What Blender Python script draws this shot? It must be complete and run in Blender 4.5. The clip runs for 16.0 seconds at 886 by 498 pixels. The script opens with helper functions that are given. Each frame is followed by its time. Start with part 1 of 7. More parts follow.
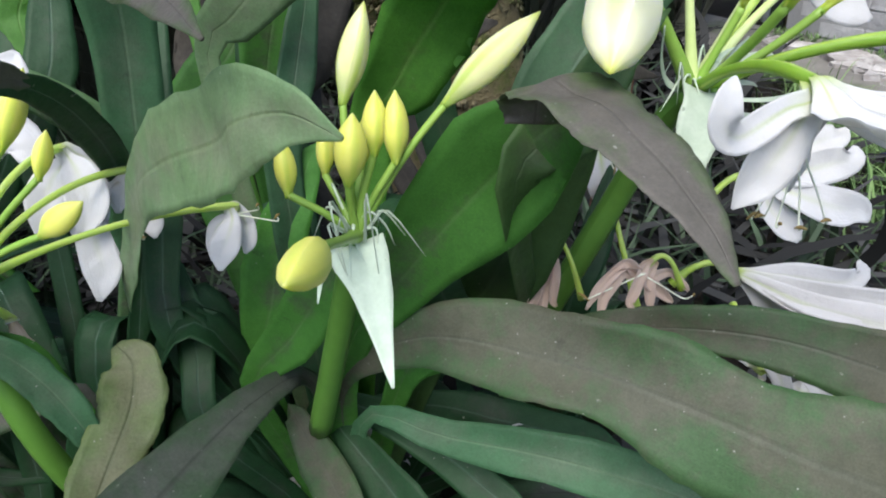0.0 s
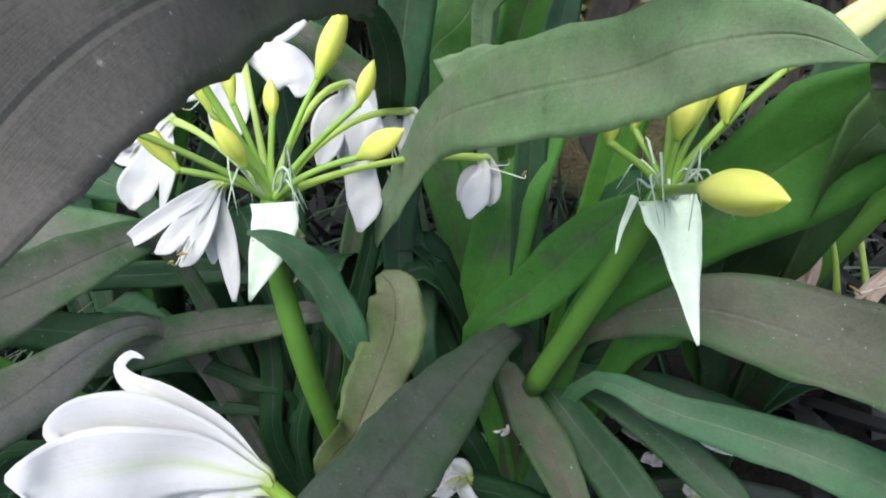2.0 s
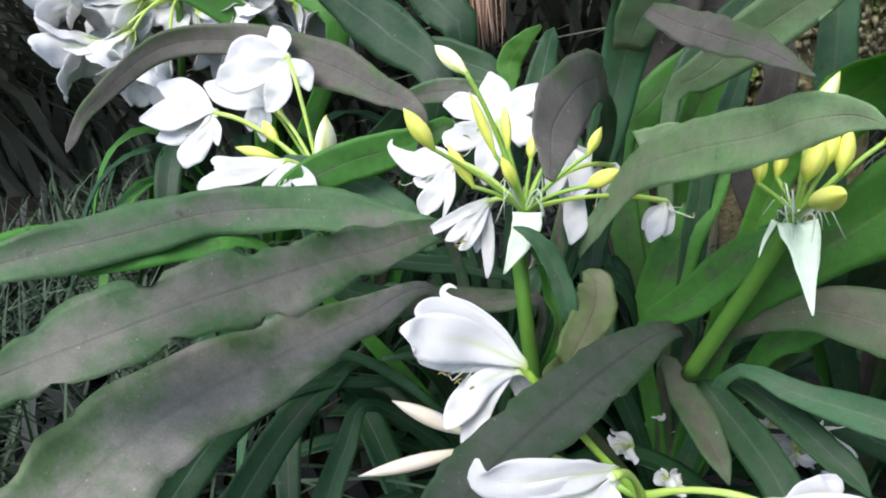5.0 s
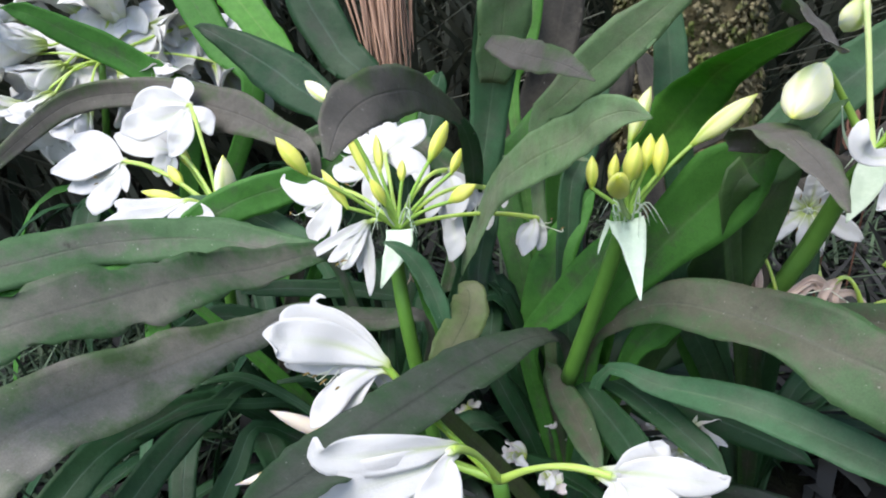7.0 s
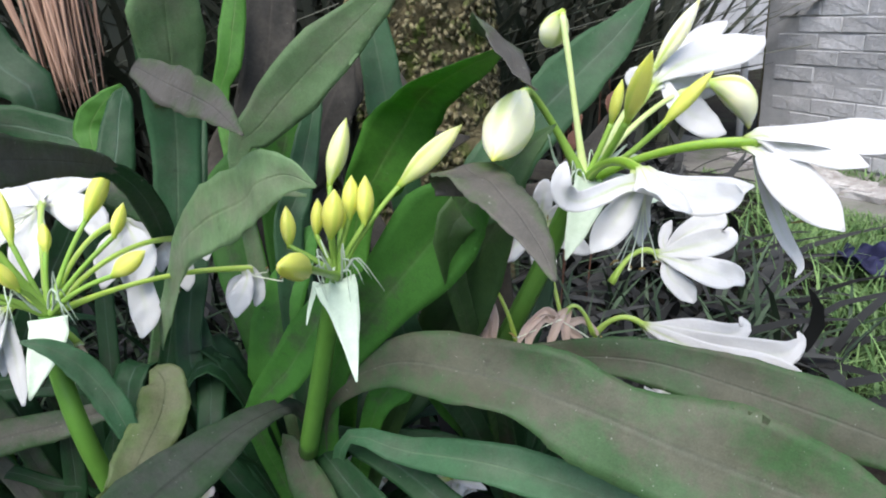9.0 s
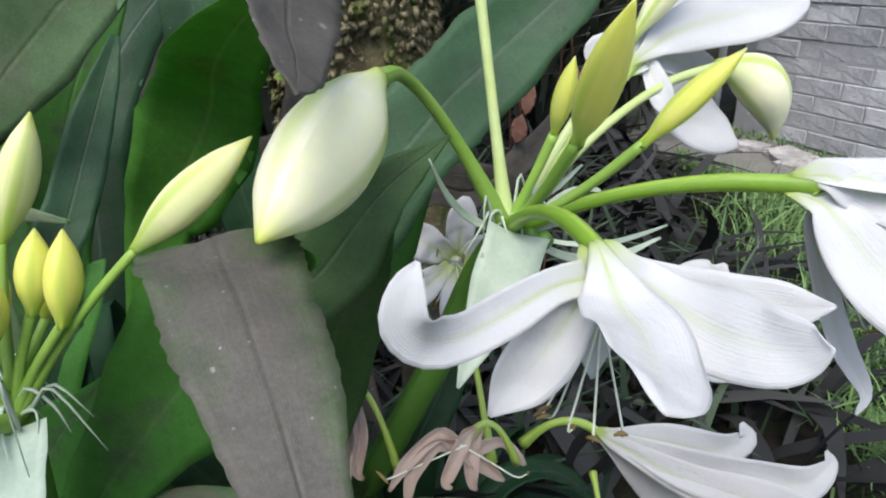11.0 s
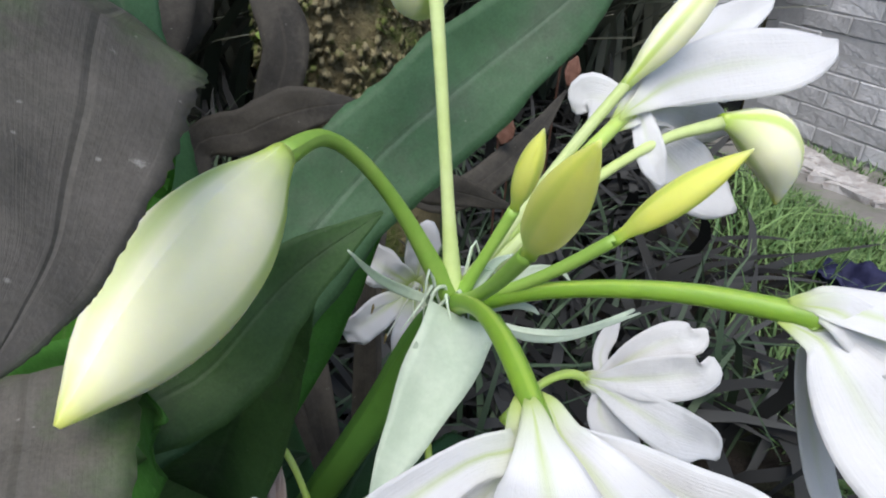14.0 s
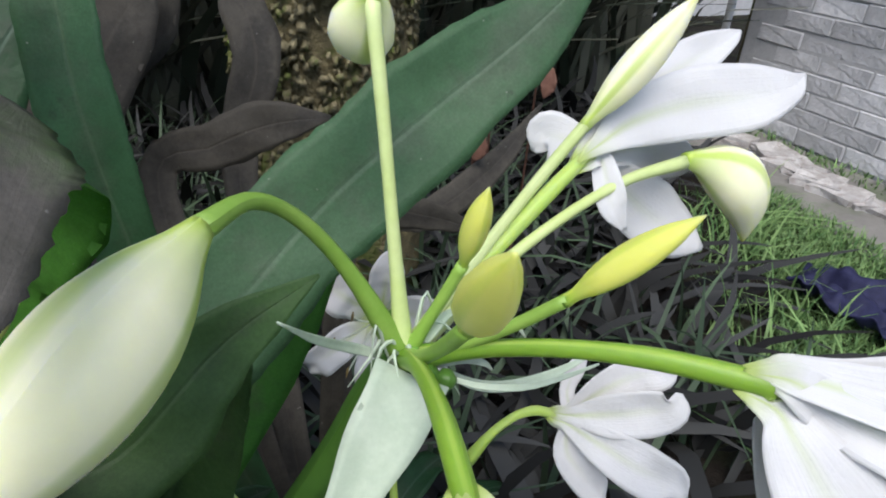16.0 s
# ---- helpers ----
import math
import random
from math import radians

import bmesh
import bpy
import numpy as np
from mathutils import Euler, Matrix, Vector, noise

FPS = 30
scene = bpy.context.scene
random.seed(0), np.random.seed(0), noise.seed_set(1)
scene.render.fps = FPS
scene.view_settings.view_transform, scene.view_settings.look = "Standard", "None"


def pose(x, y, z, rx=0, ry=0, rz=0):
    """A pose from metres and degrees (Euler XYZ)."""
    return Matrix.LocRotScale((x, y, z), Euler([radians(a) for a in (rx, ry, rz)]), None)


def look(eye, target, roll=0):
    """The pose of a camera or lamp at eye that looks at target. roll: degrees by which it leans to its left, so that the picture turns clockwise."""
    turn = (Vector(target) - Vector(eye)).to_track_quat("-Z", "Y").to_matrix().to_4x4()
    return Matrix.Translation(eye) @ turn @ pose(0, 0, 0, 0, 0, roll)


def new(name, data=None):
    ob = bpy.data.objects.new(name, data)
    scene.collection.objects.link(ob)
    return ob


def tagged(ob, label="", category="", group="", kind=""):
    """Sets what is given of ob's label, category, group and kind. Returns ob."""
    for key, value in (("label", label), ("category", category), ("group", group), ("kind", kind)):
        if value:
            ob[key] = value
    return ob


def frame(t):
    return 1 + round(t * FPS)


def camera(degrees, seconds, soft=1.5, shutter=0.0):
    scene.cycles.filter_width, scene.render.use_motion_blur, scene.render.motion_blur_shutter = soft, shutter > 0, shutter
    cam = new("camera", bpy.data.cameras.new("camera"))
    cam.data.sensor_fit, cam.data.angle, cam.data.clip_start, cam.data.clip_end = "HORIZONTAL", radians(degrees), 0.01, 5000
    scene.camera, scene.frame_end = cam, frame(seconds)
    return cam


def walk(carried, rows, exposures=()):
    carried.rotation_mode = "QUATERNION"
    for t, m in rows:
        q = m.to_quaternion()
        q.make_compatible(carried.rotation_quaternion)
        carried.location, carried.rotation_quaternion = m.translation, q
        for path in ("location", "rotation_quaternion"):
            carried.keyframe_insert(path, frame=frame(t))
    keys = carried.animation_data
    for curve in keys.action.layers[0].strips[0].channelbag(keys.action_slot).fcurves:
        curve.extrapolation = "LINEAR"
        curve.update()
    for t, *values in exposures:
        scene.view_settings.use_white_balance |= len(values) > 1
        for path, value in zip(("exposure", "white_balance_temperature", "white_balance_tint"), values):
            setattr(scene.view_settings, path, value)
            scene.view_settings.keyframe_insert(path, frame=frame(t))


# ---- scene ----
cam = camera(69.4, 16.0, 2.0)
# seconds, eye, target, roll
PATH = [
    (0, (0.0537, -0.3756, 0.7794), (0.3253, 0.4379, 0.2652), -5.68),
    (0.5, (-0.0029, -0.3548, 0.7802), (0.2228, 0.4774, 0.2738), -4.36),
    (1, (-0.0459, -0.3532, 0.7682), (0.1348, 0.4987, 0.2766), -4.66),
    (1.5, (-0.0702, -0.3534, 0.7716), (0.1058, 0.4966, 0.2752), -3.42),
    (2, (-0.0813, -0.3595, 0.7660), (0.0552, 0.4889, 0.2544), -2.91),
    (2.5, (-0.1557, -0.3646, 0.7466), (-0.0702, 0.4904, 0.2351), -2.86),
    (3, (-0.2139, -0.3767, 0.7524), (-0.1577, 0.4849, 0.2480), -1.72),
    (3.5, (-0.2347, -0.4011, 0.7514), (-0.2064, 0.4666, 0.2550), -1.79),
    (4, (-0.2200, -0.4434, 0.7490), (-0.2084, 0.4292, 0.2606), -1.81),
    (4.5, (-0.2035, -0.5268, 0.7882), (-0.2474, 0.3463, 0.3027), -2.24),
    (4.7, (-0.1906, -0.5711, 0.8181), (-0.2631, 0.3178, 0.3658), -3.63),
    (6.8, (-0.1004, -0.6805, 0.7610), (-0.1628, 0.2787, 0.4854), -2.63),
    (7, (-0.0720, -0.6756, 0.7743), (-0.0855, 0.2771, 0.4707), -4.94),
    (7.5, (0.0026, -0.6644, 0.8162), (0.1436, 0.2728, 0.4970), -8.65),
    (8, (0.0017, -0.6626, 0.8220), (0.1983, 0.2601, 0.4905), -8.16),
    (8.2, (-0.0023, -0.6468, 0.8096), (0.2144, 0.2724, 0.4807), -7.08),
    (8.5, (0.0018, -0.6176, 0.8124), (0.2502, 0.2912, 0.4772), -6.39),
    (9, (0.0390, -0.5489, 0.8000), (0.3374, 0.3368, 0.4442), -5.10),
    (9.2, (0.0495, -0.5308, 0.7854), (0.3608, 0.3462, 0.4194), -5.20),
    (11.3, (0.2273, -0.2958, 0.7702), (0.5580, 0.5448, 0.3412), -2.01),
    (11.5, (0.2329, -0.2832, 0.7735), (0.5568, 0.5548, 0.3342), -1.50),
    (12, (0.2409, -0.2546, 0.7863), (0.5600, 0.5750, 0.3280), 0.22),
    (12.5, (0.2298, -0.2430, 0.7864), (0.5462, 0.5847, 0.3229), 1.11),
    (13, (0.2190, -0.2343, 0.7938), (0.5360, 0.5903, 0.3252), 1.73),
    (13.5, (0.2416, -0.2443, 0.7959), (0.5630, 0.5730, 0.3176), 2.52),
    (14, (0.2653, -0.2603, 0.8026), (0.5948, 0.5504, 0.3188), 2.95),
    (14.5, (0.2821, -0.2681, 0.8018), (0.6174, 0.5398, 0.3172), 2.83),
    (15, (0.2841, -0.2567, 0.8263), (0.6236, 0.5477, 0.3387), 3.40),
    (15.5, (0.2861, -0.2504, 0.8173), (0.6289, 0.5535, 0.3311), 3.16),
    (16, (0.2903, -0.2433, 0.8198), (0.6360, 0.5571, 0.3300), 3.42),
]
walk(cam, [(t, look(eye, target, roll)) for t, eye, target, roll in PATH], [(0, 1.35), (4.7, 1.5), (6.8, 1.5), (7.5, 1.32), (8.4, 1.38), (9.2, 1.48), (11.4, 1.12), (16, 1.1)])
SKY, SUN = 0.1, 1.5

# ---- light ----
world = bpy.data.worlds.new("sky")
scene.world = world
world.use_nodes = True
wn = world.node_tree
sky = wn.nodes.new("ShaderNodeTexSky")
sky.sky_type = "NISHITA"
sky.sun_disc = False
sky.sun_elevation = radians(58)
sky.sun_rotation = radians(213)
sky.air_density, sky.dust_density, sky.ozone_density = 1.0, 1.6, 1.0
wn.nodes["Background"].inputs["Strength"].default_value = SKY
wn.links.new(sky.outputs[0], wn.nodes["Background"].inputs["Color"])
sun_data = bpy.data.lights.new("sun", "SUN")
sun_data.energy, sun_data.angle, sun_data.color = SUN, radians(40), (1.0, 0.98, 0.94)
sun = new("sun", sun_data)
sun.matrix_world = look((-1.3, -2.0, 3.9), (0, 0, 0))


# ---- materials ----
def material(name, rough=0.5, spec=0.4):
    m = bpy.data.materials.new(name)
    m.use_nodes = True
    nt = m.node_tree
    b = nt.nodes["Principled BSDF"]
    b.inputs["Roughness"].default_value = rough
    b.inputs["Specular IOR Level"].default_value = spec
    return m, nt, b


def node(nt, kind, **values):
    n = nt.nodes.new(kind)
    for key, value in values.items():
        n.inputs[key].default_value = value
    return n


def ramp(nt, source, stops):
    n = nt.nodes.new("ShaderNodeValToRGB")
    cr = n.color_ramp
    while len(cr.elements) < len(stops):
        cr.elements.new(0.5)
    for e, (at, c) in zip(cr.elements, stops):
        e.position, e.color = at, (*c, 1) if len(c) == 3 else c
    nt.links.new(source, n.inputs[0])
    return n.outputs[0]


def mix(nt, fac, a, b, kind="MIX"):
    n = nt.nodes.new("ShaderNodeMix")
    n.data_type, n.blend_type = "RGBA", kind
    for key, v in ((0, fac), (6, a), (7, b)):
        if isinstance(v, (int, float)):
            n.inputs[key].default_value = v
        elif isinstance(v, tuple):
            n.inputs[key].default_value = (*v, 1)
        else:
            nt.links.new(v, n.inputs[key])
    return n.outputs[2]


def calc(nt, op, a, b=0.0):
    n = nt.nodes.new("ShaderNodeMath")
    n.operation = op
    for key, v in ((0, a), (1, b)):
        if isinstance(v, (int, float)):
            n.inputs[key].default_value = v
        else:
            nt.links.new(v, n.inputs[key])
    return n.outputs[0]


def bump(nt, b, height, strength=0.3, distance=0.002):
    n = node(nt, "ShaderNodeBump", Strength=strength, Distance=distance)
    nt.links.new(height, n.inputs["Height"])
    nt.links.new(n.outputs[0], b.inputs["Normal"])


def noise_of(nt, vec, scale, detail=4.0, rough=0.6):
    n = node(nt, "ShaderNodeTexNoise", Scale=scale, Detail=detail, Roughness=rough)
    nt.links.new(vec, n.inputs["Vector"])
    return n.outputs["Fac"]


def leaf_material(name, body, blush, rib, amount, rough=0.5, speck=0.5, through_light=0.12):
    """A strap leaf: u runs from base to tip, v across. Blush is the bronze bloom, with green left at the margins."""
    m, nt, b = material(name, rough, 0.3)
    tc = nt.nodes.new("ShaderNodeTexCoord")
    uv = nt.nodes.new("ShaderNodeSeparateXYZ")
    nt.links.new(tc.outputs["UV"], uv.inputs[0])
    u, v = uv.outputs[0], uv.outputs[1]
    info = nt.nodes.new("ShaderNodeObjectInfo")
    obj = tc.outputs["Object"]
    across = calc(nt, "ABSOLUTE", calc(nt, "SUBTRACT", v, 0.5))
    big = noise_of(nt, obj, 13, 5, 0.68)
    fine = noise_of(nt, obj, 140, 5, 0.7)
    grain = noise_of(nt, obj, 620, 4, 0.75)
    stretch = nt.nodes.new("ShaderNodeMapping")
    stretch.inputs["Scale"].default_value = (2.5, 60, 1)
    nt.links.new(tc.outputs["UV"], stretch.inputs[0])
    veins = noise_of(nt, stretch.outputs[0], 1.0, 3, 0.6)
    # bronze bloom: strong along the middle, weaker to the margins, in soft patches
    f = calc(nt, "ADD", calc(nt, "MULTIPLY", big, 2.8), amount - 1.45)
    f = calc(nt, "SUBTRACT", f, calc(nt, "MULTIPLY", across, 0.95))
    f = calc(nt, "ADD", f, calc(nt, "MULTIPLY", calc(nt, "SUBTRACT", fine, 0.5), 0.5))
    fac = ramp(nt, f, [(0.0, (0, 0, 0)), (0.55, (1, 1, 1))])
    c = mix(nt, fac, body, blush)
    c = mix(nt, calc(nt, "MULTIPLY", veins, 0.16), c, mix(nt, 1.0, c, (0.5, 0.55, 0.5), "MULTIPLY"))
    c = mix(nt, calc(nt, "MULTIPLY", fine, 0.5), c, mix(nt, 1.0, c, (1.35, 1.3, 1.25), "MULTIPLY"))
    line = ramp(nt, across, [(0.0, (1, 1, 1)), (0.018, (0.8, 0.8, 0.8)), (0.045, (0, 0, 0))])
    c = mix(nt, calc(nt, "MULTIPLY", line, 0.38), c, rib)
    blotch = noise_of(nt, obj, 70, 5, 0.7)
    c = mix(nt, ramp(nt, blotch, [(0.4, (0, 0, 0)), (0.65, (0.55, 0.55, 0.55))]), c, mix(nt, 1.0, c, (0.62, 0.66, 0.62), "MULTIPLY"))
    worn = ramp(nt, noise_of(nt, stretch.outputs[0], 2.3, 5, 0.75), [(0.55, (0, 0, 0)), (0.75, (0.5, 0.5, 0.5))])
    c = mix(nt, worn, c, mix(nt, 1.0, c, (1.5, 1.45, 1.45), "MULTIPLY"))
    # old dark stains and pale droppings
    stain = ramp(nt, noise_of(nt, obj, 38, 6, 0.75), [(0.62, (0, 0, 0)), (0.74, (1, 1, 1))])
    c = mix(nt, calc(nt, "MULTIPLY", stain, 0.6), c, (0.022, 0.02, 0.016))
    for size, share, near, edge in ((110, 0.1, 0.02, 0.16), (260, 0.12, 0.06, 0.2), (60, 0.04, 0.02, 0.13)):
        vo = node(nt, "ShaderNodeTexVoronoi", Scale=size, Randomness=1.0)
        nt.links.new(obj, vo.inputs["Vector"])
        wob = calc(nt, "ADD", vo.outputs["Distance"], calc(nt, "MULTIPLY", calc(nt, "SUBTRACT", grain, 0.42), 0.6))
        dot = ramp(nt, wob, [(near, (1, 1, 1)), (edge, (0, 0, 0))])
        pick = nt.nodes.new("ShaderNodeSeparateColor")
        nt.links.new(vo.outputs["Color"], pick.inputs[0])
        some = calc(nt, "GREATER_THAN", pick.outputs[0], 1 - share * speck)
        c = mix(nt, calc(nt, "MULTIPLY", calc(nt, "MULTIPLY", dot, some), 0.55), c, (0.55, 0.53, 0.5))
    c = mix(nt, ramp(nt, grain, [(0.3, (0, 0, 0)), (0.7, (1, 1, 1))]), mix(nt, 1.0, c, (0.82, 0.83, 0.82), "MULTIPLY"), mix(nt, 1.0, c, (1.14, 1.13, 1.13), "MULTIPLY"))
    hsv = node(nt, "ShaderNodeHueSaturation")
    nt.links.new(c, hsv.inputs["Color"])
    nt.links.new(calc(nt, "ADD", 0.82, calc(nt, "MULTIPLY", info.outputs["Random"], 0.36)), hsv.inputs["Value"])
    nt.links.new(hsv.outputs[0], b.inputs["Base Color"])
    nt.links.new(calc(nt, "ADD", rough - 0.08, calc(nt, "MULTIPLY", fine, 0.25)), b.inputs["Roughness"])
    groove = ramp(nt, across, [(0.0, (0, 0, 0)), (0.035, (1, 1, 1))])
    ribs = calc(nt, "ADD", calc(nt, "MULTIPLY", veins, 0.13), calc(nt, "MULTIPLY", groove, 0.4))
    h = calc(nt, "ADD", ribs, calc(nt, "ADD", calc(nt, "MULTIPLY", calc(nt, "ADD", fine, calc(nt, "MULTIPLY", grain, 0.35)), 0.4), calc(nt, "MULTIPLY", noise_of(nt, obj, 55, 3), 1.0)))
    bump(nt, b, h, 0.5, 0.0022)
    glow = nt.nodes.new("ShaderNodeBsdfTranslucent")
    nt.links.new(mix(nt, 1.0, hsv.outputs[0], (1.5, 1.7, 0.9), "MULTIPLY"), glow.inputs["Color"])
    both = nt.nodes.new("ShaderNodeMixShader")
    both.inputs[0].default_value = through_light
    nt.links.new(b.outputs[0], both.inputs[1])
    nt.links.new(glow.outputs[0], both.inputs[2])
    nt.links.new(both.outputs[0], nt.nodes["Material Output"].inputs["Surface"])
    return m


def petal_material(name, white, throat, rough=0.55, fade=(0.25, 0.5)):
    m, nt, b = material(name, rough, 0.25)
    tc = nt.nodes.new("ShaderNodeTexCoord")
    uv = nt.nodes.new("ShaderNodeSeparateXYZ")
    nt.links.new(tc.outputs["UV"], uv.inputs[0])
    across = calc(nt, "ABSOLUTE", calc(nt, "SUBTRACT", uv.outputs[1], 0.5))
    stretch = nt.nodes.new("ShaderNodeMapping")
    stretch.inputs["Scale"].default_value = (1.5, 26, 1)
    nt.links.new(tc.outputs["UV"], stretch.inputs[0])
    veins = noise_of(nt, stretch.outputs[0], 1.0, 3)
    keel = ramp(nt, across, [(0.0, (1, 1, 1)), (0.14, (0, 0, 0))])
    low = ramp(nt, uv.outputs[0], [(0.02, (1, 1, 1)), (fade[0], (0.75, 0.75, 0.75)), (fade[1], (0.3, 0.3, 0.3)), (fade[1] + 0.3, (0, 0, 0))])
    foot = ramp(nt, uv.outputs[0], [(0.0, (1, 1, 1)), (0.1, (0.85, 0.85, 0.85)), (0.2, (0.4, 0.4, 0.4)), (0.36, (0, 0, 0))])
    f = calc(nt, "MAXIMUM", calc(nt, "MULTIPLY", keel, low), foot)
    c = mix(nt, f, white, throat)
    c = mix(nt, calc(nt, "MULTIPLY", veins, 0.1), c, mix(nt, 1.0, c, (0.82, 0.84, 0.84), "MULTIPLY"))
    nt.links.new(c, b.inputs["Base Color"])
    b.inputs["Subsurface Weight"].default_value = 0.3
    b.inputs["Subsurface Radius"].default_value = (0.005, 0.005, 0.0045)
    b.inputs["Subsurface Scale"].default_value = 0.9
    crumple = noise_of(nt, tc.outputs["Object"], 90, 3)
    bump(nt, b, calc(nt, "ADD", calc(nt, "MULTIPLY", veins, 0.4), crumple), 0.5, 0.002)
    return m


def bud_material(name, foot, body, tip, streak):
    m, nt, b = material(name, 0.42, 0.35)
    tc = nt.nodes.new("ShaderNodeTexCoord")
    uv = nt.nodes.new("ShaderNodeSeparateXYZ")
    nt.links.new(tc.outputs["UV"], uv.inputs[0])
    c = ramp(nt, uv.outputs[0], [(0.0, foot), (0.16, tuple(0.5 * (p + q) for p, q in zip(foot, body))), (0.36, body), (0.8, body), (1.0, tip)])
    wave = calc(nt, "SINE", calc(nt, "MULTIPLY", uv.outputs[1], 18.85))
    band = ramp(nt, wave, [(0.55, (0, 0, 0)), (0.95, (1, 1, 1))])
    along = ramp(nt, uv.outputs[0], [(0.0, (1, 1, 1)), (0.45, (0.75, 0.75, 0.75)), (0.8, (0.3, 0.3, 0.3)), (0.92, (0.5, 0.5, 0.5))])
    c = mix(nt, calc(nt, "MULTIPLY", calc(nt, "MULTIPLY", band, along), 0.9), c, streak)
    n = noise_of(nt, tc.outputs["Object"], 90, 4)
    c = mix(nt, calc(nt, "MULTIPLY", n, 0.35), c, mix(nt, 1.0, c, (0.75, 0.8, 0.6), "MULTIPLY"))
    nt.links.new(c, b.inputs["Base Color"])
    b.inputs["Subsurface Weight"].default_value = 0.9
    b.inputs["Subsurface Radius"].default_value = (0.006, 0.006, 0.003)
    b.inputs["Subsurface Scale"].default_value = 2.0
    bump(nt, b, calc(nt, "ADD", n, wave), 0.12, 0.001)
    return m


def plain_material(name, a, c2, scale=30.0, rough=0.6, strength=0.3, dist=0.003, spec=0.3, third=None):
    m, nt, b = material(name, rough, spec)
    tc = nt.nodes.new("ShaderNodeTexCoord")
    n1 = noise_of(nt, tc.outputs["Object"], scale, 6, 0.65)
    n2 = noise_of(nt, tc.outputs["Object"], scale * 7, 4, 0.6)
    c = mix(nt, ramp(nt, n1, [(0.32, (0, 0, 0)), (0.68, (1, 1, 1))]), a, c2)
    if third:
        n3 = noise_of(nt, tc.outputs["Object"], scale * 0.35, 5, 0.7)
        c = mix(nt, ramp(nt, n3, [(0.5, (0, 0, 0)), (0.62, (1, 1, 1))]), c, third)
    c = mix(nt, calc(nt, "MULTIPLY", n2, 0.5), c, mix(nt, 1.0, c, (0.6, 0.6, 0.6), "MULTIPLY"))
    info = nt.nodes.new("ShaderNodeObjectInfo")
    hsv = node(nt, "ShaderNodeHueSaturation")
    nt.links.new(c, hsv.inputs["Color"])
    nt.links.new(calc(nt, "ADD", 0.78, calc(nt, "MULTIPLY", info.outputs["Random"], 0.44)), hsv.inputs["Value"])
    nt.links.new(hsv.outputs[0], b.inputs["Base Color"])
    bump(nt, b, calc(nt, "ADD", n1, calc(nt, "MULTIPLY", n2, 0.5)), strength, dist)
    return m


def blade_material(name, a, c2, rough=0.5):
    m, nt, b = material(name, rough, 0.3)
    geo = nt.nodes.new("ShaderNodeNewGeometry")
    c = ramp(nt, geo.outputs["Random Per Island"], [(0.0, a), (0.6, c2), (1.0, tuple(x * 1.6 for x in c2))])
    nt.links.new(c, b.inputs["Base Color"])
    return m


DUSK = leaf_material("leaf_dusky_bronze", (0.042, 0.09, 0.034), (0.078, 0.08, 0.055), (0.10, 0.105, 0.08), 0.6, speck=0.9)
CHARCOAL = leaf_material("leaf_charcoal", (0.036, 0.07, 0.034), (0.067, 0.077, 0.064), (0.02, 0.022, 0.018), 0.6, speck=0.9)
GREEN = leaf_material("leaf_green", (0.068, 0.22, 0.038), (0.09, 0.13, 0.07), (0.12, 0.23, 0.08), 0.15, speck=0.15, through_light=0.3)
BRIGHT = leaf_material("leaf_bright", (0.082, 0.24, 0.036), (0.09, 0.15, 0.042), (0.18, 0.30, 0.09), 0.1, speck=0.1, through_light=0.35)
# dark green, lowered further so the colour carries shade deep in the clumps
DARK = leaf_material("leaf_dark_shaded", (0.015, 0.054, 0.019), (0.042, 0.06, 0.04), (0.08, 0.14, 0.10), 0.2, 0.48, speck=0.1)
TEAL = leaf_material("leaf_blue_green", (0.042, 0.112, 0.052), (0.066, 0.115, 0.066), (0.12, 0.18, 0.11), 0.3, speck=0.15)
SLATE = leaf_material("leaf_grey_green", (0.056, 0.126, 0.06), (0.078, 0.122, 0.075), (0.13, 0.19, 0.13), 0.3, speck=0.2, through_light=0.2)
BRONZE = leaf_material("leaf_bronze", (0.054, 0.115, 0.045), (0.15, 0.148, 0.124), (0.12, 0.12, 0.1), 0.52, speck=1.3)
MOSSY = leaf_material("leaf_bronze_green", (0.055, 0.115, 0.048), (0.115, 0.12, 0.098), (0.1, 0.11, 0.08), 0.45, speck=0.8)
MIDDLE = leaf_material("leaf_mid_green", (0.05, 0.108, 0.032), (0.06, 0.09, 0.045), (0.08, 0.13, 0.06), 0.2, speck=0.2, through_light=0.2)
# pale dusty bronze, lightened further to offset shade from the leaf above
DUSTY_LIT = leaf_material("leaf_dusty_bronze_lit", (0.075, 0.125, 0.055), (0.2, 0.192, 0.172), (0.13, 0.13, 0.1), 0.7, speck=1.4)
BROWN = leaf_material("leaf_brown", (0.06, 0.1, 0.036), (0.112, 0.102, 0.09), (0.1, 0.092, 0.08), 0.82, speck=1.8)
OLIVE = leaf_material("leaf_olive", (0.10, 0.145, 0.05), (0.125, 0.135, 0.072), (0.05, 0.07, 0.03), 0.5, speck=0.5)
SAGE = leaf_material("leaf_sage", (0.14, 0.23, 0.11), (0.17, 0.21, 0.13), (0.16, 0.23, 0.11), 0.45, speck=0.35)
DRIED = leaf_material("leaf_dried", (0.048, 0.043, 0.036), (0.026, 0.024, 0.021), (0.062, 0.053, 0.043), 0.5, 0.7, speck=0.3)
PETAL = petal_material("petal_white", (0.585, 0.578, 0.578), (0.36, 0.46, 0.1))
WILTED = petal_material("petal_wilted", (0.58, 0.51, 0.52), (0.62, 0.55, 0.42))
SHRIVEL = petal_material("petal_dry", (0.55, 0.42, 0.35), (0.42, 0.32, 0.22))
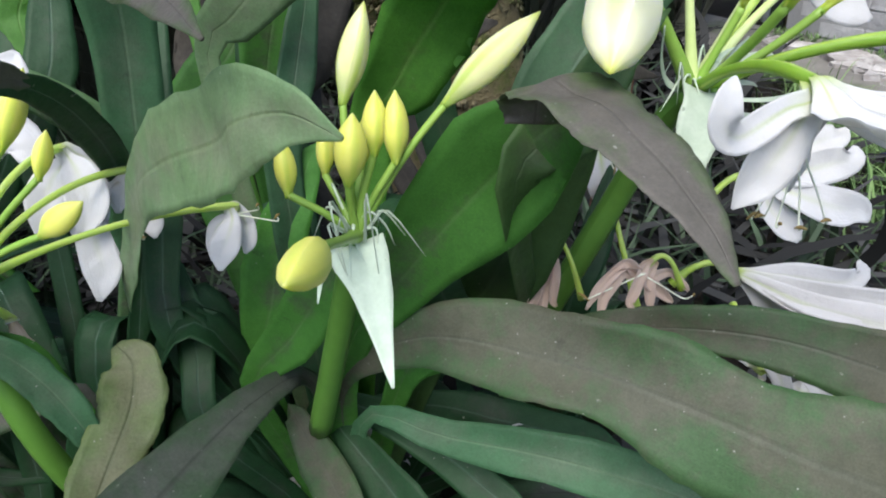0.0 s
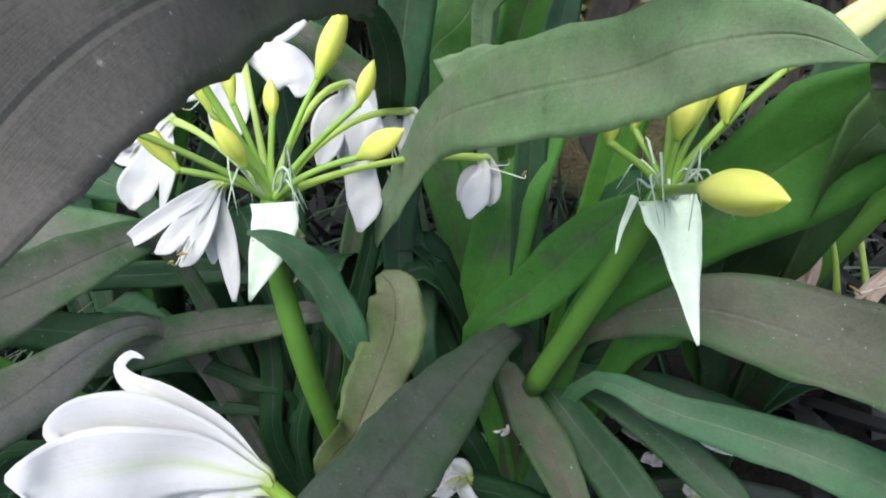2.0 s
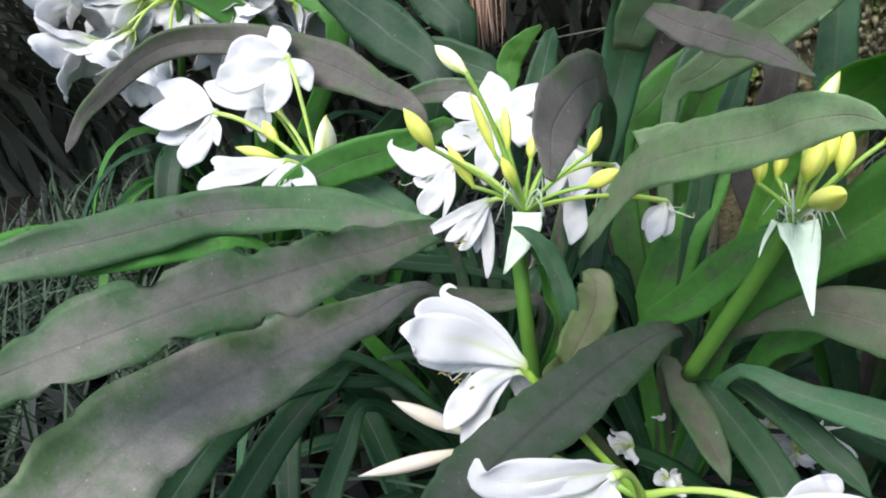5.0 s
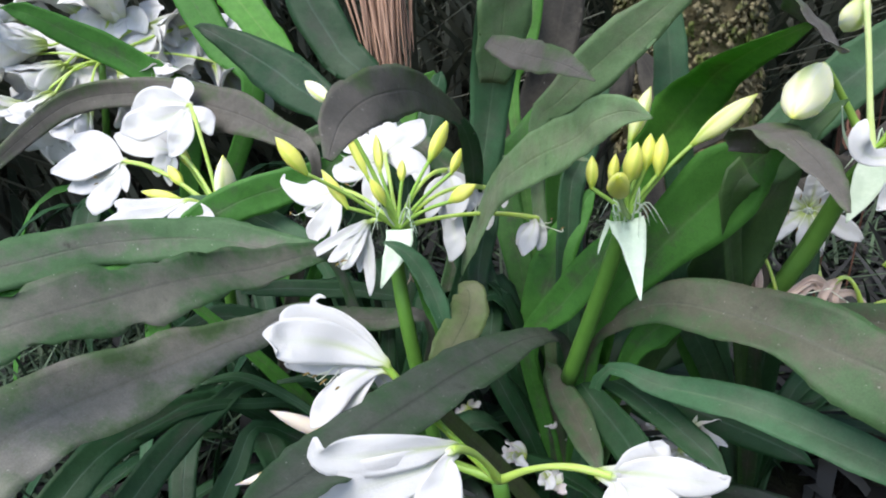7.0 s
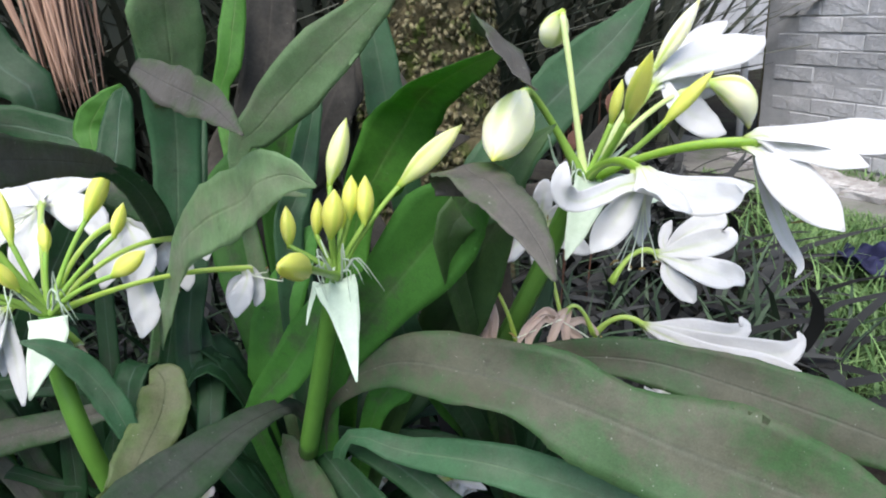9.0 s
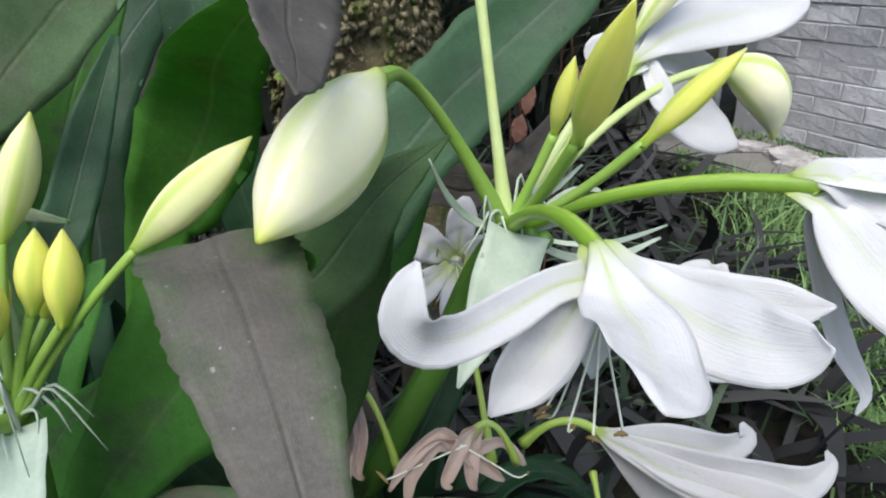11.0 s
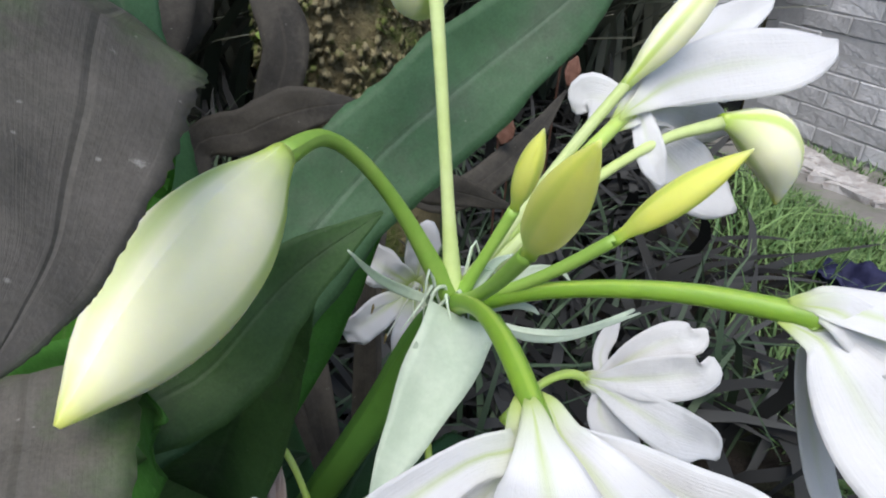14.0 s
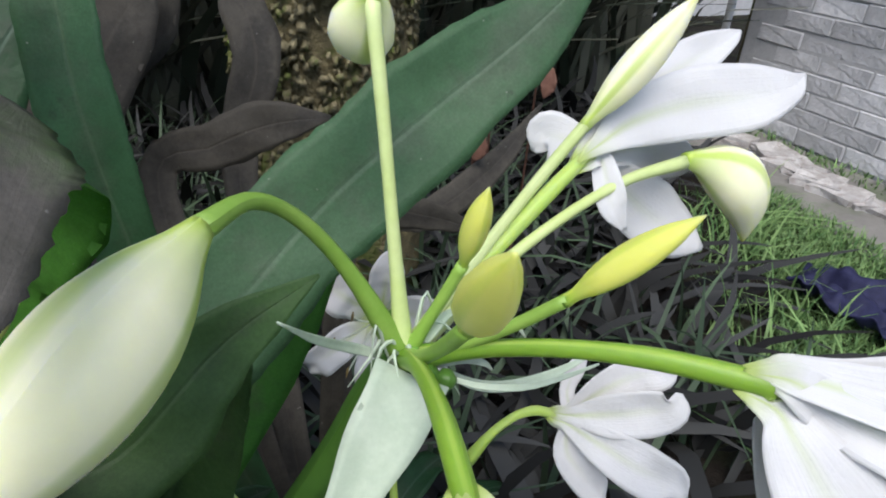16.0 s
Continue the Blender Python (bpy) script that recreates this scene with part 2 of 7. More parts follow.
BUD = bud_material("bud_yellow_green", (0.18, 0.36, 0.03), (0.7, 0.7, 0.17), (0.6, 0.64, 0.16), (0.5, 0.6, 0.1))
BUDPALE = bud_material("bud_cream", (0.34, 0.48, 0.07), (0.9, 0.88, 0.64), (0.62, 0.66, 0.14), (0.42, 0.55, 0.1))
BUDMID = bud_material("bud_half_pale", (0.24, 0.42, 0.04), (0.74, 0.76, 0.4), (0.48, 0.56, 0.12), (0.42, 0.55, 0.1))
STALK = plain_material("stalk_green", (0.075, 0.19, 0.028), (0.11, 0.25, 0.04), 12, 0.4, 0.1, 0.001, 0.4)
PEDICEL = plain_material("pedicel_green", (0.2, 0.38, 0.05), (0.3, 0.46, 0.09), 25, 0.42, 0.1, 0.0006, 0.4)
PEDPALE = plain_material("pedicel_pale", (0.5, 0.6, 0.22), (0.6, 0.68, 0.34), 25, 0.42, 0.1, 0.0006, 0.4)
BRACT = plain_material("bract_pale", (0.46, 0.56, 0.43), (0.58, 0.67, 0.54), 45, 0.5, 0.2, 0.001, 0.3)
TUBE = bud_material("flower_tube", (0.32, 0.46, 0.09), (0.42, 0.56, 0.16), (0.64, 0.66, 0.58), (0.4, 0.55, 0.12))
TUBEGREEN = bud_material("flower_tube_green", (0.14, 0.28, 0.028), (0.2, 0.34, 0.04), (0.62, 0.66, 0.5), (0.34, 0.46, 0.1))
FILAMENT = plain_material("filament_white", (0.75, 0.8, 0.62), (0.8, 0.82, 0.7), 40, 0.5, 0.05, 0.0005)
ANTHER = plain_material("anther_brown", (0.35, 0.25, 0.08), (0.2, 0.14, 0.06), 80, 0.7, 0.2, 0.0005)


# ---- building helpers ----
def vec(p):
    return Vector((p[0], p[1], p[2]))


def smooth_path(points, n):
    """A path of n + 1 places through rows of numbers, evenly stepped along each span (Catmull-Rom)."""
    p = np.array(points, float)
    p = np.vstack([2 * p[0] - p[1], p, 2 * p[-1] - p[-2]])
    out = []
    spans = len(p) - 3
    for k in range(n + 1):
        s = min(k / n * spans, spans - 1e-6)
        i, f = int(s), s - int(s)
        a, b, c, d = p[i : i + 4]
        out.append(0.5 * (2 * b + (c - a) * f + (2 * a - 5 * b + 4 * c - d) * f**2 + (3 * b - a - 3 * c + d) * f**3))
    return np.array(out)


def mesh_of(name, verts, faces, uvs, mat):
    me = bpy.data.meshes.new(name)
    me.from_pydata([tuple(v) for v in verts], [], faces)
    lay = me.uv_layers.new(name="UVMap")
    loops = np.zeros(len(me.loops), int)
    me.loops.foreach_get("vertex_index", loops)
    lay.data.foreach_set("uv", np.array(uvs, float)[loops].ravel())
    me.materials.append(mat)
    me.polygons.foreach_set("use_smooth", [True] * len(me.polygons))
    me.update()
    return me


def child(name, me, parent, label=""):
    ob = new(name, me)
    ob.parent = parent
    if parent is not None:
        base = parent
        off = Vector((0, 0, 0))
        while base is not None:
            off += base.location
            base = base.parent
        me.transform(Matrix.Translation(-off)) if me.users == 1 else None
    if label:
        tagged(ob, label)
    return ob


def sheet(name, points, face, mat, parent, label="", fold=0.0, wave=0.0, waves=5.0, twist=0.0, thick=0.0012, n=26, m=8, seed=0, curl=0.0, nick=0.0, edge=0.05, face_end=None, ragged=0.0):
    """A blade with thickness along a path of (x, y, z, half width); face is the way its upper side looks.
    fold lifts the margins, wave ripples them, twist turns the blade from base to tip, in degrees, curl rolls it across."""
    rnd = random.Random(seed * 7919 + len(points) * 31 + int(abs(points[0][0]) * 1e4))
    path = smooth_path(points, n)
    pos, half = path[:, :3], np.maximum(path[:, 3], 0.0004)
    tan = np.gradient(pos, axis=0)
    tan /= np.linalg.norm(tan, axis=1)[:, None] + 1e-9
    fa0 = np.array(face, float)
    fa1 = fa0 if face_end is None else np.array(face_end, float)
    ph = [rnd.uniform(0, 6.28) for _ in range(4)]
    verts, uvs = [], []
    last = None
    rows = []
    for k in range(n + 1):
        s = k / n
        fa = fa0 + (fa1 - fa0) * s**2
        side = np.cross(tan[k], fa)
        if np.linalg.norm(side) < 0.15 and last is not None:
            side = last - tan[k] * (last @ tan[k])
        side /= np.linalg.norm(side) + 1e-9
        if last is not None and side @ last < -0.2:
            side = -side
        last = side
        up = np.cross(side, tan[k])
        a = math.radians(twist) * (s - 0.5)
        sd, nn = side * math.cos(a) + up * math.sin(a), up * math.cos(a) - side * math.sin(a)
        w = half[k]
        for j in range(m + 1):
            v = 2 * j / m - 1
            e = abs(v)
            ripple = wave * w * e**2 * (math.sin(waves * 6.28 * s + ph[0] + (1.3 if v > 0 else 0)) + 0.5 * math.sin(waves * 14.1 * s + ph[1] + v))
            buckle = 0.05 * w * (math.sin(17 * s + 2.2 * v + ph[3]) + 0.7 * math.sin(31 * s - 3.1 * v + ph[0]))
            lift = fold * w * e**1.3 + ripple + buckle - curl * w * v * v
            cut = 1 - nick * e**6 * max(0, math.sin(waves * 23 * s + ph[2]) * math.sin(waves * 9 * s + ph[3]))
            cut *= 1 + edge * e * (math.sin(5.1 * s * waves + ph[2] + (2 if v > 0 else 0)) + 0.6 * math.sin(11.3 * s * waves + ph[3] - (1 if v > 0 else 0)))
            cut *= 1 + ragged * (rnd.random() - 0.5) * (1.0 if e > 0.95 else 0.0)
            verts.append(pos[k] + sd * (v * w * cut * (1 - 0.12 * abs(fold) * e)) + nn * lift)
            uvs.append((s, j / m))
            rows.append((nn, (1 - e**3)))
    count = len(verts)
    t = thick / 2
    top = [p + nn * t * (0.25 + 0.75 * q) for p, (nn, q) in zip(verts, rows)]
    low = [p - nn * t * (0.25 + 0.75 * q) for p, (nn, q) in zip(verts, rows)]
    faces = []
    for k in range(n):
        for j in range(m):
            a0 = k * (m + 1) + j
            quad = (a0, a0 + 1, a0 + m + 2, a0 + m + 1)
            faces.append(quad)
            faces.append(tuple(count + q for q in reversed(quad)))
    ring = [j for j in range(m + 1)] + [k * (m + 1) + m for k in range(1, n + 1)] + [n * (m + 1) + j for j in range(m - 1, -1, -1)] + [k * (m + 1) for k in range(n - 1, 0, -1)]
    for a0, b0 in zip(ring, ring[1:] + ring[:1]):
        faces.append((b0, a0, count + a0, count + b0))
    return child(name, mesh_of(name, top + low, faces, uvs + uvs, mat), parent, label)


def tube_data(points, radii, n=14, sides=9, lobes=0.0, lobe_count=3):
    path = smooth_path([(*p, r) for p, r in zip(points, radii)], n)
    pos, rad = path[:, :3], np.maximum(path[:, 3], 0.00015)
    tan = np.gradient(pos, axis=0)
    tan /= np.linalg.norm(tan, axis=1)[:, None] + 1e-9
    ref = np.array((0.31, -0.2, 0.93)) if abs(tan[0][2]) < 0.9 else np.array((1.0, 0.1, 0.0))
    verts, uvs, faces = [], [], []
    for k in range(n + 1):
        ref = ref - tan[k] * (ref @ tan[k])
        ref /= np.linalg.norm(ref) + 1e-9
        b = np.cross(tan[k], ref)
        for j in range(sides + 1):
            a = 6.28319 * j / sides
            r = rad[k] * (1 + lobes * math.cos(lobe_count * a))
            verts.append(pos[k] + r * (ref * math.cos(a) + b * math.sin(a)))
            uvs.append((k / n, j / sides))
    for k in range(n):
        for j in range(sides):
            a0 = k * (sides + 1) + j
            faces.append((a0, a0 + 1, a0 + sides + 2, a0 + sides + 1))
    faces.append(tuple(range(sides - 1, -1, -1)))
    faces.append(tuple(n * (sides + 1) + j for j in range(sides)))
    return verts, faces, uvs


def tube(name, points, radii, mat, parent, label="", n=14, sides=9, lobes=0.0, lobe_count=3):
    v, f, u = tube_data(points, radii, n, sides, lobes, lobe_count)
    return child(name, mesh_of(name, v, f, u, mat), parent, label)


def arc(a, b, rise=0.0, bow=(0, 0, 0)):
    """Five places from a to b, lifted in the middle."""
    a, b, c = np.array(a, float), np.array(b, float), np.array(bow, float)
    return [tuple(a + (b - a) * s + (np.array((0, 0, rise)) + c) * 4 * s * (1 - s)) for s in (0, 0.25, 0.5, 0.75, 1)]


def plant(label, base):
    ob = new("crinum_lily", None)
    ob.location = base
    ob.empty_display_size = 0.05
    return tagged(ob, label, "plant", "crinum lilies in the bed")


def bud(owner, hub, foot, tip, radius, mat, rise=0.0, label="", stem=0.0028, bend=(0, 0, 0), stem_mat=None, bow=(0, 0, 0)):
    """A closed bud from foot to tip, on a pedicel from the hub of the umbel."""
    f, t = np.array(foot, float), np.array(tip, float)
    b = np.array(bend, float)
    prof = [(0.0, 0.24), (0.1, 0.42), (0.25, 0.78), (0.42, 1.0), (0.6, 0.97), (0.78, 0.7), (0.92, 0.3), (1.0, 0.05)]
    neck = min(0.5, stem / radius)
    prof = [(s, max(r, neck * (1 - 1.6 * s))) for s, r in prof]
    pts = [tuple(f + (t - f) * s + b * 4 * s * (1 - s)) for s, _ in prof]
    body = tube("bud", pts, [radius * r for _, r in prof], mat, owner, label, 20, 15, 0.07, 3)
    d = (t - f) / (np.linalg.norm(t - f) + 1e-9)
    path = arc(hub, tuple(f), rise, bow)
    path[-1] = tuple(f + d * 0.002)
    tube("pedicel", path, [stem * 1.9, stem * 1.15, stem * 0.95, stem * 0.97, max(radius * 0.24, stem * 0.97)], stem_mat or PEDICEL, body, n=18, sides=12)
    return body


def petal_rows(origin, axis, radial, length, width, start, end, sag, power=1.4, tip=0.0):
    """The path of one petal: it leaves the axis at the angle start and bends to the angle end (degrees); tip curls its last third on."""
    o, a, r = np.array(origin, float), np.array(axis, float), np.array(radial, float)
    p, out, steps = o.copy(), [], 10
    shape = [0.34, 0.5, 0.66, 0.81, 0.91, 0.99, 1.0, 0.96, 0.86, 0.64, 0.22]
    for k in range(steps + 1):
        s = k / steps
        g = p + np.array((0, 0, -sag * length * s * s))
        out.append((*g, width * shape[k]))
        ang = math.radians(start + (end - start) * s**power + tip * max(0.0, (s - 0.62) / 0.38) ** 1.2)
        p = p + (a * math.cos(ang) + r * math.sin(ang)) * length / steps
    return out


def flower(owner, hub, foot, mouth, length=0.09, width=0.015, start=16, end=55, sag=0.1, mat=None, rise=0.02, label="", turn=0.0, stamens=True, stem=0.0028, petals=6, jitter=0.22, seed=1, stem_mat=None, bow=(0, 0, 0), tube_r=0.0042, rows=None, fold=0.3, wave=0.12):
    """An open trumpet: pedicel and tube from hub by foot, petals from there along foot -> mouth. rows, if given, sets
    each petal by (turn round the axis from the top, start, end, length, width, curl of the tip)."""
    rnd = random.Random(seed * 101 + 7)
    mat = mat or PETAL
    f, m = np.array(foot, float), np.array(mouth, float)
    a = (m - f) / np.linalg.norm(m - f)
    ref = np.array((0, 0, 1.0)) - a * a[2]
    if np.linalg.norm(ref) < 0.15:
        ref = np.array((0, 1.0, 0)) - a * a[1]
    ref /= np.linalg.norm(ref)
    oth = np.cross(a, ref)
    path = arc(hub, tuple(f), rise, bow)
    path += [tuple(f + a * length * 0.05), tuple(f + a * length * 0.1)]
    flare = tube_r + 0.6 * math.tan(math.radians(start if rows is None else min(r[1] for r in rows))) * length * 0.12
    flare = min(flare, tube_r * 1.7)
    body = tube("flower", path, [stem * 1.7, stem * 1.08, stem, stem * 1.1, tube_r * 0.75, tube_r * 1.05, flare], stem_mat or TUBE, owner, label, 24, 12)
    if rows is None:
        rows = [(turn + 360 / petals * k + rnd.uniform(-12, 12), start, end * (1 + rnd.uniform(-jitter, jitter)), 1 + rnd.uniform(-0.08, 0.08), 1.0 if k % 2 else 0.82, rnd.choice((0, 15, 35, 70))) for k in range(petals)]
    for k, (ang, s0, e0, lf, wf, tip) in enumerate(rows):
        ang = math.radians(ang)
        rad = ref * math.cos(ang) + oth * math.sin(ang)
        line = petal_rows(f + a * length * 0.05 + rad * tube_r * (0.55 if k % 2 else 0.75), a, rad, length * lf, width * wf, s0 + (0 if k % 2 else 4), e0 + (0 if k % 2 else 4), sag, tip=tip)
        sheet("petal", line, tuple(-rad * 0.9 + a * 0.45), mat, body, fold=fold * rnd.uniform(0.7, 1.2), wave=wave * (0.4 + 0.7 * rnd.random()), waves=1.4, twist=rnd.uniform(-18, 18), thick=0.0011, n=18, m=8, seed=seed * 10 + k, nick=0.03)
    if stamens:
        for k in range(6):
            ang = turn + 0.5 + 1.0472 * k
            rad = ref * math.cos(ang) + oth * math.sin(ang)
            line = petal_rows(f + a * length * 0.1, a, rad, length * 0.85, 1, 8, 38 + rnd.uniform(-12, 22), sag * 0.8 + 0.1)
            fil = tube("stamen", [r[:3] for r in line], [0.00055] * 11, FILAMENT, body, n=12, sides=5)
            q = np.array(line[-1][:3])
            tube("anther", [q - ref * 0.004 + oth * 0.001, q + (0, 0, 0.0012), q + ref * 0.004], [0.0004, 0.0011, 0.0003], ANTHER, fil, n=5, sides=6)
    return body


def bloom(owner, hub, foot, petals, label="", mat=None, stamens=(), stem=0.0028, tube_r=0.0042, rise=0.01, stem_mat=None, fold=0.28, wave=0.1):
    """An open flower whose petals each have a line of their own: (x, y, z, half width) rows and the way the petal faces.
    stamens: pairs of the middle and the end of a filament."""
    rnd = random.Random(int(abs(foot[0]) * 7000 + abs(foot[2]) * 900))
    f = np.array(foot, float)
    a = np.mean([np.array(rows[1][:3]) for rows, _ in petals], axis=0) - f
    a /= np.linalg.norm(a) + 1e-9
    line = arc(hub, foot, rise)
    t = np.array(line[-1]) - np.array(line[-2])
    t /= np.linalg.norm(t) + 1e-9
    d = t * 0.5 + a
    d /= np.linalg.norm(d)
    path = line + [tuple(f + d * 0.005), tuple(f + d * 0.010)]
    body = tube("flower", path, [stem * 1.6, stem * 1.05, stem, stem * 1.15, tube_r * 0.85, tube_r * 0.95, tube_r * 0.6], stem_mat or TUBE, owner, label, 28, 14)
    for k, (rows, way) in enumerate(petals):
        out = np.array(rows[1][:3]) - f - d * ((np.array(rows[1][:3]) - f) @ d)
        out /= np.linalg.norm(out) + 1e-9
        start = [tuple(f - t * 0.008 + out * tube_r * 0.8) + (tube_r * 0.15,), tuple(f - t * 0.001 + out * tube_r * 1.0) + (tube_r * 0.75,), tuple(f + d * 0.009 + out * tube_r * 1.35) + (tube_r * 1.45,)]
        rest = [r for r in rows[1:] if np.linalg.norm(np.array(r[:3]) - f) > 0.02]
        sheet("petal", start + rest, way, mat or PETAL, body, fold=fold * rnd.uniform(0.6, 1.2), wave=wave * rnd.uniform(0.6, 1.4), waves=1.3, twist=rnd.uniform(-14, 14), thick=0.0009, n=26, m=10, seed=k + 5, curl=rnd.uniform(-0.05, 0.2), edge=0.03)
    for mid, end in stamens:
        mid, end = np.array(mid), np.array(end)
        hook = (end - mid) * 0.12 + np.array((rnd.uniform(-1, 1), rnd.uniform(-1, 1), 1.4)) * 0.004
        fil = tube("stamen", [tuple(f + a * 0.01), tuple(mid), tuple(mid + (end - mid) * 0.6), tuple(end), tuple(end + hook)], [0.0007, 0.0007, 0.0006, 0.0006, 0.0005], FILAMENT, body, n=14, sides=5)
        q = end + hook
        d = np.array((rnd.uniform(-1, 1), rnd.uniform(-1, 1), rnd.uniform(-0.3, 0.5))) * 0.005
        tube("anther", [tuple(q - d), tuple(q + (0, 0, 0.001)), tuple(q + d)], [0.0005, 0.0012, 0.0004], ANTHER, fil, n=5, sides=6)
    return body


def bract(owner, points, face, label, seed=1):
    return sheet("bract", points, face, BRACT, owner, label, fold=0.25, wave=0.03, waves=1.5, thick=0.0009, n=14, m=6, seed=seed)


def threads(owner, hub, count, length, seed, spread=1.0, mat=None, down=0.5):
    """Thin pale bracteoles that curl out of the umbel's hub."""
    rnd = random.Random(seed)
    for _ in range(count):
        a = rnd.uniform(0, 6.28)
        r = length * rnd.uniform(0.5, 1.1)
        h = np.array(hub, float)
        d = np.array((math.cos(a), math.sin(a), 0)) * r * spread
        p1 = h + d * 0.3 + (0, 0, r * 0.6 * rnd.random())
        p2 = h + d * 0.62 + (0, 0, r * rnd.uniform(0.1, 1.1))
        p3 = h + d * rnd.uniform(0.8, 1.05) + (rnd.uniform(-1, 1) * r * 0.3, rnd.uniform(-1, 1) * r * 0.3, -r * down * rnd.random())
        tube("bracteole", [tuple(h), tuple(p1), tuple(p2), tuple(p3)], [0.0013, 0.0011, 0.0008, 0.0002], mat or BRACT, owner, n=9, sides=5)


# ---- plants ----
BUDWILT = bud_material("bud_wilted", (0.5, 0.5, 0.3), (0.7, 0.62, 0.56), (0.5, 0.36, 0.32), (0.6, 0.5, 0.46))
lily_a = plant("bronze-leaved crinum lily with wilting white flowers", (-0.17, 0.16, 0.0))

# ---- the clump in the middle ----
lily_c = plant("crinum lily with large white open flowers and cream buds", (0.36, 0.17, 0.0))
lily_b = plant("bronze-leaved crinum lily with a cluster of yellow-green buds", (0.07, 0.12, 0.0))
lily_d = plant("low crinum lily with white flowers nodding among the leaves", (0.0, -0.02, 0.0))
lily_e = plant("crinum lily with white flowers at the back of the bed", (-0.44, 0.40, 0.0))
lily_g = plant("crinum lily crowded with white flowers under the trees", (-0.75, 0.85, 0.0))
sheet("leaf", [(0.070, 0.120, 0.030, 0.0120), (0.080, 0.094, 0.231, 0.0130), (0.092, 0.061, 0.395, 0.0087), (0.151, -0.006, 0.475, 0.0223), (0.221, -0.082, 0.484, 0.0328), (0.283, -0.143, 0.469, 0.0427), (0.340, -0.205, 0.448, 0.0459), (0.412, -0.263, 0.418, 0.0419), (0.463, -0.310, 0.400, 0.0212), (0.487, -0.333, 0.388, 0.0131), (0.503, -0.348, 0.374, 0.0008)], (-0.403, -0.691, 0.600), DUSK, lily_b, "broad bronze-green leaf arching low", fold=0.14, wave=0.12, waves=4, edge=0.15, n=88, m=10, ragged=0.06)
sheet("leaf", [(0.070, 0.120, 0.030, 0.0120), (0.086, 0.086, 0.214, 0.0130), (0.106, 0.044, 0.365, 0.0074), (0.160, -0.016, 0.374, 0.0157), (0.222, -0.078, 0.383, 0.0197), (0.290, -0.130, 0.367, 0.0223), (0.356, -0.193, 0.351, 0.0151), (0.373, -0.209, 0.344, 0.0094), (0.385, -0.220, 0.336, 0.0008)], (-0.281, -0.709, 0.646), TEAL, lily_b, fold=0.2, wave=0.05, ragged=0.06)
sheet("leaf", [(0.070, 0.120, 0.030, 0.0120), (0.071, 0.114, 0.215, 0.0130), (0.073, 0.106, 0.367, 0.0074), (0.022, 0.045, 0.421, 0.0163), (-0.065, -0.068, 0.447, 0.0302), (-0.133, -0.156, 0.455, 0.0317), (-0.179, -0.222, 0.461, 0.0314), (-0.208, -0.274, 0.471, 0.0254), (-0.232, -0.315, 0.480, 0.0074), (-0.238, -0.325, 0.481, 0.0046), (-0.242, -0.332, 0.480, 0.0008)], (-0.226, -0.718, 0.659), CHARCOAL, lily_b, "dusty dark bronze leaf with a nibbled margin", fold=0.08, wave=0.06, n=88, m=10, nick=0.12, waves=4, ragged=0.06)
sheet("leaf", [(0.070, 0.120, 0.030, 0.0120), (-0.010, 0.050, 0.200, 0.0130), (-0.112, -0.056, 0.414, 0.0083), (-0.096, -0.031, 0.429, 0.0180), (-0.076, 0.001, 0.447, 0.0223), (-0.059, 0.033, 0.463, 0.0232), (-0.054, 0.060, 0.479, 0.0200), (-0.063, 0.077, 0.488, 0.0049)], (0.067, -0.789, 0.611), OLIVE, lily_b, "olive leaf turned at the waist", fold=0.15, wave=0.06, n=88, m=10, ragged=0.07)
sheet("leaf", [(-0.061, 0.151, 0.472, 0.0040), (-0.050, 0.138, 0.510, 0.0150), (-0.030, 0.115, 0.555, 0.0190), (-0.008, 0.075, 0.610, 0.0260), (0.020, -0.012, 0.652, 0.0290), (0.047, -0.086, 0.682, 0.0260), (0.060, -0.128, 0.702, 0.0220), (0.075, -0.160, 0.712, 0.0120), (0.088, -0.184, 0.708, 0.0010)], (-0.850, -0.350, 0.250), SAGE, lily_b, "grey-green leaf bending towards the path", fold=0.06, wave=0.05, n=40, m=10, nick=0.03, edge=0.03, ragged=0.06)
sheet("leaf", [(0.015, 0.186, 0.606, 0.0194), (0.054, 0.187, 0.622, 0.0121), (0.087, 0.179, 0.620, 0.0068), (0.123, 0.166, 0.611, 0.0015)], (-0.204, -0.941, 0.271), SAGE, lily_b, ragged=0.06)
sheet("leaf", [(-0.150, 0.032, 0.563, 0.0013), (-0.135, 0.031, 0.556, 0.0067), (-0.116, 0.031, 0.536, 0.0116), (-0.101, 0.029, 0.504, 0.0132), (-0.091, 0.022, 0.472, 0.0117), (-0.085, 0.016, 0.442, 0.0055)], (0.2, -0.75, 0.55), TEAL, lily_a, "short blue-green leaf tip curling beside a bract", fold=0.25, wave=0.06, ragged=0.05)
sheet("leaf", [(-0.170, 0.160, 0.030, 0.0120), (-0.137, 0.116, 0.239, 0.0130), (-0.097, 0.062, 0.410, 0.0064), (-0.105, 0.068, 0.460, 0.0088), (-0.115, 0.064, 0.510, 0.0100), (-0.136, 0.062, 0.539, 0.0040)], (0.131, -0.815, 0.564), GREEN, lily_a, fold=0.3, ragged=0.06)
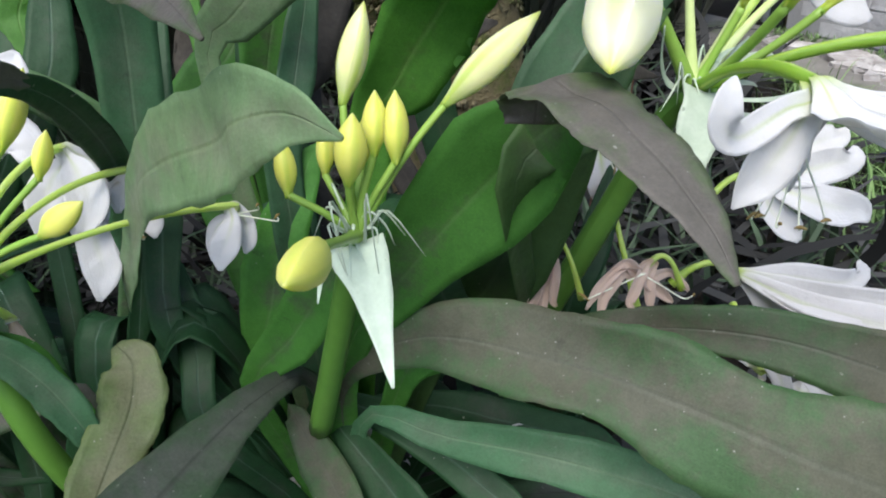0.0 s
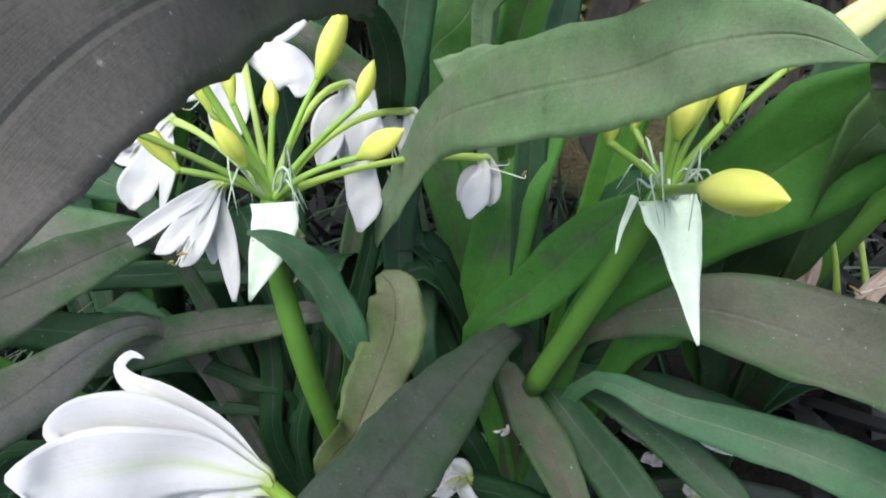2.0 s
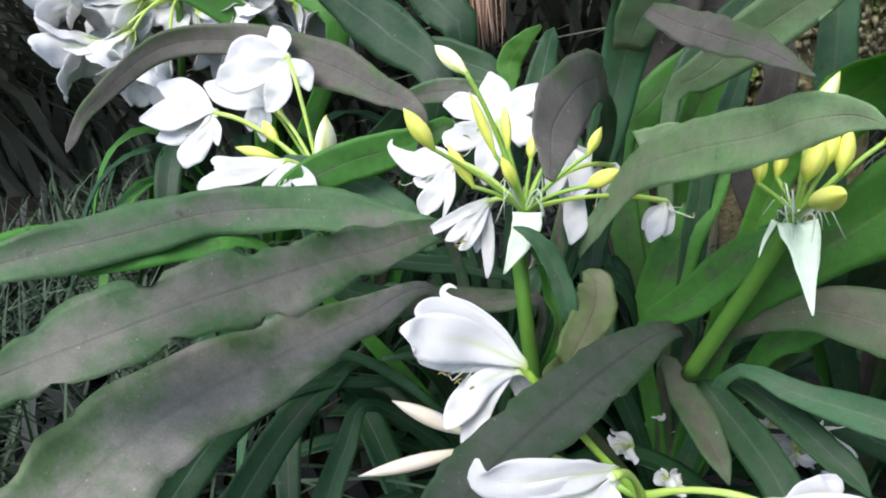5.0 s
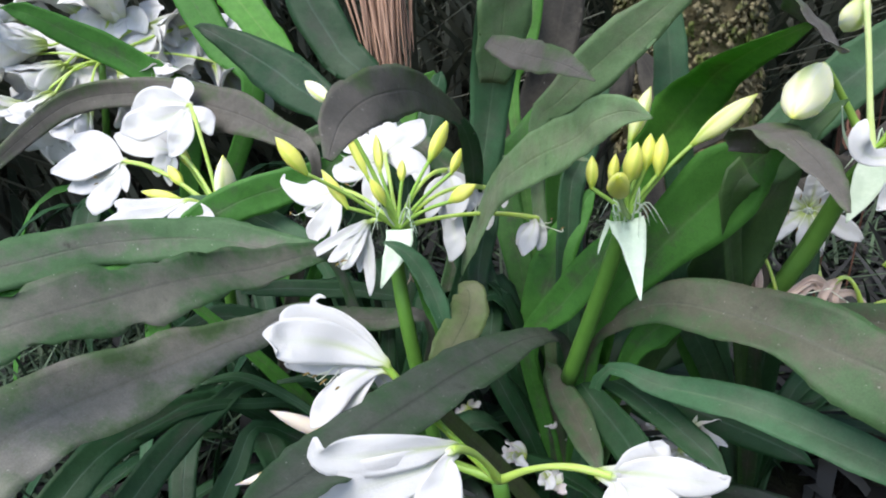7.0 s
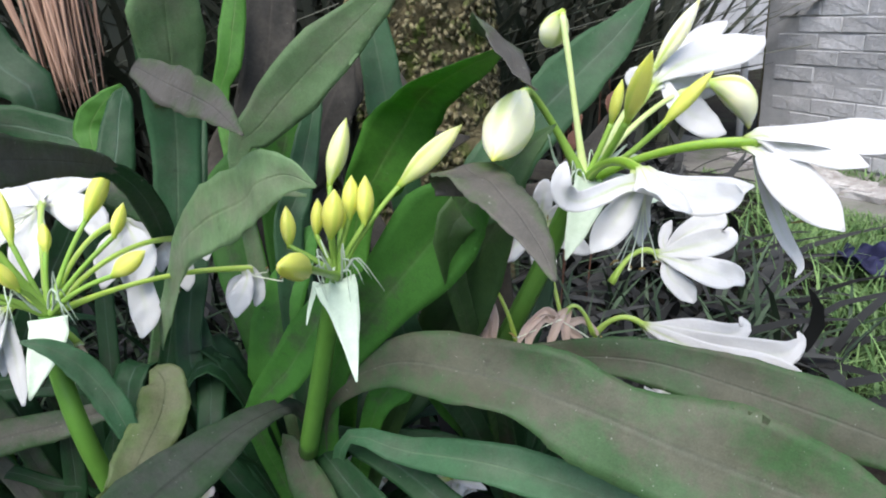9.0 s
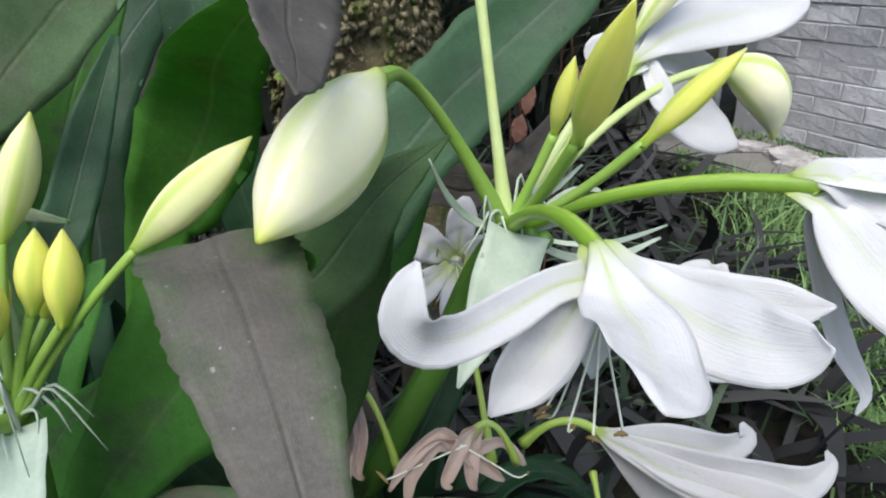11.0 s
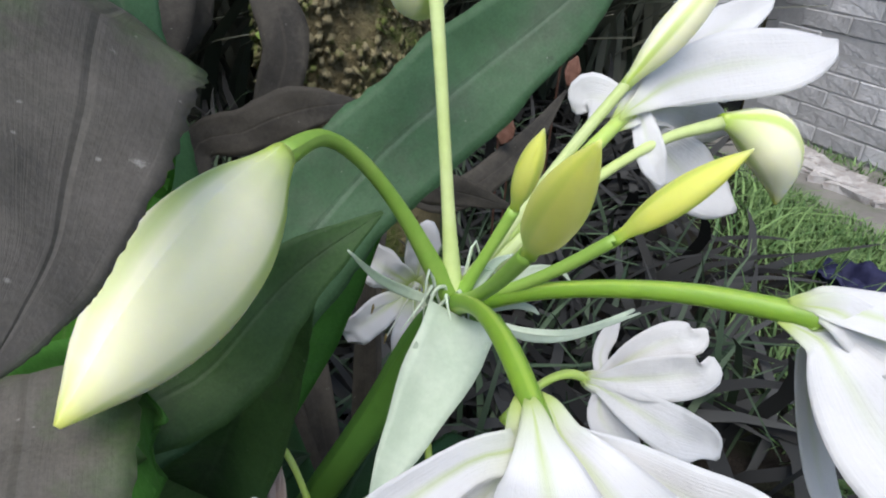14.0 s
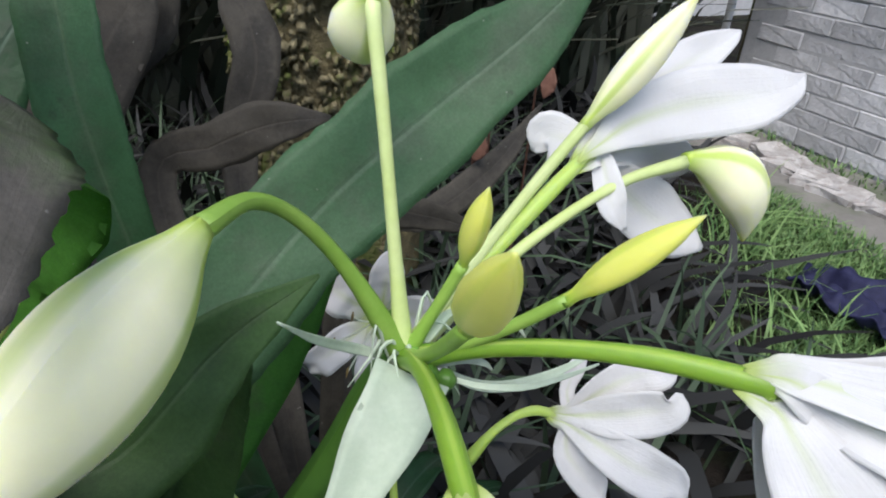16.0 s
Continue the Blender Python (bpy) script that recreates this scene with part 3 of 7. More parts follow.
sheet("leaf", [(0.070, 0.120, 0.030, 0.0120), (0.047, 0.116, 0.219, 0.0130), (0.019, 0.110, 0.374, 0.0117), (0.062, 0.074, 0.450, 0.0229), (0.107, 0.046, 0.519, 0.0208), (0.134, 0.035, 0.551, 0.0058), (0.140, 0.033, 0.557, 0.0036), (0.144, 0.031, 0.559, 0.0008)], (-0.240, -0.794, 0.558), GREEN, lily_b, fold=0.15, ragged=0.06)
sheet("leaf", [(0.070, 0.120, 0.030, 0.0120), (0.051, 0.139, 0.203, 0.0130), (0.028, 0.162, 0.345, 0.0128), (0.053, 0.168, 0.426, 0.0306), (0.077, 0.175, 0.487, 0.0269), (0.111, 0.186, 0.540, 0.0159), (0.124, 0.191, 0.559, 0.0099), (0.134, 0.194, 0.568, 0.0008)], (-0.181, -0.841, 0.510), GREEN, lily_b, fold=0.1, ragged=0.06)
sheet("leaf", [(0.070, 0.120, 0.030, 0.0120), (0.083, 0.089, 0.249, 0.0150), (0.098, 0.050, 0.429, 0.0150), (0.154, 0.004, 0.532, 0.0301), (0.206, -0.034, 0.606, 0.0416), (0.228, -0.061, 0.641, 0.0318), (0.238, -0.090, 0.661, 0.0109), (0.242, -0.104, 0.670, 0.0068), (0.246, -0.113, 0.673, 0.0008)], (-0.248, -0.889, 0.385), GREEN, lily_b, fold=0.22, wave=0.06, n=28, ragged=0.06)
sheet("leaf", [(0.212, -0.080, 0.655, 0.0170), (0.212, -0.086, 0.674, 0.0245), (0.213, -0.099, 0.682, 0.0268), (0.215, -0.130, 0.680, 0.0250), (0.218, -0.165, 0.670, 0.0205), (0.220, -0.200, 0.654, 0.0130), (0.220, -0.225, 0.633, 0.0020)], (0.070, -0.198, 1.292), BROWN, lily_b, "brown tip of a bent leaf", fold=-0.05, wave=0.05, n=88, m=10, nick=0.03, edge=0.02, ragged=0.06)
sheet("leaf", [(0.070, 0.120, 0.030, 0.0120), (0.123, 0.098, 0.227, 0.0131), (0.189, 0.071, 0.389, 0.0131), (0.236, 0.036, 0.481, 0.0341), (0.267, 0.012, 0.561, 0.0321), (0.288, -0.008, 0.613, 0.0153), (0.296, -0.016, 0.632, 0.0095), (0.302, -0.021, 0.642, 0.0008)], (-0.304, -0.852, 0.427), MIDDLE, lily_b, fold=0.25, ragged=0.06)
sheet("leaf", [(0.070, 0.120, 0.030, 0.0120), (0.116, 0.133, 0.327, 0.0196), (0.171, 0.150, 0.570, 0.0196), (0.195, 0.122, 0.632, 0.0321), (0.224, 0.089, 0.688, 0.0361), (0.229, 0.030, 0.724, 0.0260), (0.238, -0.060, 0.752, 0.0160), (0.249, -0.100, 0.766, 0.0060)], (-0.293, -0.940, 0.176), BRIGHT, lily_b, "glossy green leaf with a browned hanging tip", face_end=(-0.15, -0.24, -0.74), fold=0.2, wave=0.04, n=28, ragged=0.06)
sheet("leaf", [(0.250, -0.070, 0.772, 0.0140), (0.248, -0.098, 0.776, 0.0250), (0.244, -0.124, 0.762, 0.0190), (0.240, -0.149, 0.749, 0.0106), (0.237, -0.167, 0.746, 0.0060), (0.234, -0.183, 0.745, 0.0004)], (0.468, -0.258, 0.617), BROWN, lily_b, fold=0.04, wave=0.03, n=88, m=10, nick=0.04, edge=0.015, ragged=0.06)
sheet("leaf", [(0.070, 0.120, 0.030, 0.0120), (0.017, 0.178, 0.269, 0.0200), (-0.048, 0.249, 0.465, 0.0240), (-0.023, 0.242, 0.581, 0.0255), (-0.003, 0.241, 0.680, 0.0271), (0.011, 0.217, 0.773, 0.0348), (0.019, 0.169, 0.827, 0.0328), (0.025, 0.133, 0.860, 0.0204), (0.029, 0.109, 0.875, 0.0008)], (0.061, -0.983, 0.172), TEAL, lily_b, fold=0.15, n=28, ragged=0.06)
sheet("leaf", [(0.002, 0.227, 0.719, 0.0187), (0.012, 0.193, 0.768, 0.0315), (0.019, 0.161, 0.821, 0.0337), (0.026, 0.148, 0.864, 0.0208), (0.031, 0.138, 0.893, 0.0129), (0.034, 0.131, 0.907, 0.0008)], (0.033, -0.999, 0.009), SAGE, lily_b, fold=0.12, ragged=0.06)
sheet("leaf", [(-0.013, 0.068, 0.773, 0.0086), (0.014, 0.008, 0.759, 0.0168), (0.040, -0.073, 0.749, 0.0132), (0.055, -0.140, 0.736, 0.0010)], (0.029, -0.996, 0.088), BROWN, lily_b, fold=0.08, nick=0.05, ragged=0.06)
sheet("leaf", [(0.070, 0.120, 0.030, 0.0120), (0.063, 0.163, 0.363, 0.0130), (0.055, 0.216, 0.636, 0.0091), (0.091, 0.192, 0.693, 0.0251), (0.149, 0.162, 0.749, 0.0312), (0.209, 0.128, 0.800, 0.0195), (0.242, 0.107, 0.834, 0.0056), (0.248, 0.104, 0.838, 0.0034), (0.252, 0.101, 0.840, 0.0008)], (-0.153, -0.985, 0.080), SAGE, lily_b, wave=0.07, fold=0.1, ragged=0.06)
sheet("leaf", [(0.070, 0.120, 0.030, 0.0120), (0.064, 0.276, 0.382, 0.0130), (0.056, 0.466, 0.669, 0.0101), (0.080, 0.488, 0.747, 0.0185), (0.105, 0.511, 0.824, 0.0168), (0.120, 0.528, 0.879, 0.0067), (0.123, 0.531, 0.887, 0.0042), (0.125, 0.533, 0.892, 0.0008)], (-0.049, -0.999, 0.019), BRIGHT, lily_b, ragged=0.06)
sheet("leaf", [(0.070, 0.120, 0.030, 0.0120), (0.077, 0.287, 0.354, 0.0200), (0.085, 0.492, 0.618, 0.0221), (0.134, 0.520, 0.731, 0.0371), (0.164, 0.550, 0.829, 0.0397), (0.186, 0.569, 0.894, 0.0265), (0.199, 0.580, 0.929, 0.0164), (0.208, 0.587, 0.946, 0.0008)], (-0.095, -0.995, 0.029), DRIED, lily_b, ragged=0.06)
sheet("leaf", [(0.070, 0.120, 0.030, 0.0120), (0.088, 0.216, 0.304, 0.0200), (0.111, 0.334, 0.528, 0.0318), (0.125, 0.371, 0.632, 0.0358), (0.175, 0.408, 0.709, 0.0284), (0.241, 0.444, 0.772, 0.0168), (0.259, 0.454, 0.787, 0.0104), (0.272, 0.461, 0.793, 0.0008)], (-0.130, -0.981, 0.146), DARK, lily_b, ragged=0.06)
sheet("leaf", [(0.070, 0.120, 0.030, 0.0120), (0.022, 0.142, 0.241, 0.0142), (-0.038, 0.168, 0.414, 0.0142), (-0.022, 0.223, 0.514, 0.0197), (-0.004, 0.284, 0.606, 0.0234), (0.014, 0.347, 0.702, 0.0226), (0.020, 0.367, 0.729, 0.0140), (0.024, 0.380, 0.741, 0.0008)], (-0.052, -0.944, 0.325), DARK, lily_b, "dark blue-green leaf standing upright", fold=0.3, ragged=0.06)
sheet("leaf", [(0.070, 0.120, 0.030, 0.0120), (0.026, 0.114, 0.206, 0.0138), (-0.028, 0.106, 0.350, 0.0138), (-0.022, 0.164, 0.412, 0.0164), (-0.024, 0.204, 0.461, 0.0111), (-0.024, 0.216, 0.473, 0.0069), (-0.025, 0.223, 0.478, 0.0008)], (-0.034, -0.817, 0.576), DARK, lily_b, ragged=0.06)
sheet("leaf", [(0.070, 0.120, 0.030, 0.0120), (0.050, 0.238, 0.313, 0.0200), (0.026, 0.383, 0.545, 0.0265), (0.079, 0.410, 0.611, 0.0331), (0.144, 0.431, 0.670, 0.0265), (0.174, 0.440, 0.694, 0.0164), (0.195, 0.447, 0.704, 0.0008)], (-0.164, -0.966, 0.202), GREEN, lily_b, ragged=0.06)
sheet("leaf", [(0.070, 0.120, 0.030, 0.0120), (0.088, 0.276, 0.297, 0.0200), (0.110, 0.466, 0.516, 0.0375), (0.167, 0.490, 0.578, 0.0450), (0.220, 0.522, 0.654, 0.0450), (0.258, 0.546, 0.703, 0.0279), (0.285, 0.563, 0.725, 0.0008)], (-0.237, -0.949, 0.208), DRIED, lily_b, ragged=0.06)
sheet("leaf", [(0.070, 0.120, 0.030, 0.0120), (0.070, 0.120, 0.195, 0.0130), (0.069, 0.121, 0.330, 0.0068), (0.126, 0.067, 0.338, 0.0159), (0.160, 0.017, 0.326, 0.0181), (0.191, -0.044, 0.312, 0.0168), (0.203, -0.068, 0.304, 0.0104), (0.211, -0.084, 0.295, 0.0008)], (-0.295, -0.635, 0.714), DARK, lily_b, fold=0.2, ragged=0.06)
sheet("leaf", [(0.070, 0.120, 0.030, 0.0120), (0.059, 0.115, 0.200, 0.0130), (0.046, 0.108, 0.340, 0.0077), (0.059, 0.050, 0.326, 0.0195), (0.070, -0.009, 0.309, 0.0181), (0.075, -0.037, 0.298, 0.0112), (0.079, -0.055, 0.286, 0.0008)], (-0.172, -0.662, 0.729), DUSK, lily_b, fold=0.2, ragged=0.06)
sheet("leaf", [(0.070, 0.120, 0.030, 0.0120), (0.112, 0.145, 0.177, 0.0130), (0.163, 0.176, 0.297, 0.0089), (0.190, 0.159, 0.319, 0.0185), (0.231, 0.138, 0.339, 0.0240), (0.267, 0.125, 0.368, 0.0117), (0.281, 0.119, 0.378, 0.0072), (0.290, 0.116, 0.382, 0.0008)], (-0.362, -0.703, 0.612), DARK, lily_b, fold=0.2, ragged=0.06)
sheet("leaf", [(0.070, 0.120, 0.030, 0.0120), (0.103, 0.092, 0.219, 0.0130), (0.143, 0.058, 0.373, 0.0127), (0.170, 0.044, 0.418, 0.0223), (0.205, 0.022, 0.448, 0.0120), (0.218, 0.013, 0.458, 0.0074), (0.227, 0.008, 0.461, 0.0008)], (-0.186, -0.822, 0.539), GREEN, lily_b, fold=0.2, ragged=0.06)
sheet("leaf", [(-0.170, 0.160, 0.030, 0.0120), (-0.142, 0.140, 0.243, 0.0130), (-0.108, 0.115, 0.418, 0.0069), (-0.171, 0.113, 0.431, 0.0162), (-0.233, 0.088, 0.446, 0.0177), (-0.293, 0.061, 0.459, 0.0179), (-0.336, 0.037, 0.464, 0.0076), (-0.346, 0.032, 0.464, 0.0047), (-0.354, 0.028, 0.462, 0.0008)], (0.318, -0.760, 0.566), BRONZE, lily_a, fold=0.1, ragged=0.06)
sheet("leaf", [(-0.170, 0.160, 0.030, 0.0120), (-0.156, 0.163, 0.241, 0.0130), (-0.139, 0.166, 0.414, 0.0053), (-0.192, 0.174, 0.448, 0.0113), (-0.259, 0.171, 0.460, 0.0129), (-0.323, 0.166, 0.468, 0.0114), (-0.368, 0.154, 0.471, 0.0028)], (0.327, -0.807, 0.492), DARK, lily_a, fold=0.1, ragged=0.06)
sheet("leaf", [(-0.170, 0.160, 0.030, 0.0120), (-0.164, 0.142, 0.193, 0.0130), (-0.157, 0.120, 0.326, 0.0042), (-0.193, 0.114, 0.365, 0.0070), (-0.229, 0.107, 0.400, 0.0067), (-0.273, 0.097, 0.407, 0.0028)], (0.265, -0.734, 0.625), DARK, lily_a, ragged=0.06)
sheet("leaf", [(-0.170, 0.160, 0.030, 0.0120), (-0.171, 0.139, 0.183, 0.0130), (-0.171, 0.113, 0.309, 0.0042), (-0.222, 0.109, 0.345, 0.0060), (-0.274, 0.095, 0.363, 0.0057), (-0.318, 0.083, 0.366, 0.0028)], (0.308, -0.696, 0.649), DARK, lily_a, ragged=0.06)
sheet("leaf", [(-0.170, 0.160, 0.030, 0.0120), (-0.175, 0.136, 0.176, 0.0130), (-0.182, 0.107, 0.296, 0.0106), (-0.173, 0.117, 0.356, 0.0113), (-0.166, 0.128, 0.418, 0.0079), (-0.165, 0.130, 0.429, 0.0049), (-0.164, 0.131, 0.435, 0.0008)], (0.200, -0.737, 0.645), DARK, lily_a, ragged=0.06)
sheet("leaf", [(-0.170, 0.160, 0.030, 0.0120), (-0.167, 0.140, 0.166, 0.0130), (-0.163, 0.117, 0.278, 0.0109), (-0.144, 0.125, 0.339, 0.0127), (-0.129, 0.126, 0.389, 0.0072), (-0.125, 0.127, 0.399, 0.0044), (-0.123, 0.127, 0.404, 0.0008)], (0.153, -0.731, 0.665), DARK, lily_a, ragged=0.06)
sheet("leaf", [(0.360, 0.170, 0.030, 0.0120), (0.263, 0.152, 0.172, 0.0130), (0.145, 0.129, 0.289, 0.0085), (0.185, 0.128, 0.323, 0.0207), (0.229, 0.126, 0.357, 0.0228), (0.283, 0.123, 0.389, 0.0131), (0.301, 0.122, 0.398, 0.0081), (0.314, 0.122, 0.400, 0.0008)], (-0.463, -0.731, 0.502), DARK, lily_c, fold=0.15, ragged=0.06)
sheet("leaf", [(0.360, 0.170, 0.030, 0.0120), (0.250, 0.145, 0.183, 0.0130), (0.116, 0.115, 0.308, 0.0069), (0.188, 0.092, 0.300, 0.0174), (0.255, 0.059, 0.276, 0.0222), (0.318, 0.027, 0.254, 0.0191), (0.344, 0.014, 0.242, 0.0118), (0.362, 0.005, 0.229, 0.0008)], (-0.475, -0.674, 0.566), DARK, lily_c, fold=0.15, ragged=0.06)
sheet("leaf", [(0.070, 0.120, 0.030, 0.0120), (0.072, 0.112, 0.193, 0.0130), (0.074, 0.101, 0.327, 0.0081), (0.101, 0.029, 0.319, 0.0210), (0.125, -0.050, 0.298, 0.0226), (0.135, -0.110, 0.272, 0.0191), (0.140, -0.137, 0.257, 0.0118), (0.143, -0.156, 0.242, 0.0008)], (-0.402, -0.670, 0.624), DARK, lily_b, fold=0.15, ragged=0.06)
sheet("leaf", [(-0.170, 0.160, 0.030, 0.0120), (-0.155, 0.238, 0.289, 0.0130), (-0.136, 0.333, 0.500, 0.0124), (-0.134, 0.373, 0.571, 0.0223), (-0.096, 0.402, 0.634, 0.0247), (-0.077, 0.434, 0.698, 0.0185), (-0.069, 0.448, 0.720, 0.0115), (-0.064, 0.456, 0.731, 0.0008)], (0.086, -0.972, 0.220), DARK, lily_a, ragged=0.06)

# ---- the clump with wilting flowers ----
sheet("leaf", [(-0.170, 0.160, 0.030, 0.0120), (-0.113, 0.233, 0.310, 0.0148), (-0.044, 0.323, 0.539, 0.0148), (-0.079, 0.336, 0.600, 0.0217), (-0.142, 0.351, 0.640, 0.0184), (-0.227, 0.363, 0.656, 0.0207), (-0.286, 0.358, 0.649, 0.0134), (-0.307, 0.356, 0.645, 0.0083), (-0.322, 0.355, 0.639, 0.0008)], (0.208, -0.958, 0.196), BRONZE, lily_a, fold=0.1, ragged=0.06)
sheet("leaf", [(-0.076, 0.545, 0.728, 0.0034), (-0.108, 0.535, 0.704, 0.0168), (-0.131, 0.530, 0.674, 0.0226), (-0.132, 0.509, 0.647, 0.0149), (-0.129, 0.487, 0.623, 0.0016)], (0.142, -0.983, 0.115), BRIGHT, lily_a, ragged=0.06)
sheet("leaf", [(-0.440, 0.400, 0.030, 0.0120), (-0.311, 0.475, 0.347, 0.0200), (-0.153, 0.567, 0.606, 0.0265), (-0.223, 0.617, 0.671, 0.0300), (-0.320, 0.656, 0.688, 0.0265), (-0.359, 0.672, 0.691, 0.0164), (-0.385, 0.683, 0.686, 0.0008)], (0.225, -0.967, 0.121), DARK, lily_e, ragged=0.06)
sheet("leaf", [(-0.170, 0.160, 0.030, 0.0120), (-0.112, 0.186, 0.292, 0.0130), (-0.042, 0.219, 0.507, 0.0094), (-0.035, 0.181, 0.588, 0.0124), (-0.038, 0.127, 0.647, 0.0134), (-0.050, 0.078, 0.684, 0.0091), (-0.065, 0.033, 0.699, 0.0037)], (0.120, -0.961, 0.248), DARK, lily_a, fold=0.15, ragged=0.06)
sheet("leaf", [(-0.046, 0.085, 0.684, 0.0010), (-0.058, 0.045, 0.700, 0.0110), (-0.075, -0.040, 0.722, 0.0130), (-0.094, -0.120, 0.739, 0.0190), (-0.119, -0.190, 0.742, 0.0220), (-0.137, -0.245, 0.732, 0.0170), (-0.143, -0.285, 0.713, 0.0030)], (0.173, -0.971, 0.163), BROWN, lily_a, "large dusty brown leaf hanging towards the path", fold=0.08, wave=0.03, n=88, m=10, ragged=0.06)
sheet("leaf", [(-0.170, 0.160, 0.030, 0.0120), (-0.194, 0.133, 0.299, 0.0130), (-0.223, 0.101, 0.519, 0.0072), (-0.293, 0.100, 0.543, 0.0252), (-0.385, 0.097, 0.568, 0.0274), (-0.482, 0.065, 0.580, 0.0287), (-0.552, 0.005, 0.581, 0.0298), (-0.630, -0.056, 0.582, 0.0252), (-0.686, -0.096, 0.577, 0.0129), (-0.717, -0.123, 0.572, 0.0015)], (0.448, -0.826, 0.642), MOSSY, lily_a, fold=0.12, wave=0.08, edge=0.08, n=88, ragged=0.06)
sheet("leaf", [(-0.170, 0.160, 0.030, 0.0120), (-0.288, 0.120, 0.301, 0.0130), (-0.432, 0.070, 0.524, 0.0058), (-0.494, 0.037, 0.552, 0.0186), (-0.552, -0.003, 0.567, 0.0256), (-0.607, -0.033, 0.579, 0.0291), (-0.654, -0.066, 0.587, 0.0211), (-0.703, -0.093, 0.583, 0.0018)], (0.553, -0.764, 0.633), GREEN, lily_a, fold=0.1, wave=0.06, ragged=0.06)
sheet("leaf", [(-0.170, 0.160, 0.030, 0.0120), (-0.180, 0.200, 0.294, 0.0100), (-0.200, 0.150, 0.505, 0.0080), (-0.302, 0.001, 0.552, 0.0265), (-0.347, -0.091, 0.576, 0.0347), (-0.399, -0.148, 0.581, 0.0367), (-0.445, -0.196, 0.582, 0.0323), (-0.502, -0.236, 0.576, 0.0265), (-0.536, -0.264, 0.570, 0.0138), (-0.557, -0.280, 0.564, 0.0012)], (0.427, -0.782, 0.755), BRONZE, lily_a, "broad bronze leaf with a wavy margin", edge=0.14, nick=0.3, fold=0.1, wave=0.15, n=88, m=10, waves=3, ragged=0.06)
sheet("leaf", [(-0.170, 0.160, 0.030, 0.0120), (-0.203, 0.128, 0.265, 0.0130), (-0.243, 0.089, 0.457, 0.0074), (-0.321, 0.001, 0.472, 0.0260), (-0.376, -0.077, 0.480, 0.0372), (-0.427, -0.145, 0.486, 0.0445), (-0.467, -0.206, 0.483, 0.0471), (-0.493, -0.258, 0.474, 0.0466), (-0.511, -0.298, 0.465, 0.0302), (-0.526, -0.327, 0.456, 0.0025)], (0.404, -0.698, 0.891), DUSTY_LIT, lily_a, fold=0.12, wave=0.08, edge=0.08, n=88, m=10, ragged=0.06)
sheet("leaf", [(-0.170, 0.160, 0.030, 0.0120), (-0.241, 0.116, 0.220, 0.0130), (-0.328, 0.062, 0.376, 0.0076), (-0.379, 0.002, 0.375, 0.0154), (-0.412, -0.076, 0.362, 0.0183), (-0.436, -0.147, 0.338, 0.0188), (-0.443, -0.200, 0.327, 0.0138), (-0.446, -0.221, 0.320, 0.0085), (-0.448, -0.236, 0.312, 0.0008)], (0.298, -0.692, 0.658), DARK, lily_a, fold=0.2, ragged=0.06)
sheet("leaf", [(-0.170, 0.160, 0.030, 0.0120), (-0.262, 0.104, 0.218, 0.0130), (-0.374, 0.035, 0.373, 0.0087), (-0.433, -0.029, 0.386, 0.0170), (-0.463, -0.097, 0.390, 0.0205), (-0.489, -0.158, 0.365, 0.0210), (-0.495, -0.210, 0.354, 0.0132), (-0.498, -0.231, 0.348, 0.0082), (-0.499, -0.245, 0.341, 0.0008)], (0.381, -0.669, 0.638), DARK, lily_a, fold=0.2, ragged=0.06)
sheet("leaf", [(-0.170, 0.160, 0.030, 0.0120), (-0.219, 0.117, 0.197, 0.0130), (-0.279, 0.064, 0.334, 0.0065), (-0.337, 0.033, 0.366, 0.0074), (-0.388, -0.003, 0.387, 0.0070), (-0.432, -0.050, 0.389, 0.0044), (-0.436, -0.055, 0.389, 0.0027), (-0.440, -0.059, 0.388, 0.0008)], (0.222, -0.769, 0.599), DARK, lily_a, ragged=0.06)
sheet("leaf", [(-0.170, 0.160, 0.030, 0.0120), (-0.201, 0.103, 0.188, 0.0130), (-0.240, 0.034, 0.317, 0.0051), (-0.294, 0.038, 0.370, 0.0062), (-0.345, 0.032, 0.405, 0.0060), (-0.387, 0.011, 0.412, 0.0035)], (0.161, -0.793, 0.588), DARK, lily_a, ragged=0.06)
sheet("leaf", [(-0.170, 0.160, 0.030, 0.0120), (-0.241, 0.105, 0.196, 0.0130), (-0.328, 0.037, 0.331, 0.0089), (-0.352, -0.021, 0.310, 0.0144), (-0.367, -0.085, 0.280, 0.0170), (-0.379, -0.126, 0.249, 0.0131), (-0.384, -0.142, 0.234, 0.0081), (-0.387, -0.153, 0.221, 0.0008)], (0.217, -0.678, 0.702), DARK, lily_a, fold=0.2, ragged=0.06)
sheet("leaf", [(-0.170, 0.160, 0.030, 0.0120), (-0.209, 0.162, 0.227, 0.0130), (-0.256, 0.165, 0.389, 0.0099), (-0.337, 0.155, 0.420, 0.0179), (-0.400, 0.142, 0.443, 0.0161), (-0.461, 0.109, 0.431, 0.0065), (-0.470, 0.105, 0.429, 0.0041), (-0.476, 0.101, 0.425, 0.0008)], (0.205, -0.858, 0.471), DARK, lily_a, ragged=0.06)
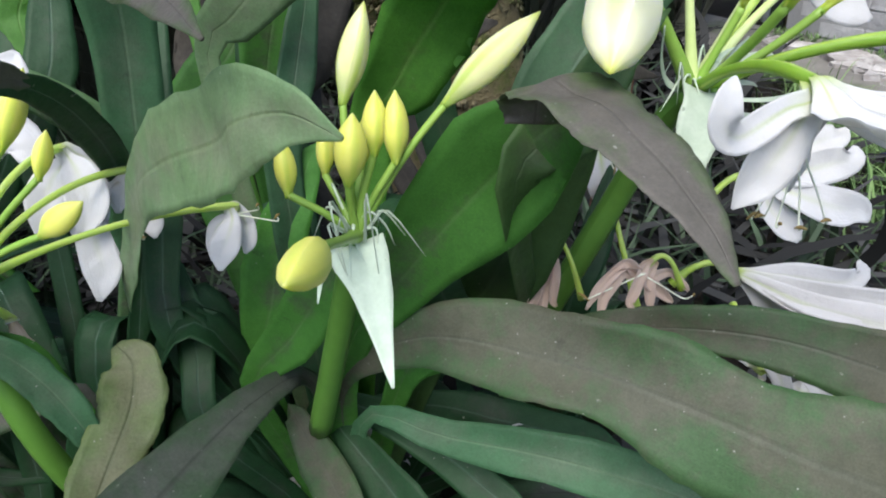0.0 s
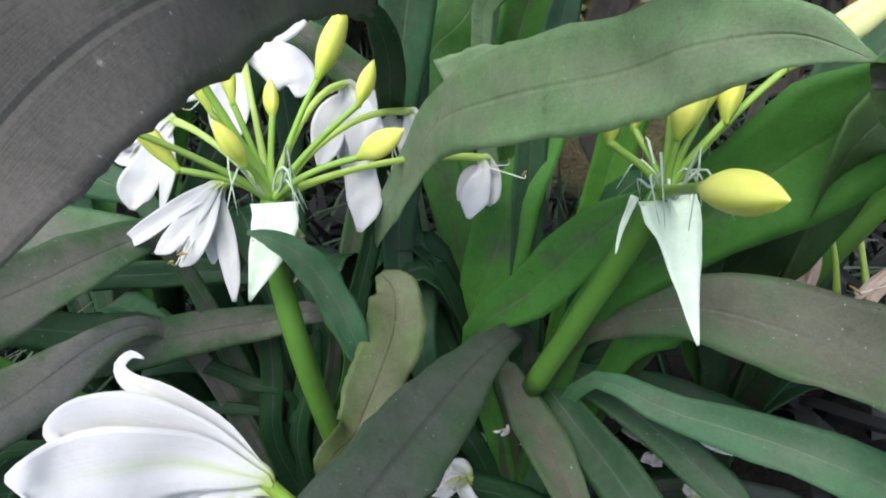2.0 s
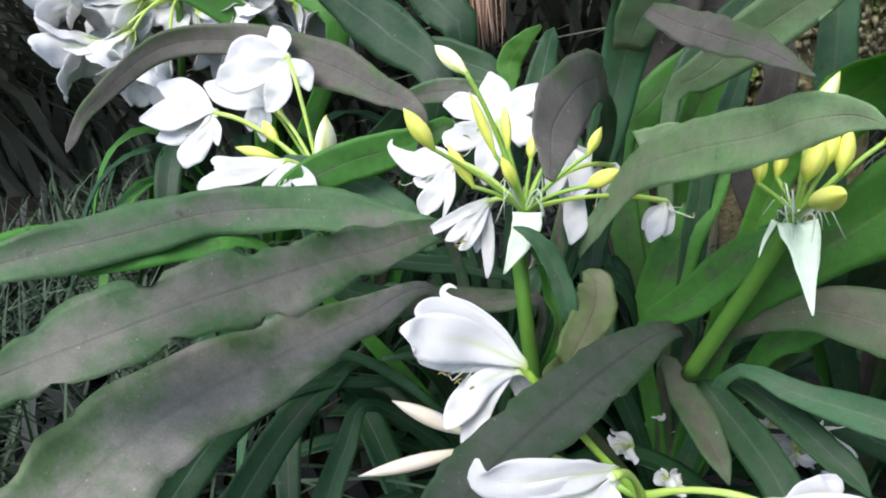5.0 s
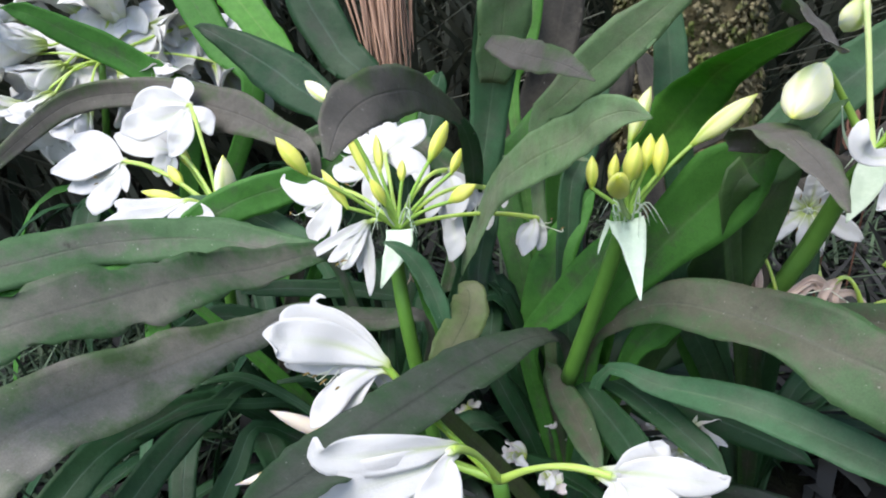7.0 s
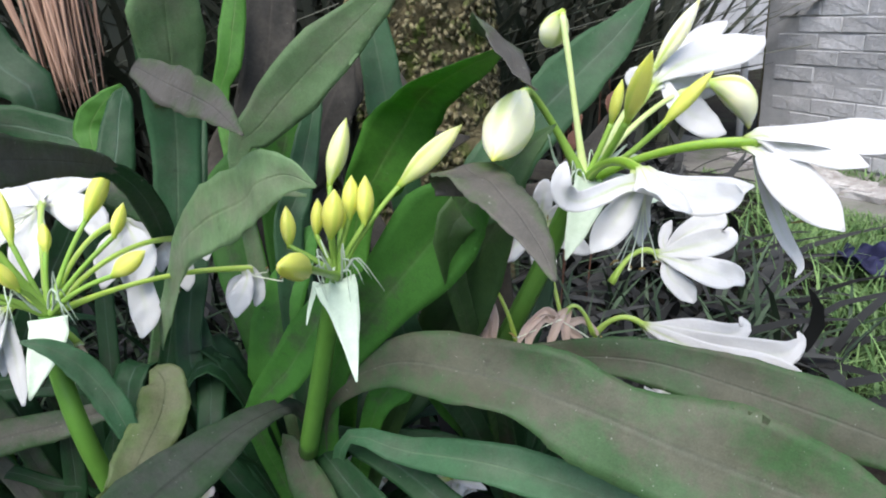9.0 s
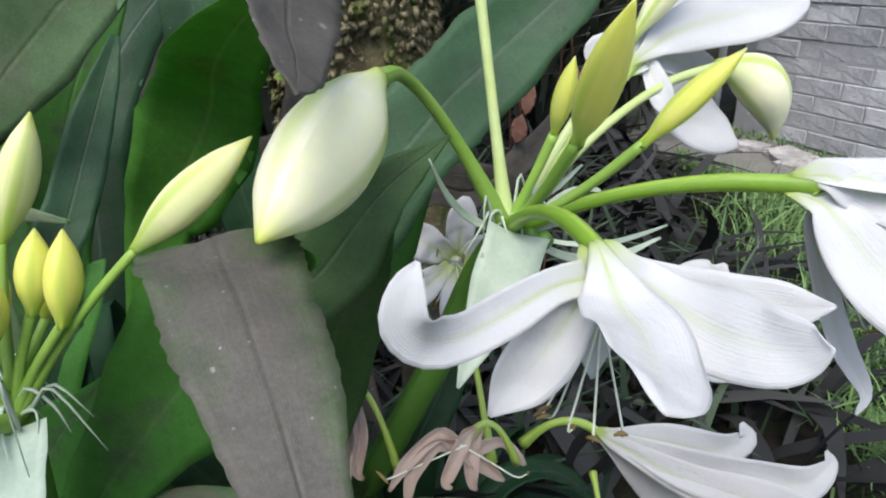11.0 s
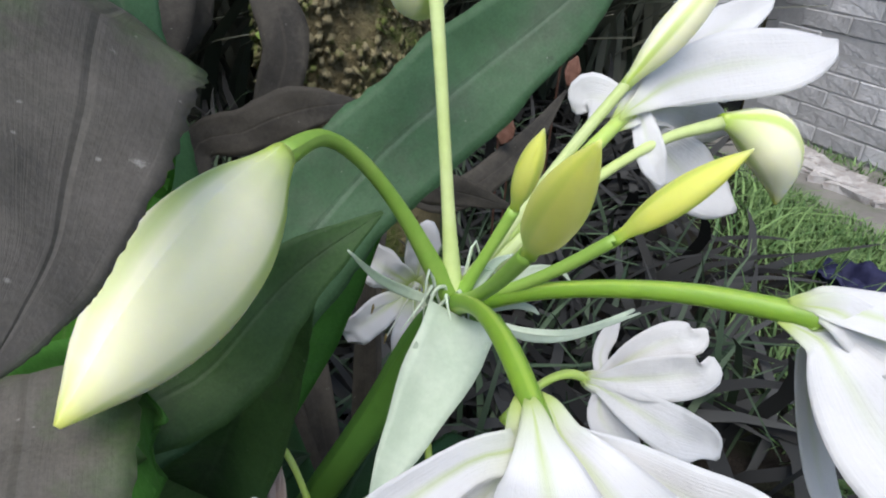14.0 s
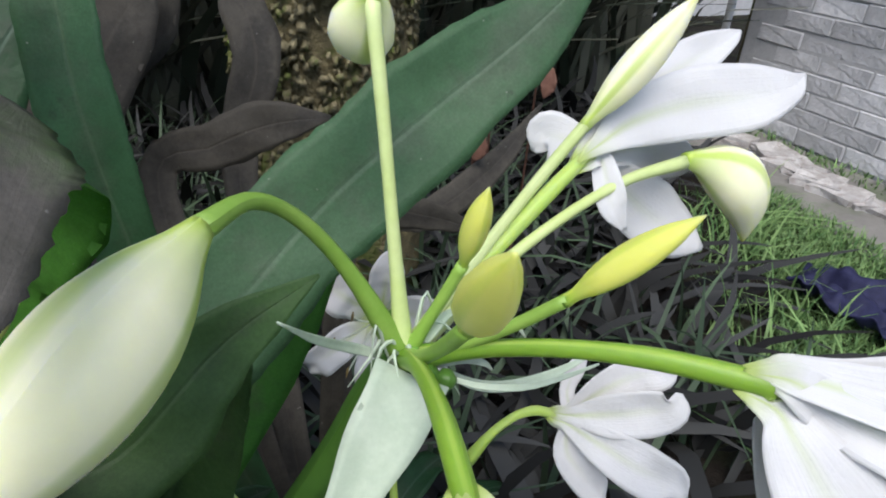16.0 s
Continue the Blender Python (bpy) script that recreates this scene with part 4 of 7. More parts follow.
sheet("leaf", [(-0.170, 0.160, 0.030, 0.0120), (-0.216, 0.203, 0.274, 0.0130), (-0.271, 0.256, 0.473, 0.0104), (-0.330, 0.280, 0.520, 0.0223), (-0.396, 0.296, 0.555, 0.0193), (-0.462, 0.305, 0.577, 0.0059), (-0.471, 0.306, 0.579, 0.0037), (-0.478, 0.307, 0.579, 0.0008)], (0.186, -0.937, 0.297), TEAL, lily_a, ragged=0.06)

# ---- the clump by the grass, with the open flowers ----
sheet("leaf", [(0.360, 0.170, 0.030, 0.0120), (0.319, 0.083, 0.259, 0.0130), (0.270, -0.023, 0.447, 0.0082), (0.314, -0.073, 0.472, 0.0153), (0.370, -0.128, 0.480, 0.0217), (0.429, -0.183, 0.464, 0.0277), (0.481, -0.231, 0.445, 0.0296), (0.532, -0.279, 0.424, 0.0207), (0.555, -0.301, 0.412, 0.0128), (0.571, -0.316, 0.398, 0.0008)], (-0.566, -0.622, 0.541), DUSK, lily_c, fold=0.12, n=88, m=10, ragged=0.06)
sheet("leaf", [(0.360, 0.170, 0.030, 0.0120), (0.277, 0.097, 0.293, 0.0175), (0.176, 0.008, 0.508, 0.0175), (0.238, 0.021, 0.572, 0.0275), (0.296, 0.041, 0.625, 0.0320), (0.354, 0.059, 0.675, 0.0330), (0.414, 0.075, 0.712, 0.0320), (0.478, 0.090, 0.750, 0.0240), (0.540, 0.105, 0.795, 0.0010)], (-0.126, -0.884, 0.450), SLATE, lily_c, "long grey-green leaf with a pale midrib", fold=0.12, n=88, m=10, ragged=0.06)
sheet("leaf", [(0.360, 0.170, 0.030, 0.0120), (0.293, 0.070, 0.342, 0.0130), (0.211, -0.052, 0.597, 0.0150), (0.256, -0.047, 0.636, 0.0215), (0.292, -0.039, 0.668, 0.0145), (0.329, -0.038, 0.691, 0.0007)], (0.037, -0.824, 0.566), MIDDLE, lily_c, fold=0.2, ragged=0.06)
sheet("leaf", [(0.360, 0.170, 0.030, 0.0120), (0.301, 0.130, 0.232, 0.0200), (0.229, 0.080, 0.397, 0.0244), (0.293, 0.094, 0.505, 0.0233), (0.334, 0.096, 0.578, 0.0193), (0.370, 0.095, 0.643, 0.0085), (0.376, 0.095, 0.653, 0.0053), (0.381, 0.095, 0.659, 0.0008)], (-0.054, -0.797, 0.601), GREEN, lily_c, fold=0.15, ragged=0.06)
sheet("leaf", [(0.360, 0.170, 0.030, 0.0120), (0.312, 0.180, 0.290, 0.0180), (0.262, 0.186, 0.500, 0.0200), (0.240, 0.184, 0.620, 0.0225), (0.233, 0.184, 0.690, 0.0235), (0.231, 0.192, 0.745, 0.0225), (0.229, 0.207, 0.800, 0.0180), (0.226, 0.225, 0.850, 0.0080), (0.225, 0.230, 0.865, 0.0008)], (-0.1, -0.97, 0.2), TEAL, lily_c, "upright blue-green leaf beside the trunk", fold=0.25, n=88, m=10, edge=0.04, ragged=0.05)
sheet("leaf", [(0.360, 0.170, 0.030, 0.0120), (0.346, 0.128, 0.221, 0.0200), (0.329, 0.077, 0.378, 0.0221), (0.377, 0.100, 0.449, 0.0177), (0.401, 0.118, 0.496, 0.0066), (0.406, 0.122, 0.504, 0.0041), (0.409, 0.124, 0.508, 0.0008)], (-0.167, -0.703, 0.691), DARK, lily_c, ragged=0.06)
sheet("leaf", [(0.070, 0.120, 0.030, 0.0120), (0.079, 0.181, 0.290, 0.0177), (0.089, 0.256, 0.503, 0.0177), (0.104, 0.271, 0.604, 0.0291), (0.132, 0.280, 0.683, 0.0262), (0.173, 0.287, 0.744, 0.0117), (0.183, 0.288, 0.758, 0.0072), (0.190, 0.289, 0.764, 0.0008)], (0.192, -0.941, 0.279), GREEN, lily_b, fold=0.2, ragged=0.06)
sheet("leaf", [(0.070, 0.120, 0.030, 0.0120), (0.081, 0.148, 0.315, 0.0185), (0.094, 0.183, 0.548, 0.0185), (0.118, 0.207, 0.607, 0.0185), (0.148, 0.243, 0.671, 0.0152), (0.173, 0.275, 0.723, 0.0039)], (0.192, -0.935, 0.297), TEAL, lily_b, fold=0.2, ragged=0.06)
sheet("leaf", [(0.360, 0.170, 0.030, 0.0120), (0.311, 0.317, 0.293, 0.0199), (0.250, 0.497, 0.508, 0.0199), (0.318, 0.494, 0.551, 0.0278), (0.383, 0.482, 0.576, 0.0265), (0.446, 0.462, 0.585, 0.0026)], (-0.082, -0.936, 0.343), DRIED, lily_c, "withered charcoal leaf", ragged=0.06)
sheet("leaf", [(0.360, 0.170, 0.030, 0.0120), (0.356, 0.372, 0.273, 0.0200), (0.350, 0.619, 0.471, 0.0238), (0.392, 0.678, 0.597, 0.0334), (0.382, 0.731, 0.679, 0.0286), (0.361, 0.773, 0.732, 0.0032)], (-0.089, -0.974, 0.210), DRIED, lily_c, ragged=0.06)
sheet("leaf", [(0.360, 0.170, 0.030, 0.0120), (0.396, 0.249, 0.284, 0.0130), (0.441, 0.345, 0.492, 0.0062), (0.519, 0.345, 0.505, 0.0165), (0.610, 0.368, 0.545, 0.0159), (0.699, 0.424, 0.597, 0.0014)], (-0.379, -0.839, 0.390), DRIED, lily_c, ragged=0.06)
sheet("leaf", [(0.360, 0.170, 0.030, 0.0120), (0.378, 0.202, 0.332, 0.0130), (0.401, 0.240, 0.579, 0.0068), (0.441, 0.235, 0.576, 0.0148), (0.486, 0.224, 0.566, 0.0121), (0.527, 0.213, 0.552, 0.0010)], (-0.411, -0.827, 0.383), DRIED, lily_c, ragged=0.06)
sheet("leaf", [(0.070, 0.120, 0.030, 0.0120), (0.124, 0.318, 0.324, 0.0200), (0.191, 0.560, 0.565, 0.0221), (0.261, 0.587, 0.683, 0.0442), (0.230, 0.614, 0.741, 0.0331), (0.157, 0.618, 0.708, 0.0033)], (-0.162, -0.980, 0.115), DRIED, lily_b, ragged=0.06)
sheet("leaf", [(0.070, 0.120, 0.030, 0.0120), (0.055, 0.331, 0.319, 0.0200), (0.036, 0.589, 0.555, 0.0265), (0.109, 0.604, 0.640, 0.0375), (0.193, 0.597, 0.671, 0.0265), (0.248, 0.587, 0.674, 0.0033)], (-0.113, -0.983, 0.146), DRIED, lily_b, ragged=0.06)

# ---- flower heads ----
hub_a, hub_b, hub_c = (-0.135, 0.075, 0.566), (0.114, -0.028, 0.586), (0.371, -0.018, 0.625)
tube("flower_stalk", [(0.067, 0.071, 0.344), (0.093, 0.015, 0.478), hub_b], [0.011, 0.0095, 0.009], STALK, lily_b)
tube("flower_stalk", [(-0.114, 0.087, 0.236), (-0.133, 0.061, 0.418), (-0.141, 0.074, 0.513), hub_a], [0.010, 0.0095, 0.009, 0.0085], STALK, lily_a)
tube("flower_stalk", [(0.288, 0.059, 0.394), (0.346, 0.040, 0.508), (0.365, 0.010, 0.587), hub_c], [0.012, 0.0115, 0.010, 0.008], STALK, lily_c)
bract(lily_b, [(0.112, -0.034, 0.584, 0.0196), (0.112, -0.051, 0.569, 0.0149), (0.111, -0.071, 0.546, 0.0085), (0.107, -0.100, 0.522, 0.0009)], (-0.131, -0.899, 0.417), "pale green papery bract hanging down", 1)
bract(lily_b, [(0.097, -0.023, 0.583, 0.0030), (0.088, -0.028, 0.565, 0.0020), (0.081, -0.037, 0.551, 0.0005)], (-0.086, -0.908, 0.410), "thin pale bract", 2)
bract(lily_a, [(-0.132, 0.064, 0.567, 0.0175), (-0.134, 0.055, 0.551, 0.0164), (-0.145, 0.044, 0.533, 0.0109), (-0.160, 0.039, 0.504, 0.0011)], (-0.109, -0.921, 0.375), "pale green papery bract hanging down", 3)
bract(lily_c, [(0.368, -0.035, 0.630, 0.0175), (0.354, -0.049, 0.618, 0.0174), (0.336, -0.064, 0.602, 0.0124), (0.320, -0.077, 0.590, 0.0067), (0.309, -0.085, 0.579, 0.0009)], (-0.243, -0.742, 0.625), "pale green papery bract hanging down", 4)
bract(lily_c, [(0.360, -0.015, 0.628, 0.0022), (0.345, -0.020, 0.639, 0.0026), (0.326, -0.037, 0.661, 0.0019), (0.310, -0.058, 0.687, 0.0004)], (-0.206, -0.817, 0.538), "narrow pale bract", 5)
bract(lily_c, [(0.390, -0.018, 0.612, 0.0023), (0.414, -0.023, 0.600, 0.0030), (0.449, -0.018, 0.591, 0.0029), (0.491, -0.010, 0.593, 0.0010)], (-0.384, -0.713, 0.586), "narrow pale bract", 6)
bract(lily_c, [(0.374, -0.021, 0.628, 0.0014), (0.383, -0.021, 0.640, 0.0028), (0.390, -0.021, 0.648, 0.0022), (0.398, -0.024, 0.653, 0.0005)], (-0.3, -0.8, 0.5), "pale torn bract strip at the hub", 21)
bract(lily_c, [(0.380, -0.026, 0.629, 0.0014), (0.393, -0.028, 0.639, 0.0030), (0.406, -0.031, 0.647, 0.0024), (0.417, -0.037, 0.648, 0.0014), (0.421, -0.042, 0.643, 0.0004)], (-0.3, -0.8, 0.5), "pale torn bract strip at the hub", 22)
bract(lily_c, [(0.382, -0.029, 0.626, 0.0011), (0.394, -0.034, 0.631, 0.0022), (0.402, -0.039, 0.631, 0.0016), (0.405, -0.043, 0.629, 0.0004)], (-0.3, -0.8, 0.5), "pale torn bract strip at the hub", 23)
bract(lily_c, [(0.380, -0.018, 0.627, 0.0014), (0.394, -0.011, 0.637, 0.0029), (0.411, -0.008, 0.643, 0.0023), (0.429, -0.005, 0.652, 0.0006)], (-0.3, -0.8, 0.5), "pale torn bract strip at the hub", 24)
bract(lily_c, [(0.386, -0.033, 0.622, 0.0011), (0.400, -0.042, 0.620, 0.0016), (0.419, -0.048, 0.619, 0.0017), (0.440, -0.049, 0.620, 0.0014), (0.461, -0.048, 0.622, 0.0006)], (-0.3, -0.8, 0.5), "pale torn bract strip at the hub", 25)
tube("ovary", [(0.3680, -0.0110, 0.6377), (0.3700, -0.0074, 0.6410), (0.3720, -0.0038, 0.6442)], [0.0026, 0.0056, 0.0026], STALK, lily_c, n=10, sides=12)
tube("ovary", [(0.3716, -0.0258, 0.6280), (0.3737, -0.0223, 0.6311), (0.3757, -0.0188, 0.6342)], [0.0026, 0.0055, 0.0026], STALK, lily_c, n=10, sides=12)
tube("ovary", [(0.3754, -0.0358, 0.6223), (0.3775, -0.0323, 0.6253), (0.3795, -0.0289, 0.6283)], [0.0026, 0.0060, 0.0026], STALK, lily_c, n=10, sides=12)
tube("ovary", [(0.3628, -0.0175, 0.6295), (0.3648, -0.0140, 0.6326), (0.3667, -0.0104, 0.6358)], [0.0026, 0.0050, 0.0026], STALK, lily_c, n=10, sides=12)
tube("ovary", [(0.3826, -0.0399, 0.6203), (0.3847, -0.0366, 0.6233), (0.3868, -0.0332, 0.6262)], [0.0026, 0.0054, 0.0026], STALK, lily_c, n=10, sides=12)
threads(lily_a, hub_a, 15, 0.038, 3)
threads(lily_b, hub_b, 14, 0.034, 5)
threads(lily_c, hub_c, 16, 0.03, 8)
bud(lily_a, hub_a, (-0.190, 0.066, 0.597), (-0.219, 0.080, 0.645), 0.0068, BUD, rise=0.005, stem=0.0024)
bud(lily_a, hub_a, (-0.231, 0.056, 0.644), (-0.261, 0.057, 0.690), 0.0095, BUD, rise=0.005, stem=0.0024)
bud(lily_a, hub_a, (-0.165, 0.094, 0.624), (-0.193, 0.120, 0.694), 0.006, BUD, rise=0.005, stem=0.0024)
bud(lily_a, hub_a, (-0.151, 0.097, 0.629), (-0.154, 0.124, 0.676), 0.006, BUD, rise=0.005, stem=0.0024)
bud(lily_a, hub_a, (-0.145, 0.058, 0.599), (-0.160, 0.054, 0.635), 0.0065, BUD, rise=0.005, stem=0.0024)
bud(lily_a, hub_a, (-0.126, 0.093, 0.618), (-0.124, 0.107, 0.644), 0.0055, BUD, rise=0.005, stem=0.0024)
bud(lily_a, hub_a, (-0.092, 0.116, 0.636), (-0.063, 0.144, 0.684), 0.009, BUD, rise=0.005, stem=0.0024)
bud(lily_a, hub_a, (-0.066, 0.077, 0.626), (-0.051, 0.083, 0.656), 0.006, BUD, rise=0.005, stem=0.0024)
bud(lily_a, hub_a, (-0.071, 0.050, 0.599), (-0.038, 0.041, 0.620), 0.0085, BUD, rise=0.005, stem=0.0024)
bud(lily_b, hub_b, (0.124, -0.001, 0.660), (0.149, 0.009, 0.715), 0.0088, BUDMID, rise=0.004, stem=0.0024)
bud(lily_b, hub_b, (0.179, -0.027, 0.656), (0.236, -0.043, 0.704), 0.0095, BUDMID, rise=0.004, stem=0.0024)
bud(lily_b, hub_b, (0.113, -0.035, 0.623), (0.123, -0.033, 0.665), 0.0095, BUD, rise=0.004, stem=0.0024)
bud(lily_b, hub_b, (0.133, -0.026, 0.634), (0.142, -0.015, 0.670), 0.0075, BUD, rise=0.004, stem=0.0024)
bud(lily_b, hub_b, (0.144, -0.032, 0.628), (0.153, -0.019, 0.669), 0.0078, BUD, rise=0.004, stem=0.0024)
bud(lily_b, hub_b, (0.080, -0.016, 0.616), (0.084, -0.003, 0.650), 0.0065, BUD, rise=0.004, stem=0.0024)
bud(lily_b, hub_b, (0.107, 0.008, 0.613), (0.115, 0.019, 0.646), 0.006, BUD, rise=0.004, stem=0.0024)
bud(lily_b, hub_b, (0.130, 0.002, 0.616), (0.139, 0.011, 0.647), 0.006, BUD, rise=0.004, stem=0.0024)
bud(lily_b, hub_b, (0.083, -0.111, 0.631), (0.059, -0.197, 0.669), 0.0092, BUD, rise=0.0, stem=0.003)
bud(lily_c, hub_c, (0.290, -0.054, 0.725), (0.225, -0.128, 0.691), 0.0192, BUDPALE, label="large cream bud about to open", rise=0.0, bow=(-0.003, 0.019, 0.028), stem=0.0034)
bud(lily_c, hub_c, (0.362, 0.004, 0.785), (0.365, 0.042, 0.752), 0.0135, BUDPALE, rise=0.0, stem=0.003, stem_mat=PEDPALE)
bud(lily_c, hub_c, (0.367, -0.090, 0.694), (0.349, -0.145, 0.756), 0.0082, BUD, stem=0.0034, rise=-0.004)
bud(lily_c, hub_c, (0.391, -0.032, 0.680), (0.392, -0.048, 0.724), 0.0056, BUD, stem=0.003)
bud(lily_c, hub_c, (0.420, -0.068, 0.680), (0.450, -0.097, 0.728), 0.0066, BUD, stem=0.003, rise=-0.004)
bud(lily_c, hub_c, (0.538, 0.009, 0.699), (0.594, 0.003, 0.643), 0.0165, BUDPALE, rise=0.018, stem=0.003, stem_mat=PEDPALE, bend=(0.013, 0.001, 0.010), label="pale drooping bud half open")
bud(lily_c, hub_c, (0.474, 0.016, 0.719), (0.523, 0.009, 0.784), 0.0088, BUDPALE, rise=0.004, stem=0.0032, stem_mat=PEDPALE)
flower(lily_c, (0.395, 0.052, 0.381), (0.415, 0.163, 0.519), (0.384, 0.103, 0.542), length=0.07, width=0.017, start=50, end=88, sag=0.05, rise=0.0, seed=17, label="starry white flower seen between the leaves")
flower(lily_a, hub_a, (-0.122, 0.088, 0.527), (-0.120, 0.079, 0.510), length=0.03, width=0.006, start=10, end=30, sag=0.2, mat=SHRIVEL, rise=0.0, seed=29, stamens=False, petals=4, label="shrivelled tan spent flower")
hub_d = (-0.045, -0.161, 0.374)
tube("flower_stalk", [(-0.01, -0.06, 0.05), (-0.03, -0.11, 0.22), hub_d], [0.010, 0.0095, 0.008], STALK, lily_d)
bud(lily_d, hub_d, (-0.202, -0.071, 0.371), (-0.280, -0.073, 0.417), 0.0085, BUDWILT, rise=0.01, label="shrivelled pinkish spent flower")
bud(lily_d, hub_d, (-0.203, -0.094, 0.372), (-0.311, -0.126, 0.366), 0.0075, BUDWILT, rise=0.01, label="shrivelled pinkish spent flower")
bud(lily_a, hub_a, (-0.193, 0.070, 0.720), (-0.228, 0.102, 0.747), 0.0085, BUDPALE, rise=0.012)
hub_e = (-0.422, 0.290, 0.546)
tube("flower_stalk", [(-0.462, 0.349, 0.326), (-0.437, 0.307, 0.456), hub_e], [0.010, 0.009, 0.008], STALK, lily_e)
bud(lily_e, hub_e, (-0.415, 0.290, 0.552), (-0.397, 0.269, 0.646), 0.016, BUDPALE, stem=0.003)
bud(lily_e, hub_e, (-0.491, 0.324, 0.572), (-0.559, 0.331, 0.591), 0.009, BUD)
bud(lily_e, hub_e, (-0.491, 0.335, 0.592), (-0.521, 0.363, 0.624), 0.009, BUD)
bud(lily_e, hub_e, (-0.496, 0.391, 0.611), (-0.526, 0.434, 0.650), 0.008, BUD)
hub_g = (-0.854, 0.896, 0.801)
tube("flower_stalk", [(-1.071, 1.157, 0.311), (-0.908, 0.941, 0.614), hub_g], [0.010, 0.009, 0.008], STALK, lily_g)
flower(lily_g, hub_g, (-0.933, 0.897, 0.807), (-0.998, 0.851, 0.764), length=0.15, width=0.042, start=22, end=55, sag=0.1, rise=0.02, seed=50, stamens=False, petals=6)
flower(lily_g, hub_g, (-0.816, 0.888, 0.772), (-0.753, 0.844, 0.731), length=0.15, width=0.042, start=22, end=55, sag=0.1, rise=0.02, seed=51, stamens=False, petals=6)
flower(lily_g, hub_g, (-0.935, 0.826, 0.747), (-0.972, 0.776, 0.693), length=0.15, width=0.042, start=22, end=55, sag=0.1, rise=0.02, seed=52, stamens=False, petals=6)
flower(lily_g, hub_g, (-0.820, 0.969, 0.862), (-0.827, 0.953, 0.914), length=0.15, width=0.042, start=22, end=55, sag=0.1, rise=0.02, seed=53, stamens=False, petals=6)
flower(lily_g, hub_g, (-0.764, 0.972, 0.871), (-0.671, 0.935, 0.849), length=0.15, width=0.042, start=22, end=55, sag=0.1, rise=0.02, seed=54, stamens=False, petals=6)
flower(lily_g, hub_g, (-0.969, 0.910, 0.848), (-1.016, 0.879, 0.852), length=0.15, width=0.042, start=22, end=55, sag=0.1, rise=0.02, seed=55, stamens=False, petals=6)
flower(lily_g, hub_g, (-0.989, 0.815, 0.715), (-1.046, 0.781, 0.711), length=0.15, width=0.042, start=22, end=55, sag=0.1, rise=0.02, seed=56, stamens=False, petals=6)
flower(lily_g, hub_g, (-0.690, 1.016, 0.839), (-0.612, 0.975, 0.806), length=0.15, width=0.042, start=22, end=55, sag=0.1, rise=0.02, seed=57, stamens=False, petals=6)
flower(lily_g, hub_g, (-1.080, 1.037, 0.925), (-1.116, 1.006, 0.927), length=0.15, width=0.042, start=22, end=55, sag=0.1, rise=0.02, seed=58, stamens=False, petals=6)
flower(lily_g, hub_g, (-0.939, 1.036, 0.913), (-0.961, 1.017, 0.954), length=0.15, width=0.042, start=22, end=55, sag=0.1, rise=0.02, seed=59, stamens=False, petals=6)
flower(lily_g, hub_g, (-1.065, 0.899, 0.818), (-1.124, 0.864, 0.811), length=0.15, width=0.042, start=22, end=55, sag=0.1, rise=0.02, seed=60, stamens=False, petals=6)
flower(lily_g, hub_g, (-0.833, 0.765, 0.719), (-0.857, 0.720, 0.677), length=0.15, width=0.042, start=22, end=55, sag=0.1, rise=0.02, seed=61, stamens=False, petals=6)
flower(lily_g, hub_g, (-0.590, 0.893, 0.779), (-0.531, 0.849, 0.738), length=0.15, width=0.042, start=22, end=55, sag=0.1, rise=0.02, seed=62, stamens=False, petals=6)
flower(lily_g, hub_g, (-0.713, 0.842, 0.790), (-0.666, 0.795, 0.739), length=0.15, width=0.042, start=22, end=55, sag=0.1, rise=0.02, seed=63, stamens=False, petals=6)
sheet("leaf", [(-0.440, 0.400, 0.030, 0.0120), (-0.360, 0.340, 0.351, 0.0130), (-0.262, 0.268, 0.614, 0.0084), (-0.338, 0.337, 0.670, 0.0247), (-0.440, 0.400, 0.707, 0.0371), (-0.582, 0.460, 0.737, 0.0272), (-0.709, 0.456, 0.729, 0.0214), (-0.798, 0.379, 0.657, 0.0130), (-0.803, 0.313, 0.615, 0.0071), (-0.804, 0.303, 0.608, 0.0044), (-0.805, 0.297, 0.601, 0.0008)], (0.422, -0.903, 0.085), BROWN, lily_e, fold=0.1, n=88, ragged=0.06)
sheet("leaf", [(-0.440, 0.400, 0.030, 0.0120), (-0.340, 0.354, 0.346, 0.0130), (-0.217, 0.297, 0.604, 0.0104), (-0.285, 0.282, 0.595, 0.0240), (-0.369, 0.266, 0.580, 0.0305), (-0.436, 0.247, 0.556, 0.0252), (-0.472, 0.236, 0.539, 0.0156), (-0.497, 0.229, 0.521, 0.0008)], (0.255, -0.948, 0.190), GREEN, lily_e, fold=0.1, ragged=0.06)
sheet("leaf", [(-0.750, 0.850, 0.030, 0.0120), (-0.702, 0.834, 0.398, 0.0200), (-0.644, 0.814, 0.699, 0.0282), (-0.716, 0.787, 0.780, 0.0321), (-0.807, 0.754, 0.846, 0.0310), (-0.879, 0.716, 0.896, 0.0230), (-0.907, 0.702, 0.911, 0.0142), (-0.926, 0.692, 0.916, 0.0008)], (0.431, -0.902, -0.019), GREEN, lily_g, fold=0.1, ragged=0.06)
sheet("leaf", [(-0.532, 0.813, 0.969, 0.0287), (-0.469, 0.745, 0.896, 0.0366), (-0.398, 0.663, 0.815, 0.0313), (-0.344, 0.601, 0.755, 0.0142), (-0.318, 0.565, 0.725, 0.0010)], (0.295, -0.955, -0.010), BRIGHT, lily_g, "bright green leaf with a hanging tip", ragged=0.06)
